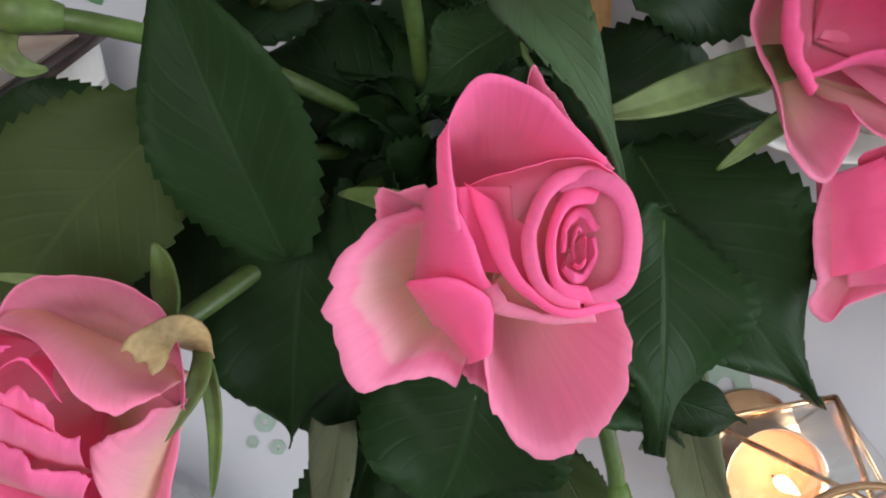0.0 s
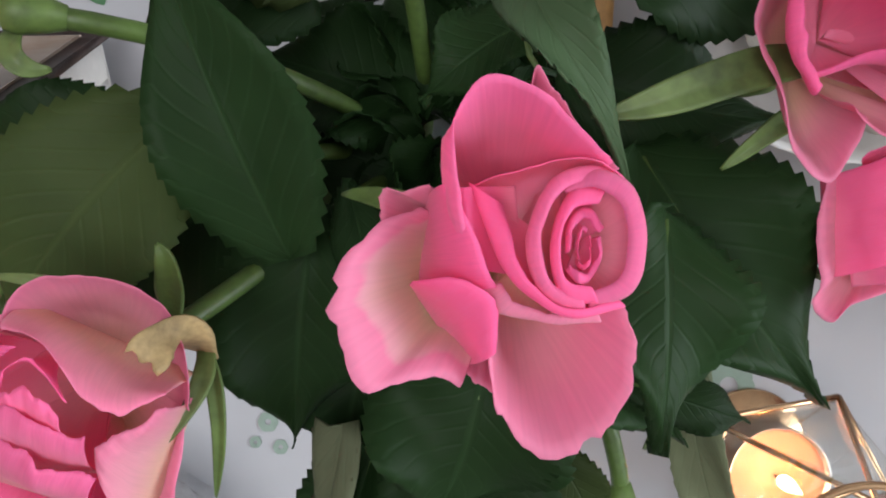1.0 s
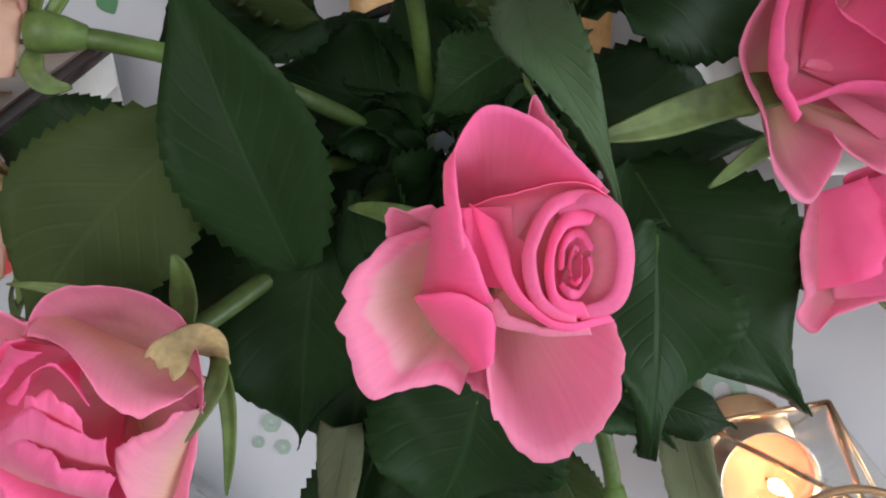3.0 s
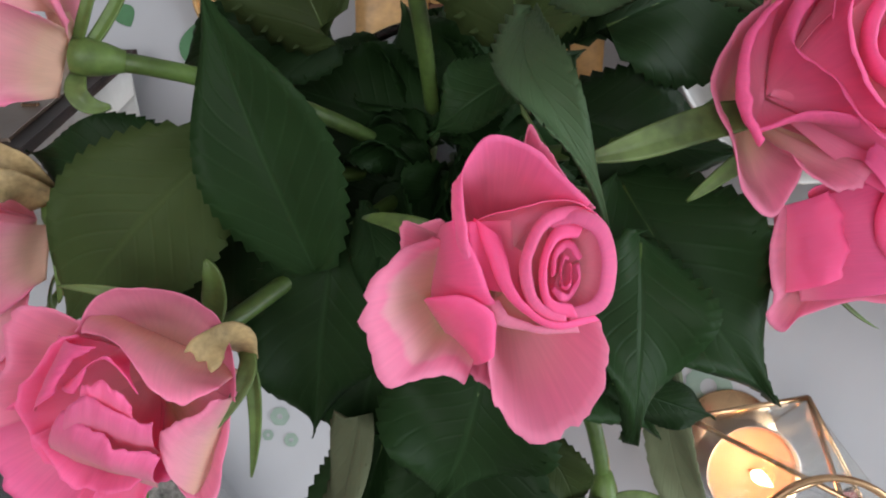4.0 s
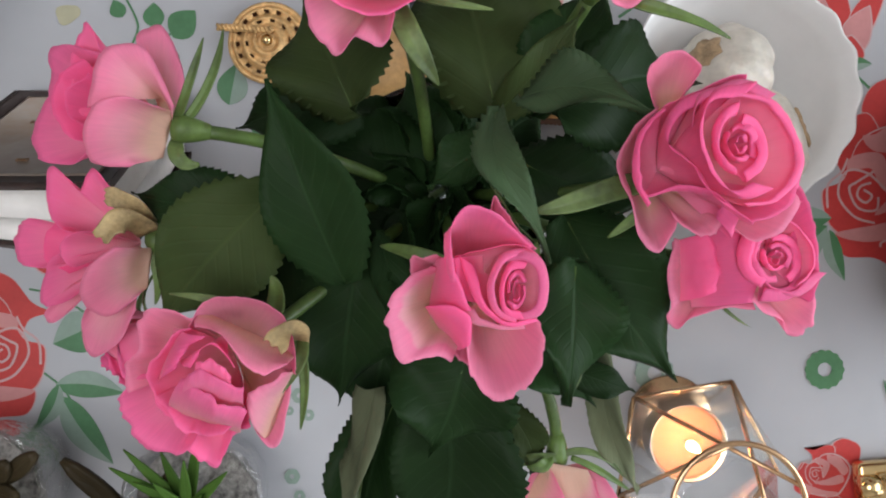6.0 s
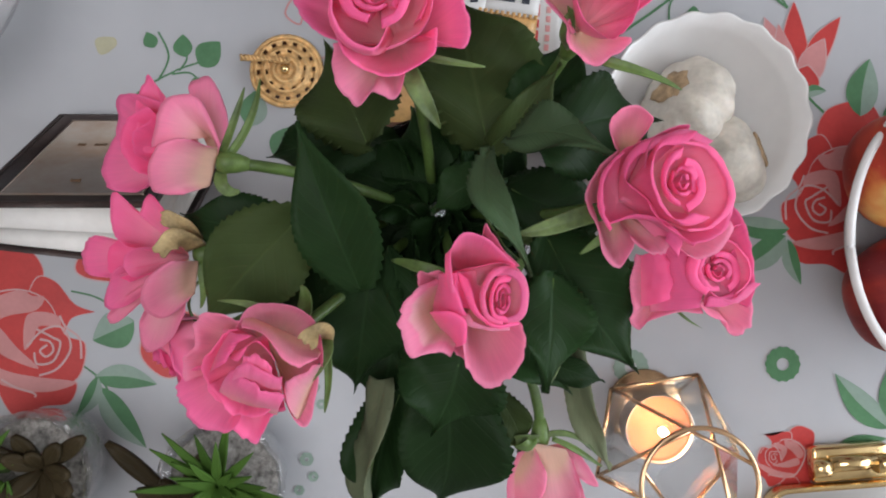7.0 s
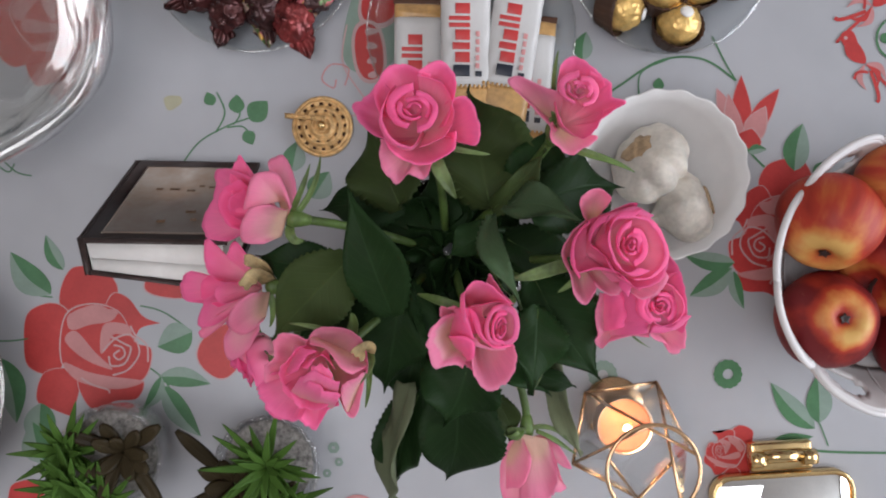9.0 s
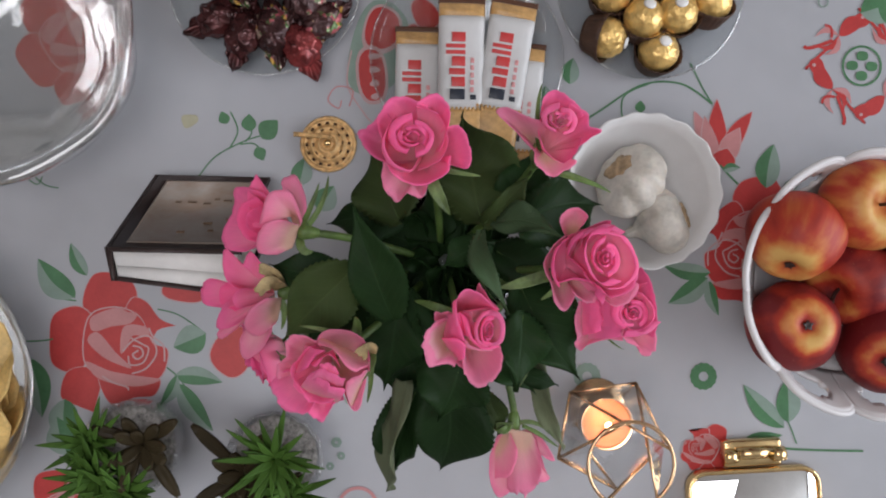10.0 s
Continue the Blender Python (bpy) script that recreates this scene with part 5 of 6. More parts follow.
part("sepal", ribbon(((-67.6, 36.9, 170), (-59.5, 45.0, 172), (-54.6, 55.3, 172), (-54.2, 67.8, 170)), 0.0015, 0.1, 0.05, 9), SEPAL, r_up, "long dark green sepal")
part("sepal", ribbon(((-68.4, 37.9, 170), (-63.6, 46.5, 176), (-60.2, 54.2, 178), (-58.2, 63.4, 177)), 0.0014, 0.1, 0.05, 10), SEPAL, r_up)
part("sepal", ribbon(((-68.1, 35.0, 168), (-67.9, 28.5, 174), (-65.3, 25.6, 172), (-61.2, 27.3, 168)), 0.0024, 0.2, 0.05, 11), SEPAL_PALE, r_up)
part("sepal", ribbon(((-0.9, 70.5, 190), (2.2, 61.6, 194), (6.1, 55.9, 192), (11.4, 49.1, 186)), 0.0034, 0.08, 0.04, 12), SEPAL_PALE, r_top, "long pale green sepal")
part("sepal", ribbon(((3.2, 73.1, 190), (9.2, 71.0, 194), (17.8, 70.1, 192), (26.1, 69.7, 190)), 0.0013, 0.1, 0.04, 13), SEPAL_PALE, r_top)
part("sepal", ribbon(((62.0, 75.8, 184), (68.8, 71.8, 188), (81.3, 71.0, 188), (95.1, 64.5, 184)), 0.0018, 0.1, 0.05, 14), SEPAL, r_tr, "long dark green sepal")
part("sepal", ribbon(((55.6, 78.1, 184), (52.1, 79.6, 190), (52.1, 82.6, 194), (52.6, 86.7, 196)), 0.0018, 0.1, 0.05, 15), SEPAL_PALE, r_tr)
part("sepal", ribbon(((56.4, 81.6, 186), (53.0, 96.8, 196), (52.0, 105.4, 200), (54.0, 115.7, 202)), 0.0012, 0.1, 0.05, 16), SEPAL, r_tr)
part("sepal", ribbon(((69.5, 21.8, 196), (56.7, 20.4, 202), (47.3, 14.1, 200), (35.8, 13.0, 198)), 0.0032, 0.03, 0.04, 17), SEPAL_PALE, r_r, "long pale green sepal")
part("sepal", ribbon(((75.9, 16.6, 186), (71.1, 15.7, 186), (67.2, 11.2, 184), (61.1, 6.6, 182)), 0.0019, 0.1, 0.05, 18), SEPAL, r_r)
part("sepal", ribbon(((86.2, -1.7, 166), (79.4, -1.8, 168), (74.1, 1.3, 168), (69.2, 5.3, 166)), 0.0026, 0.08, 0.05, 19), SEPAL_PALE, r_rl, "long pale green sepal")
part("leaf_edge", ribbon(((65.3, -23.3, 164), (56.2, -27.7, 166), (57.8, -34.9, 168), (50.4, -44.1, 172)), 0.0016, 0.2, 0.1, 25), SEPAL_PALE, r_mid, "leaf edge turned over, pale and browned")
part("sepal", ribbon(((56.1, -73.9, 124), (62.6, -66.9, 128), (74.8, -70.1, 126), (82.2, -81.2, 120)), 0.0013, 0.1, 0.05, 21), SEPAL_PALE, r_bud, "long pale green sepal")
part("sepal", ribbon(((61.6, -72.7, 126), (70.2, -75.0, 128), (78.5, -81.7, 124), (85.2, -86.8, 118)), 0.0013, 0.1, 0.05, 22), SEPAL, r_bud)
part("sepal", ribbon(((57.2, -72.8, 126), (49.4, -71.4, 130), (41.1, -73.2, 126), (35.7, -80.8, 120)), 0.002, 0.1, 0.05, 23), SEPAL_PALE, r_bud, "pale green sepal")
part("sepal", ribbon(((52.8, -72.3, 126), (53.6, -73.1, 131), (49.4, -76.1, 131), (45.2, -75.3, 129)), 0.0024, 0.15, 0.05, 24), SEPAL, r_bud)
part("sepal", ribbon(((97.6, -10.1, 164), (101.9, -15.4, 164), (106.9, -18.7, 162), (112.0, -21.0, 160)), 0.0006, 0.1, 0.05, 20), SEPAL, r_rl)
rose("small pink rose hidden below the others", (-0.090, -0.034, 0.140), (-0.75, -0.35, 0.25), 0.0175, 19, 0.6, 5, 1.4, pale=0.7)

def mm(x, y, z):
    return (x / 1000, y / 1000, z / 1000)


def sprout(rose_ob, foot, tip, width, **shape):
    """A leaf given in millimetres."""
    leaf(rose_ob, mm(*foot), mm(*tip), width / 1000, **shape)


sprout(r_low, (-17, -9, 161), (-40, 52, 176), 29, bow=0.0, roll=-8, fold=0.35, droop=0.06, wave=0.05)
sprout(r_low, (-38, 20, 164), (-77, -24, 160), 34, wave=0.06, roll=-10, fold=0.2, material=LEAF_OLIVE, droop=0.08)
sprout(r_left, (-46, 14, 156), (-87, 19, 154), 24, roll=15, droop=0.12, wave=0.05)
sprout(r_up, (-14, 46, 150), (-58, 43, 134), 22, roll=-5)
sprout(r_low, (-14, 2, 154), (-21, -53, 141), 33, bow=0.0, roll=-6, droop=0.1)
sprout(r_mid, (-8, 8, 146), (-1, -36, 148), 14, roll=-40)
sprout(r_mid, (28, 42, 193), (44, 0, 199), 11, bow=0.22, roll=4, droop=0.40, material=LEAF_GREY, fold=0.5, twist=-25, tooth=2.2)
sprout(r_r, (35, 46, 184), (66.7, 40.3, 205), 16, roll=-15, droop=0.12, material=LEAF_GREY, fold=0.3, tooth=2.2)
sprout(r_tr, (46, 46, 162), (101, 60, 140), 36, roll=5, droop=0.1)
sprout(r_rl, (52, 14, 158), (87, -38, 166), 35, roll=4, droop=0.1, fold=0.15)
sprout(r_rl, (38, 32, 148), (86, 20, 152), 27, roll=-4, droop=0.1)
sprout(r_mid, (52, 0, 180), (50, -42, 186), 26, roll=-14, droop=0.06, fold=0.1)
sprout(r_bud, (16, -42, 150), (13, -104, 126), 43, roll=6, droop=0.1, fold=0.3, wave=0.04)
sprout(r_bud, (-2, -50, 136), (-14, -108, 108), 30, roll=24, droop=0.1, fold=0.4)
sprout(r_bud, (-8, -44, 150), (-21.2, -123.3, 100), 24, roll=62, droop=0.05, material=LEAF_UNDER)
sprout(r_mid, (22, -26, 160), (10, -66, 154), 38, roll=0, droop=0.12, fold=0.15)
sprout(r_bud, (64, -24, 148), (88, -94, 112), 14, roll=40, droop=0.05, material=LEAF_UNDER)
sprout(r_mid, (50, -34, 158), (78, -44, 150), 11, roll=10)
sprout(r_top, (-15, 45, 160), (-33.1, 86.7, 150), 36, roll=-10, bow=0.0, material=LEAF_OLIVE, droop=0.08)
sprout(r_top, (30, 47, 157), (18, 110, 146), 46, material=LEAF_OLIVE, roll=6, droop=0.06, fold=0.15)
sprout(r_tr, (42, 46, 150), (66, 96, 152), 26, roll=-14, droop=0.1)
sprout(r_tr, (30, 45, 165), (54, 74, 178), 15, roll=20, droop=0.1, material=LEAF_OLIVE)
sprout(r_top, (4, 40, 116), (-28, 56, 116), 24, roll=70 + 0, droop=0.1)
sprout(r_top, (30, 36, 170), (8, 22, 168), 17, roll=25, droop=0.14)
sprout(r_mid, (8, 30, 112), (-24, 24, 112), 26, roll=70 + -6)
sprout(r_mid, (10, 20, 107), (-14, -14, 108), 28, roll=70 + 5)
sprout(r_rl, (24, 26, 114), (60, 22, 116), 28, roll=70 + 5)
sprout(r_rl, (22, 14, 110), (52, -18, 118), 30, roll=70 + -5)
sprout(r_mid, (18, 12, 107), (14, -34, 110), 30, roll=3)
sprout(r_top, (14, 34, 107), (10, 68, 107), 30, roll=70 + 3)
sprout(r_tr, (28, 34, 107), (54, 56, 107), 26, roll=3)
sprout(r_low, (-2, 12, 107), (-44, -8, 107), 28, roll=-8)
sprout(r_left, (-8, 20, 114), (-50, 14, 114), 24, roll=70 + 8)
sprout(r_rl, (60, 4, 140), (96, -14, 146), 20, roll=0, material=LEAF_OLIVE)
sprout(r_bud, (12, -20, 130), (40, -66, 128), 28, roll=-10)
sprout(r_low, (-28, 8, 132), (-68, -28, 138), 36, roll=4)
sprout(r_low, (2, -12, 130), (-12, -64, 126), 34, roll=12)
sprout(r_rl, (38, -8, 148), (66, -50, 148), 28, roll=-4)
sprout(r_bud, (36, -52, 128), (50, -84, 118), 12, roll=-10, material=LEAF_OLIVE)
# lower leaves that close the middle of the bunch
low_rnd = random.Random(21)
for k in range(14):
    a, z = k * 2.39996, 107 + 0.7 * k
    x0, y0 = 12 + 4 * math.cos(a), 24 + 4 * math.sin(a)
    reach = low_rnd.uniform(34, 46)
    leaf((r_mid, r_top, r_rl, r_low)[k % 4], mm(x0, y0, z), mm(x0 + reach * math.cos(a), y0 + reach * math.sin(a), z + low_rnd.uniform(-6, 10)), low_rnd.uniform(0.028, 0.036), roll=low_rnd.uniform(-18, 18) if k % 3 == 0 else low_rnd.choice((-1, 1)) * low_rnd.uniform(55, 80))

vase = thing("vase", "clear glass vase holding the roses", "vase", (VASE.x, VASE.y, 0.0012))
part("body", lathe([(0, 0), (0.030, 0), (0.034, 0.004), (0.036, 0.04), (0.038, 0.08), (0.042, 0.104), (0.0435, 0.106), (0.0405, 0.104), (0.0355, 0.08), (0.0335, 0.04), (0.031, 0.0055), (0, 0.005)], 48), GLASS, vase)

TOP = 0.0008  # the cloth's printed face


# ---- white bowl with two garlic bulbs ----
def flute(a, r, z):
    k = 1 + 0.012 * math.cos(18 * a) * max(0, (z - 0.02) / 0.03)
    return r * k, z + (0.0008 * math.cos(18 * a) if z > 0.04 else 0)


bowl = thing("bowl", "small white porcelain bowl with a fluted rim", "bowl", (0.1515, 0.076, TOP))
part("body", lathe([(0, 0.002), (0.022, 0.002), (0.023, 0), (0.026, 0), (0.027, 0.004), (0.040, 0.018), (0.050, 0.036), (0.0545, 0.0465), (0.0548, 0.0478), (0.0535, 0.0478), (0.0485, 0.036), (0.038, 0.0195), (0.026, 0.0075), (0, 0.0065)], 108, flute), PORCELAIN, bowl)


def garlic(at, size, tilt, turn, seed):
    ob = thing("garlic_bulb", "whole white garlic bulb in its papery skin", "garlic", group="garlic in the bowl")
    m = pose(*at, tilt, 0, turn)

    def wob(a, r, z):
        k = 1 + 0.11 * abs(math.cos(4.5 * a + seed)) ** 0.7 + 0.07 * math.cos(2 * a + seed) - 0.05 + 0.015 * math.sin(11 * a + 60 * z)
        return r * k, z
    prof = [(0, -0.62), (0.3, -0.66), (0.62, -0.60), (0.86, -0.42), (0.98, -0.12), (0.96, 0.14), (0.82, 0.36), (0.58, 0.54), (0.32, 0.68), (0.19, 0.84), (0.15, 1.02), (0.11, 1.12), (0, 1.13)]
    fine = []
    for i in range(len(prof) - 1):
        for k in range(3):
            t = k / 3
            fine.append(tuple(size * (prof[i][j] * (1 - t) + prof[i + 1][j] * t) for j in (0, 1)))
    fine.append((0, size * 1.13))
    bm = lathe(fine, 70, wob)
    bmesh.ops.smooth_vert(bm, verts=bm.verts[:], factor=0.5, use_axis_x=True, use_axis_y=True, use_axis_z=True)
    bm.transform(m)
    part("bulb", bm, GARLIC, ob)
    rt = lathe([(0, -0.68 * size), (0.16 * size, -0.72 * size), (0.30 * size, -0.70 * size), (0.34 * size, -0.66 * size), (0.30 * size, -0.62 * size), (0, -0.60 * size)], 22, lambda a, r, z: (r * 1.05 * (1 + 0.16 * math.sin(2 * a + seed) + 0.12 * math.sin(7 * a) + 0.08 * math.sin(19 * a)), z + 0.0005 * math.sin(17 * a)))
    rt.transform(m)
    part("root_plate", rt, GARLIC_ROOT, ob)
    return ob


garlic((0.1460, 0.0835, 0.0335), 0.0272, 122, 52, 1)
garlic((0.1700, 0.0555, 0.0320), 0.0245, 112, -68, 2)


# ---- openwork fruit bowl with apples ----
fruit_bowl = thing("fruit_bowl", "white plastic fruit bowl with a scalloped openwork rim", "bowl", (0.303, 0.018, TOP))
part("base", lathe([(0, 0.002), (0.040, 0.0), (0.044, 0.001), (0.058, 0.014), (0.068, 0.030), (0.070, 0.032), (0.067, 0.033), (0.056, 0.017), (0.042, 0.006), (0, 0.006)], 72), PLASTIC, fruit_bowl)
LOBES = 9
rim_line = []
for k in range(LOBES):
    a0 = math.tau * (k + 0.12) / LOBES
    step = math.tau / LOBES

    def arch(u, v, a0=a0, step=step):
        w = u * 2 - 1
        ang = a0 + step * 0.5 * w
        rise = 0.80 + 0.20 * (1 - abs(w) ** 4)
        r, z = 0.0665 + 0.0235 * rise * v ** 0.8, 0.030 + 0.046 * rise * v
        return (r * math.cos(ang), r * math.sin(ang), z)
    panel = grid(24, 10, arch)
    # an oval opening in each petal-shaped panel
    gone = [f for f in panel.faces if ((sum(l[panel.loops.layers.uv.active].uv.x for l in f.loops) / 4 - 0.5) / 0.30) ** 2 + ((sum(l[panel.loops.layers.uv.active].uv.y for l in f.loops) / 4 - 0.52) / 0.26) ** 2 < 1]
    bmesh.ops.delete(panel, geom=gone, context="FACES")
    bmesh.ops.remove_doubles(panel, verts=panel.verts[:], dist=0.0002)
    part("scallop", thicken(panel, 0.0024), PLASTIC, fruit_bowl)
    rim_line += [Vector(arch(i / 24, 1.0)) for i in range(24)]
part("rim", tube(rim_line, 0.0021, 10, True), PLASTIC, fruit_bowl)


def apple(at, r, tilt, turn, skin=None, label="red and yellow streaked apple with a dark stalk"):
    ob = thing("apple", label, "apple", group="apples in the bowl")
    ob.matrix_basis = pose(*at, tilt, 0, turn)
    prof = []
    for i in range(25):
        t = math.pi * i / 24
        rr = math.sin(t) * (1 + 0.10 * math.cos(t)) ** 1
        z = math.cos(t) * 0.92 - 0.42 * math.exp(-(t / 0.33) ** 2) + 0.26 * math.exp(-((math.pi - t) / 0.30) ** 2)
        prof.append((r * rr if 0 < i < 24 else 0, r * z))
    part("fruit", lathe(prof, 44, lambda a, q, z: (q * (1 + 0.018 * math.cos(5 * a)), z)), skin or APPLE, ob)
    part("stalk", tube(bez((0, 0, 0.46 * r), (0, 0, 0.7 * r), (0.04 * r, 0, 0.85 * r), (0.14 * r, 0.03 * r, 1.02 * r), 6), lambda t: 0.0011 + 0.0006 * t, 8), LEATHER, ob)
    calyx = lathe([(0, -0.66 * r), (0.06 * r, -0.68 * r), (0.10 * r, -0.74 * r), (0.05 * r, -0.73 * r), (0, -0.69 * r)], 10, lambda a, q, z: (q * (1 + 0.3 * math.cos(5 * a)), z))
    part("calyx", calyx, LEATHER, ob)
    return ob


apple((0.253, 0.048, 0.0600), 0.0325, 118, 158, APPLE_LIGHT, "orange-red apple with a yellow blush")
apple((0.259, -0.014, 0.0520), 0.0315, 172, 20, APPLE_DARK, "dark red apple with a yellow calyx end")
apple((0.300, 0.072, 0.0600), 0.0315, 10, 80, APPLE_LIGHT, "orange-red apple with a yellow shoulder and dark stalk")
apple((0.303, 0.020, 0.0420), 0.0320, 60, 300)
apple((0.323, -0.028, 0.0540), 0.0310, 150, 120, APPLE_DARK, "dark red apple with a yellow calyx end")
apple((0.350, 0.035, 0.0560), 0.0310, 25, 30)


# ---- candle lantern ----
lantern = thing("candle_lantern", "rose-gold wire and glass lantern with a lit tealight", "lantern", (0.1400, -0.0975, TOP))
W_MID = [Vector((0.041 * math.cos(radians(a)) - 0.002, 0.041 * math.sin(radians(a)), 0.030)) for a in (64, 136, 208, 280, 352)]
W_LOW = [Vector((0.026 * math.cos(radians(a)), 0.026 * math.sin(radians(a)), 0.0035)) for a in (58, 130, 202, 274, 346)]
W_TOP = [Vector((0.0285 * math.cos(radians(a)) + 0.001, 0.0285 * math.sin(radians(a)) - 0.009, 0.080)) for a in (22, 94, 166, 238, 310)]
plate_bm = lathe([(0, 0), (0.030, 0), (0.0312, 0.001), (0.030, 0.0022), (0, 0.0024)], 48)
bmesh.ops.scale(plate_bm, verts=plate_bm.verts[:], vec=(0.70, 0.70, 1))
bmesh.ops.translate(plate_bm, verts=plate_bm.verts[:], vec=(-0.005, 0.013, 0))
part("base_plate", plate_bm, ROSE_GOLD, lantern)
for i in range(5):
    j = (i + 1) % 5
    for a, b, thick in ((W_MID[i], W_MID[j], 0.0011), (W_MID[i], W_LOW[i], 0.0007), (W_MID[j], W_TOP[i], 0.0011)):
        if b is W_LOW[i] and i > 1:
            continue
        part("wire", tube([a, a.lerp(b, 0.5), b], thick, 8), ROSE_GOLD, lantern)
    for quad in ((W_LOW[i], W_LOW[j], W_MID[j], W_MID[i]),):
        bm = bmesh.new()
        bm.faces.new([bm.verts.new(p * 0.985) for p in quad])
        pane = part("pane", thicken(bm, 0.0008), LANTERN_PANE, lantern, smooth=False)
        pane.visible_shadow = False
    bm = bmesh.new()
    bm.faces.new([bm.verts.new(p * 0.985) for p in (W_MID[i], W_MID[j], W_TOP[i])])
    pane = part("pane", thicken(bm, 0.0008), LANTERN_PANE, lantern, smooth=False)
    pane.visible_shadow = False
part("top_ring", tube([(0.001 + 0.0285 * math.cos(k * math.tau / 48), -0.009 + 0.0285 * math.sin(k * math.tau / 48), 0.080) for k in range(48)], 0.0013, 10, True), ROSE_GOLD, lantern)
tealight = thing("tealight", "lit tealight candle in a thin cup", "candle", (0.1390, -0.0935, TOP + 0.0026))
part("cup", lathe([(0, 0), (0.0182, 0), (0.0190, 0.001), (0.0190, 0.0170), (0.0194, 0.0174), (0.0186, 0.0172), (0.0184, 0.0012), (0, 0.0008)], 40), TIN, tealight)
part("wax", lathe([(0, 0.001), (0.0180, 0.0012), (0.0183, 0.0140), (0.0165, 0.0132), (0.006, 0.0128), (0, 0.0126)], 40), WAX, tealight)
part("wick", tube([(0, 0, 0.012), (0, 0.0003, 0.016), (0.0008, 0.001, 0.019)], 0.0006, 6), INK_DARK, tealight)
part("flame", lathe([(0, 0.0165), (0.0016, 0.018), (0.0026, 0.021), (0.0024, 0.025), (0.0014, 0.030), (0.0005, 0.034), (0, 0.036)], 16), glow_mat("flame", (1.0, 0.60, 0.28), 26.0), tealight)

# ---- mirror case with a brass hinge ----
case = thing("mirror_case", "rounded mirror case with brass edge and hinge", "mirror", (0.2575, -0.1715, TOP), 5)


def rounded(w, h, r, z, n=8):
    return [(sx * (w - r) + r * math.cos(a), sy * (h - r) + r * math.sin(a), z) for sx, sy, q in ((1, 1, 0), (-1, 1, 1), (-1, -1, 2), (1, -1, 3)) for a in ((q + i / n) * math.pi / 2 for i in range(n + 1))]


def slab(w, h, r, z0, z1, bevel):
    bm = bmesh.new()
    rings = [[bm.verts.new(p) for p in rounded(w - d, h - d, r - d, z)] for d, z in ((bevel, z0), (0, z0 + bevel), (0, z1 - bevel), (bevel, z1))]
    n = len(rings[0])
    for a, b in zip(rings, rings[1:]):
        for i in range(n):
            bm.faces.new((a[i], a[(i + 1) % n], b[(i + 1) % n], b[i]))
    bm.faces.new(rings[0][::-1]), bm.faces.new(rings[-1])
    return bm


part("body", slab(0.0505, 0.046, 0.014, 0, 0.0085, 0.0012), GOLD, case)
part("mirror", slab(0.0475, 0.043, 0.012, 0.0080, 0.0092, 0.0004), MIRROR, case)
part("rim", tube([Vector(p) for p in rounded(0.0495, 0.045, 0.0135, 0.0090)], 0.0014, 8, True), GOLD, case)
hinge = part("hinge", box(-0.022, 0.022, 0.0475, 0.0680, 0.001, 0.0095, 0.002), GOLD, case)
for x0, x1 in ((-0.023, -0.014), (0.014, 0.023)):
    k = tube([(x0, 0.057, 0.0105), ((x0 + x1) / 2, 0.057, 0.0105), (x1, 0.057, 0.0105)], 0.0055, 20)
    part("knuckle", k, GOLD, hinge)
part("knuckle", tube([(-0.0132, 0.0585, 0.0100), (0, 0.0585, 0.0100), (0.0132, 0.0585, 0.0100)], 0.0048, 20), GOLD, hinge)

# ---- book standing ajar, leaning back on its foot ----
book = new("book")
book.matrix_basis = pose(-0.1945, 0.0755, 0.0150, 120, 0, 1)
tagged(book, "small hardback book with dark border standing ajar", "book")
# local x along the cover, y up the cover, z into the book
BW, BH, BT = 0.080, 0.104, 0.0235


def wedge(x0, x1, y0, y1, front, back, open_front=0.0, open_back=0.0):
    """A board or block between two depths that spread with the distance from the spine."""
    bm = box(x0, x1, y0, y1, 0, 1, 0)
    for v in bm.verts:
        k = (v.co.x - 0) / BW
        v.co.z = -(front + open_front * k) if v.co.z > 0.5 else -(back - open_back * k)
    bmesh.ops.bevel(bm, geom=bm.edges[:], offset=0.0005, segments=2, affect="EDGES")
    return bm


part("front_board", wedge(0, BW, 0, BH, 0.0, -0.0024), LEATHER, book)
part("cover_panel", wedge(0.009, BW - 0.007, 0.010, BH - 0.007, 0.0004, -0.001), COVER, book, "brown printed cover picture")
rnd = random.Random(5)
for _ in range(9):
    x, y = rnd.uniform(0.024, 0.066), rnd.uniform(0.03, 0.085)
    part("cover_mark", wedge(x, x + rnd.uniform(0.002, 0.005), y, y + rnd.uniform(0.0006, 0.0012), 0.0006, 0.0), WOOD, book)
part("page_block", wedge(0.002, BW - 0.003, 0.003, BH - 0.0015, -0.0026, -BT + 0.010, 0, 0.004), PAPER, book)
part("page_block", wedge(0.002, BW - 0.003, 0.003, BH - 0.0015, -BT + 0.0098, -BT + 0.0026, -0.005, 0.010), PAPER, book)
# grey sheet in the crack between the page halves, coloured as its shade
part("page_gap_shade", wedge(0.018, BW - 0.004, 0.003, BH - 0.003, -BT + 0.0100, -BT + 0.0097, -0.004, 0.0044), PAPER_GAP_SHADE, book)
part("back_board", wedge(0, BW, 0, BH, -BT + 0.0024, -BT, -0.011, 0.011), LEATHER, book)
part("spine", wedge(-0.0022, 0.0006, 0, BH, 0.0, -BT), LEATHER, book)

# ---- perforated gilt disc with a twisted pin ----
disc = thing("filigree_disc", "gilt perforated round ornament with a twisted pin", "ornament", (-0.0742, 0.1045, TOP))
disc.scale = (0.93, 0.93, 0.93)


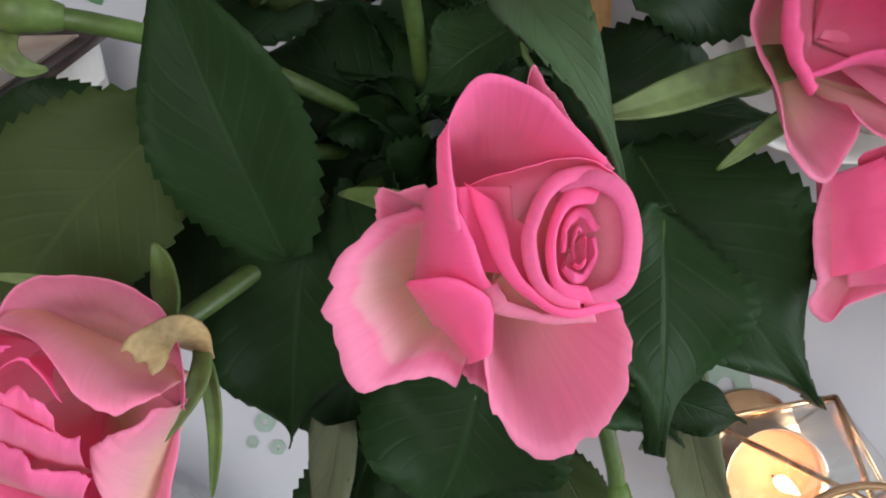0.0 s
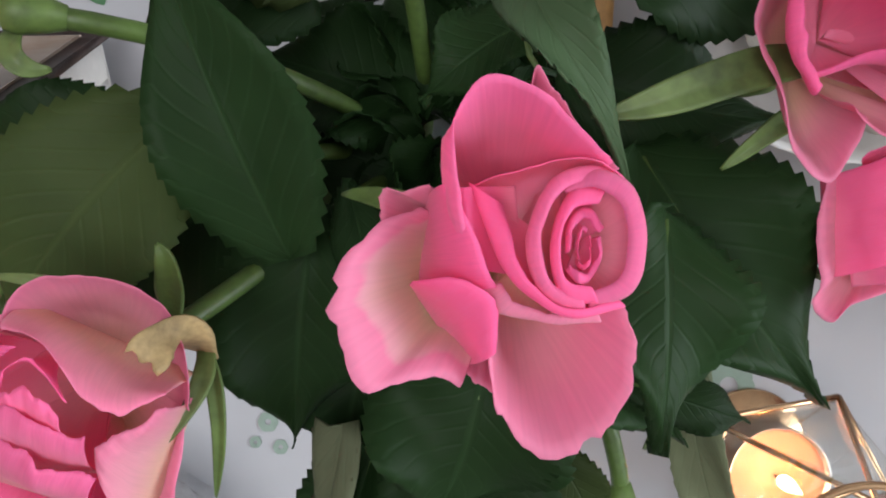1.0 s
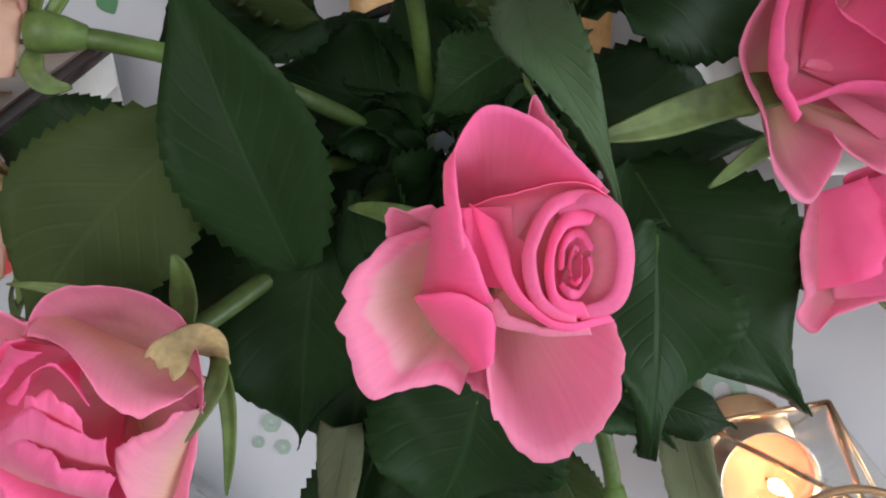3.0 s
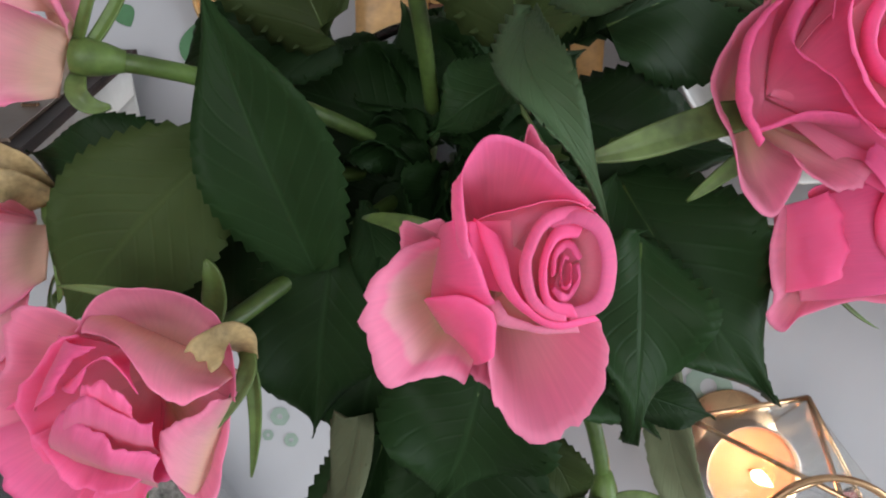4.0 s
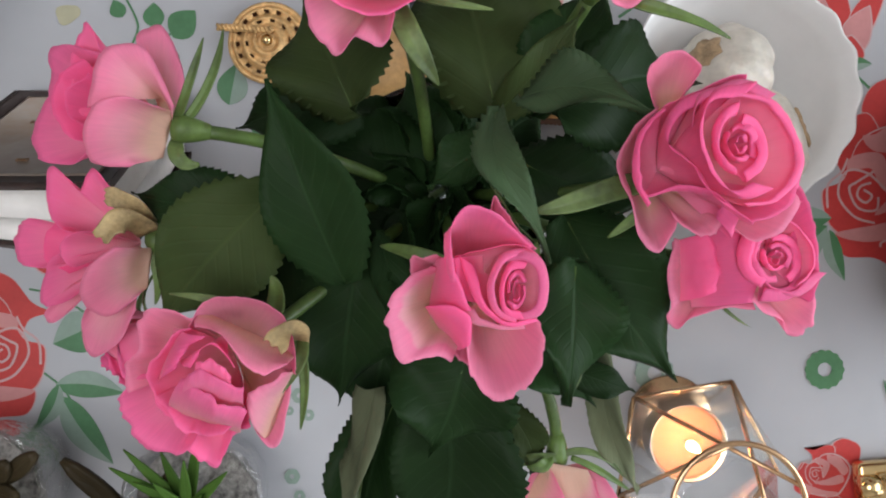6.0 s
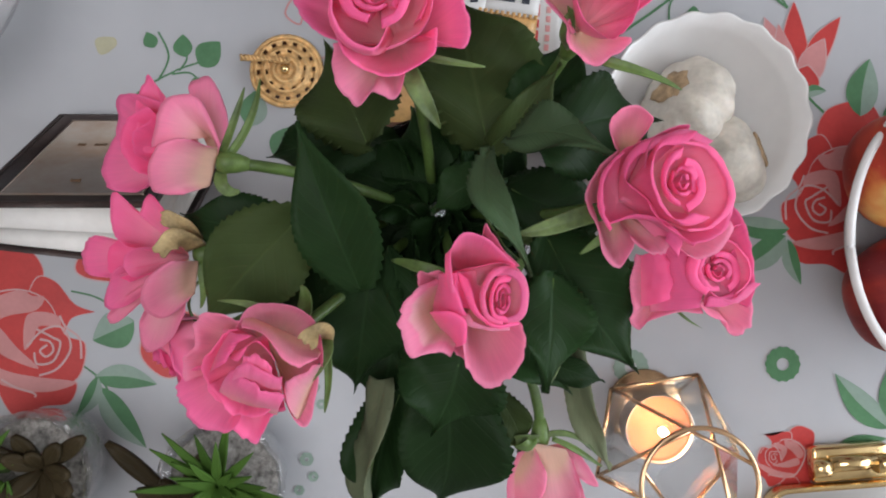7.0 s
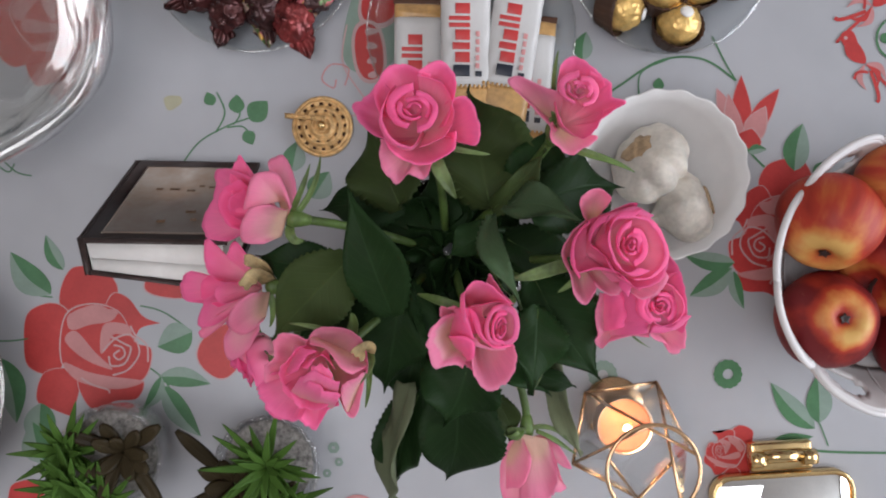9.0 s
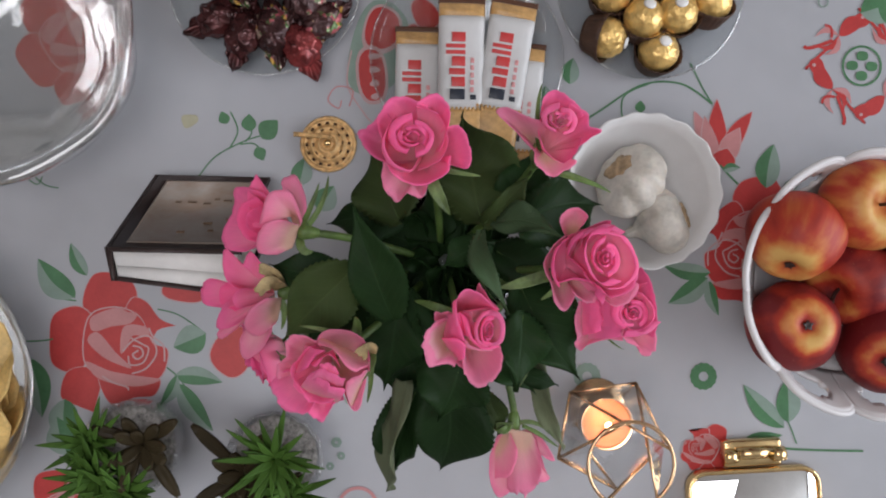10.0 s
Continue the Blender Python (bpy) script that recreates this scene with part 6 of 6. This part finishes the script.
def dome(r):
    return 0.0035 + 0.0045 * (1 - (r / 0.021) ** 2) + 0.0012 * math.sin(r * 1100)


def filigree():
    bm = bmesh.new()
    n, rings = 80, 20
    vs = [[bm.verts.new((r * math.cos(k * math.tau / n), r * math.sin(k * math.tau / n), dome(r))) for k in range(n)] for r in (0.021 * (i + 0.6) / (rings + 0.6) for i in range(rings + 1))]
    for i in range(rings):
        for k in range(n):
            hole = (i in (15, 16) and k % 5 < 2) or (i in (10, 11) and k % 8 < 3)
            if not hole:
                bm.faces.new((vs[i][k], vs[i][(k + 1) % n], vs[i + 1][(k + 1) % n], vs[i + 1][k]))
    return thicken(bm, 0.0012)


GILT = mat("gilt_filigree", (0.74, 0.46, 0.20), 0.42, metal=0.35, vary=0.25, scale=200, bump=0.6, bump_scale=700)
part("plate", filigree(), GILT, disc)
part("rim", tube([(0.021 * math.cos(k * math.tau / 60), 0.021 * math.sin(k * math.tau / 60), 0.0030) for k in range(60)], 0.0016, 8, True), GILT, disc)
part("underside", lathe([(0, 0.0), (0.0195, 0), (0.0205, 0.001), (0.0195, 0.0018), (0, 0.002)], 40), WRAP_TIP, disc)
for s in (0, math.pi):
    part("pin", tube([(-0.026 + 0.029 * t, 0.006 - 0.001 * t + 0.0011 * math.cos(40 * t + s), 0.0115 + 0.0011 * math.sin(40 * t + s)) for t in (i / 50 for i in range(51))], 0.0011, 6), GILT, disc)
part("boss", lathe([(0, 0.007), (0.003, 0.0085), (0.0028, 0.0105), (0.0015, 0.012), (0, 0.0122)], 16), GOLD, disc)


# ---- glass plates and sweets ----
def plate(label, at, r):
    ob = thing("glass_plate", label, "plate", (*at, TOP), group="glass plates")
    part("body", lathe([(0, 0), (r * 0.62, 0), (r * 0.66, 0.001), (r * 0.90, 0.007), (r, 0.0105), (r * 1.004, 0.0118), (r * 0.99, 0.0122), (r * 0.88, 0.0095), (r * 0.64, 0.0036), (0, 0.003)], 72), PLATE, ob)
    part("rim", tube([(r * math.cos(k * math.tau / 72), r * math.sin(k * math.tau / 72), 0.0116) for k in range(72)], 0.0007, 8, True), THICK, ob)
    return ob


plate("clear glass plate under wrapped wafer bars", (0.026, 0.172), 0.071)
plate("clear glass plate with wrapped chocolates", (-0.124, 0.222), 0.070)
plate("clear glass plate with gold-foiled chocolates", (0.160, 0.232), 0.070)


def wafer_bar(x, y, z, angle, tilt=0.0):
    ob = thing("wafer_bar", "white and tan wrapped wafer bar with red marking", "wafer bar", group="wafer bars on the plate")
    ob.matrix_basis = pose(x, y, z, tilt, 0, angle)
    half, length = 0.0165, 0.118

    def skin(y0, y1, h, seed, pinch0=False, pinch1=False):
        def f(u, v):
            a = u * math.tau
            yy = y0 + (y1 - y0) * v
            k = 1.0
            if pinch0:
                k = min(k, 0.10 + 0.9 * min(1, v * 1.6) ** 0.6)
            if pinch1:
                k = min(k, 0.10 + 0.9 * min(1, (1 - v) * 1.6) ** 0.6)
            cx, cz = math.cos(a), math.sin(a)
            return (half * math.copysign(abs(cx) ** 0.45, cx), yy, h * k * math.copysign(abs(cz) ** 0.6, cz) + 0.0004 * math.sin(yy * 900 + seed + cx * 3))
        bm = grid(36, 12, f, close=True)
        bmesh.ops.holes_fill(bm, edges=[e for e in bm.edges if e.is_boundary], sides=0)
        return bm
    part("sleeve", skin(-0.020, 0.046, 0.0075, 1), WRAP, ob)
    part("upper_end", skin(0.046, 0.0565, 0.0074, 2, pinch1=True), WRAP_END, ob, "tan wrapper end")
    part("lower_end", skin(-0.0565, -0.020, 0.0074, 3, pinch0=True), WRAP_END, ob, "tan wrapper end")
    for s in (1, -1):
        crimp = grid(30, 3, lambda u, v, s=s: (half * 1.04 * (2 * u - 1), s * (0.0560 + 0.0040 * v) + (0.0006 * (round(u * 30) % 2) if v == 1 else 0), 0.0004 * math.sin(v * 9)))
        part("crimp", thicken(crimp, 0.0005), WRAP_TIP, ob, "brown crimped wrapper edge")
    for k in range(11):
        tooth = box(-half + 0.003 * k + 0.0004, -half + 0.003 * k + 0.0022, -0.021, -0.0188, 0.0070, 0.00795, 0)
        part("sawtooth", tooth, WRAP_END, ob)
    # the mark: plain upright blocks in its colours, no lettering
    y0 = -0.0135
    for k, (w, hgt, m) in enumerate(((0.0075, 0.0090, INK_DARK), (0.0068, 0.0080, INK_RED), (0.0045, 0.0095, INK_RED), (0.0068, 0.0080, INK_RED), (0.0028, 0.0115, INK_RED), (0.0028, 0.0115, INK_RED), (0.0068, 0.0080, INK_RED))):
        part("mark", box(0.0025 - hgt * 1.2, 0.0025, y0, y0 + w, 0.0076, 0.00825, 0.0002), m, ob)
        y0 += w + 0.0016
    for k in range(6):
        part("mark", box(0.0062, 0.0062 + (0.0042 if k == 0 else 0.0026), -0.0135 + 0.0052 * k, -0.0100 + 0.0052 * k, 0.0075, 0.0081, 0.0002), INK_DARK if k == 0 else INK_PINK, ob)
    return ob


wafer_bar(0.0215, 0.1500, 0.0275, 1.5)
wafer_bar(0.0510, 0.1510, 0.0270, -7)
wafer_bar(-0.0090, 0.1320, 0.0130, 1.5)
wafer_bar(0.0640, 0.1240, 0.0130, -3)


def gold_ball(x, y, z, tilt, turn, r=0.0152):
    ob = thing("foil_chocolate", "gold foil chocolate ball in a pleated brown paper cup", "chocolate", group="foiled chocolates on the plate")
    ob.matrix_basis = pose(x, y, z, tilt, 0, turn)
    rnd = random.Random(int(x * 9000 + y * 700))

    def f(u, v):
        a, t = u * math.tau, v * math.pi
        p = Vector((math.sin(t) * math.cos(a), math.sin(t) * math.sin(a), math.cos(t)))
        k = 0.94 + 0.05 * noise.noise(p * 4 + Vector((x * 90, y * 90, 0))) + 0.09 * abs(noise.noise(p * 7 + Vector((y * 70, 0, x * 50)))) + 0.03 * noise.noise(p * 18)
        return p * r * k
    bm = grid(52, 34, f, close=True)
    bmesh.ops.remove_doubles(bm, verts=bm.verts[:], dist=1e-5)
    part("foil", bm, GOLD_FOIL, ob)
    cup = grid(72, 4, lambda u, v: ((0.0128 + 0.0056 * v) * (1 + 0.03 * math.cos(24 * u * math.tau)) * math.cos(u * math.tau), (0.0128 + 0.0056 * v) * (1 + 0.03 * math.cos(24 * u * math.tau)) * math.sin(u * math.tau), -0.0158 + 0.0165 * v), close=True)
    bmesh.ops.holes_fill(cup, edges=[e for e in cup.edges if e.is_boundary and e.verts[0].co.z < -0.014], sides=0)
    part("paper_cup", thicken(cup, 0.0004), CUP_BROWN, ob)
    st = lathe([(0, r * 1.065), (0.0030, r * 1.045), (0.0046, r * 1.00), (0.0040, r * 0.98), (0, r * 1.0)], 18)
    st.transform(Matrix.Rotation(radians(rnd.uniform(-12, 12)), 4, "X"))
    part("sticker", st, PAPER, ob, "white oval sticker")
    return ob


for x, y, z, t, r in ((0.1655, 0.181, 0.0195, 4, 0), (0.1270, 0.189, 0.0200, 62, 70), (0.1520, 0.203, 0.0260, 0, 40), (0.1760, 0.207, 0.0270, 8, 160), (0.2020, 0.218, 0.0230, -14, 20), (0.1290, 0.221, 0.0230, 6, 10), (0.1560, 0.234, 0.0220, 5, 60), (0.1840, 0.240, 0.0230, 5, 90), (0.1560, 0.262, 0.0230, 4, 30)):
    gold_ball(x, y, z, t - 22 if t < 30 else t, r if t > 30 else r * 0.2 - 12)


def candy(x, y, z, turn, material, tail=1.0, seed=0):
    ob = thing("wrapped_chocolate", "twist-wrapped chocolate in dark shiny foil", "chocolate", group="wrapped chocolates on the plate")
    ob.matrix_basis = pose(x, y, z, 0, 0, turn)

    def f(u, v):
        a, t = u * math.tau, v * math.pi
        p = Vector((1.15 * math.sin(t) * math.cos(a), 0.95 * math.sin(t) * math.sin(a), 0.85 * math.cos(t)))
        k = 1 + 0.22 * noise.noise(p * 2.4 + Vector((seed, 0, 0))) + 0.20 * abs(noise.noise(p * 5 + Vector((0, seed, 0)))) + 0.06 * noise.noise(p * 14)
        return p * 0.0135 * k
    bm = grid(44, 28, f, close=True)
    bmesh.ops.remove_doubles(bm, verts=bm.verts[:], dist=1e-5)
    part("wrapper", bm, material, ob)
    for s in (1, -1):
        def fan(u, v, s=s):
            w = (0.0030 + 0.0100 * v * tail) * (1 if v < 0.5 else 1.45 - 0.9 * v)
            return (s * (0.0120 + 0.0150 * v * tail) - s * 0.011 * abs(2 * u - 1 - 0.5 * math.sin(seed)) * v, w * (2 * u - 1), 0.0022 * math.sin(u * 19 + seed) * (0.3 + v) - 0.002 * v)
        part("twist", thicken(grid(14, 5, fan), 0.0003), material, ob)
    return ob


for i, (x, y, z, t, m) in enumerate(((-0.153, 0.189, 0.022, 205, FOIL_DARK), (-0.136, 0.179, 0.021, 255, FOIL_DARK), (-0.114, 0.181, 0.022, 100, FOIL_MIX), (-0.094, 0.173, 0.021, 295, FOIL_RED), (-0.150, 0.218, 0.026, 130, FOIL_MIX), (-0.122, 0.214, 0.038, 20, FOIL_MIX), (-0.092, 0.205, 0.028, 60, FOIL_MIX), (-0.070, 0.222, 0.026, 15, FOIL_RED), (-0.100, 0.234, 0.034, 80, FOIL_DARK), (-0.135, 0.242, 0.026, 10, FOIL_DARK), (-0.082, 0.190, 0.020, 40, FOIL_MIX))):
    candy(x, y, z, t, m, 1.15, i * 3.1)

# ---- thick glass bowl and the dish of crisps ----
glass_bowl = thing("glass_bowl", "large thick clear glass bowl, empty", "bowl", (-0.292, 0.158, TOP))
part("body", lathe([(0, 0), (0.050, 0), (0.055, 0.002), (0.070, 0.014), (0.088, 0.038), (0.0965, 0.066), (0.098, 0.074), (0.0955, 0.077), (0.089, 0.074), (0.078, 0.052), (0.060, 0.026), (0.050, 0.0120), (0.030, 0.009), (0, 0.008)], 96, lambda a, r, z: (r * (1 + 0.014 * math.cos(7 * a + 45 * z)), z + (0.0016 * math.sin(5 * a + 90 * r) if r > 0.052 else 0))), THICK, glass_bowl)
dish = thing("glass_dish", "clear glass dish full of potato crisps", "dish", (-0.368, -0.080, TOP))
part("body", lathe([(0, 0), (0.070, 0), (0.074, 0.002), (0.090, 0.020), (0.104, 0.044), (0.106, 0.048), (0.1035, 0.049), (0.087, 0.0225), (0.071, 0.0055), (0, 0.005)], 80), THICK, dish)
rnd = random.Random(8)
for k in range(34):
    a, q = rnd.uniform(-1.6, 1.6), 0.074 * math.sqrt(rnd.random())
    crisp = tagged(part("potato_crisp", thicken(grid(12, 8, lambda u, v: ((0.004 + 0.022 * v) * math.cos(u * math.tau), (0.004 + 0.017 * v) * math.sin(u * math.tau), 0.006 * v * v * math.cos(2 * u * math.tau) + 0.0006 * math.sin(9 * u * math.tau)), close=True), 0.0012), CRISP), "golden curved potato crisp in the glass dish", "crisp", "crisps in the dish")
    crisp.matrix_basis = pose(-0.368 + q * math.cos(a), -0.080 + q * math.sin(a), 0.018 + 0.030 * (k / 34) + 0.006 * rnd.random(), rnd.uniform(-25, 25), rnd.uniform(-25, 25), rnd.uniform(0, 360))


# ---- succulents in cut-glass pots ----
def rosette(parent, at, r, n, width, material, lift, seed, thick=0.0012, spoon=False):
    rnd = random.Random(seed)
    for i in range(n):
        k = i / n
        a = i * 2.39996 + seed
        length = r * (0.40 + 0.66 * k) * rnd.uniform(0.72, 1.18)
        a += rnd.uniform(-0.25, 0.25)
        rise = lift * (1.15 - k) + rnd.uniform(-0.08, 0.08)

        def f(u, v, a=a, length=length, rise=rise):
            u = 2 * u - 1
            w = width * (math.sin(math.pi * (0.14 + 0.86 * v)) ** 0.8 * (1 - 0.35 * v) if not spoon else math.sin(math.pi * (0.06 + 0.90 * v ** 1.5)) ** 0.7)
            rr, z = length * v * math.cos(rise * (1 - 0.35 * v)), length * v * math.sin(rise) + 0.15 * w * u * u
            return (at[0] + rr * math.cos(a) - w * u * math.sin(a), at[1] + rr * math.sin(a) + w * u * math.cos(a), at[2] + z)
        part("leaf", thicken(grid(4, 8, f), thick), material, parent)


def succulent(label, x, y, greens, darks, seed):
    ob = thing("potted_succulent", label, "succulent", (x, y, TOP), group="potted succulents")
    pot = lathe([(0, 0), (0.024, 0), (0.026, 0.002), (0.030, 0.020), (0.033, 0.042), (0.0335, 0.045), (0.0305, 0.045), (0.0275, 0.02), (0.023, 0.005), (0, 0.004)], 48, lambda a, r, z: (r * (1 + 0.02 * math.cos(16 * a + z * 260)), z))
    part("pot", pot, CRYSTAL, ob, "cut crystal glass pot")
    soil = lathe([(0, 0.007), (0.024, 0.007), (0.0285, 0.036), (0.020, 0.039), (0, 0.040)], 30, lambda a, r, z: (r, z + 0.001 * math.sin(9 * a)))
    part("gravel", soil, mat("pale_gravel", (0.34, 0.32, 0.30), 0.8, vary=0.35, scale=300, bump=1.0, bump_scale=400), ob)
    for i, (dx, dy, z, r) in enumerate(greens):
        part("stalk", tube([(dx * 0.4, dy * 0.4, 0.036), (dx, dy, z)], 0.0022, 8), STEM, ob)
        rosette(ob, (dx, dy, z), r * 1.5, 30, 0.0028, SUCC, 0.95, seed + i)
    for i, (dx, dy, z, r) in enumerate(darks):
        part("stalk", tube([(dx * 0.4, dy * 0.4, 0.036), (dx, dy, z)], 0.0025, 8), STEM, ob)
        rosette(ob, (dx, dy, z), r * 1.6, 13, 0.0042, SUCC_DARK, 0.8, seed + 7 + i, 0.0026, True)
    return ob


succulent("green and brown succulents in a cut crystal pot", -0.198, -0.116, ((-0.024, 0.004, 0.050, 0.024), (-0.018, -0.018, 0.054, 0.024), (0.002, -0.028, 0.056, 0.022)), ((0.012, 0.006, 0.052, 0.023),), 1)
succulent("green succulent with brown leaves in a cut crystal pot", -0.098, -0.120, ((0.002, 0.004, 0.058, 0.028), (0.012, -0.022, 0.052, 0.022)), ((-0.020, -0.010, 0.046, 0.026), (-0.004, -0.030, 0.044, 0.024)), 4)
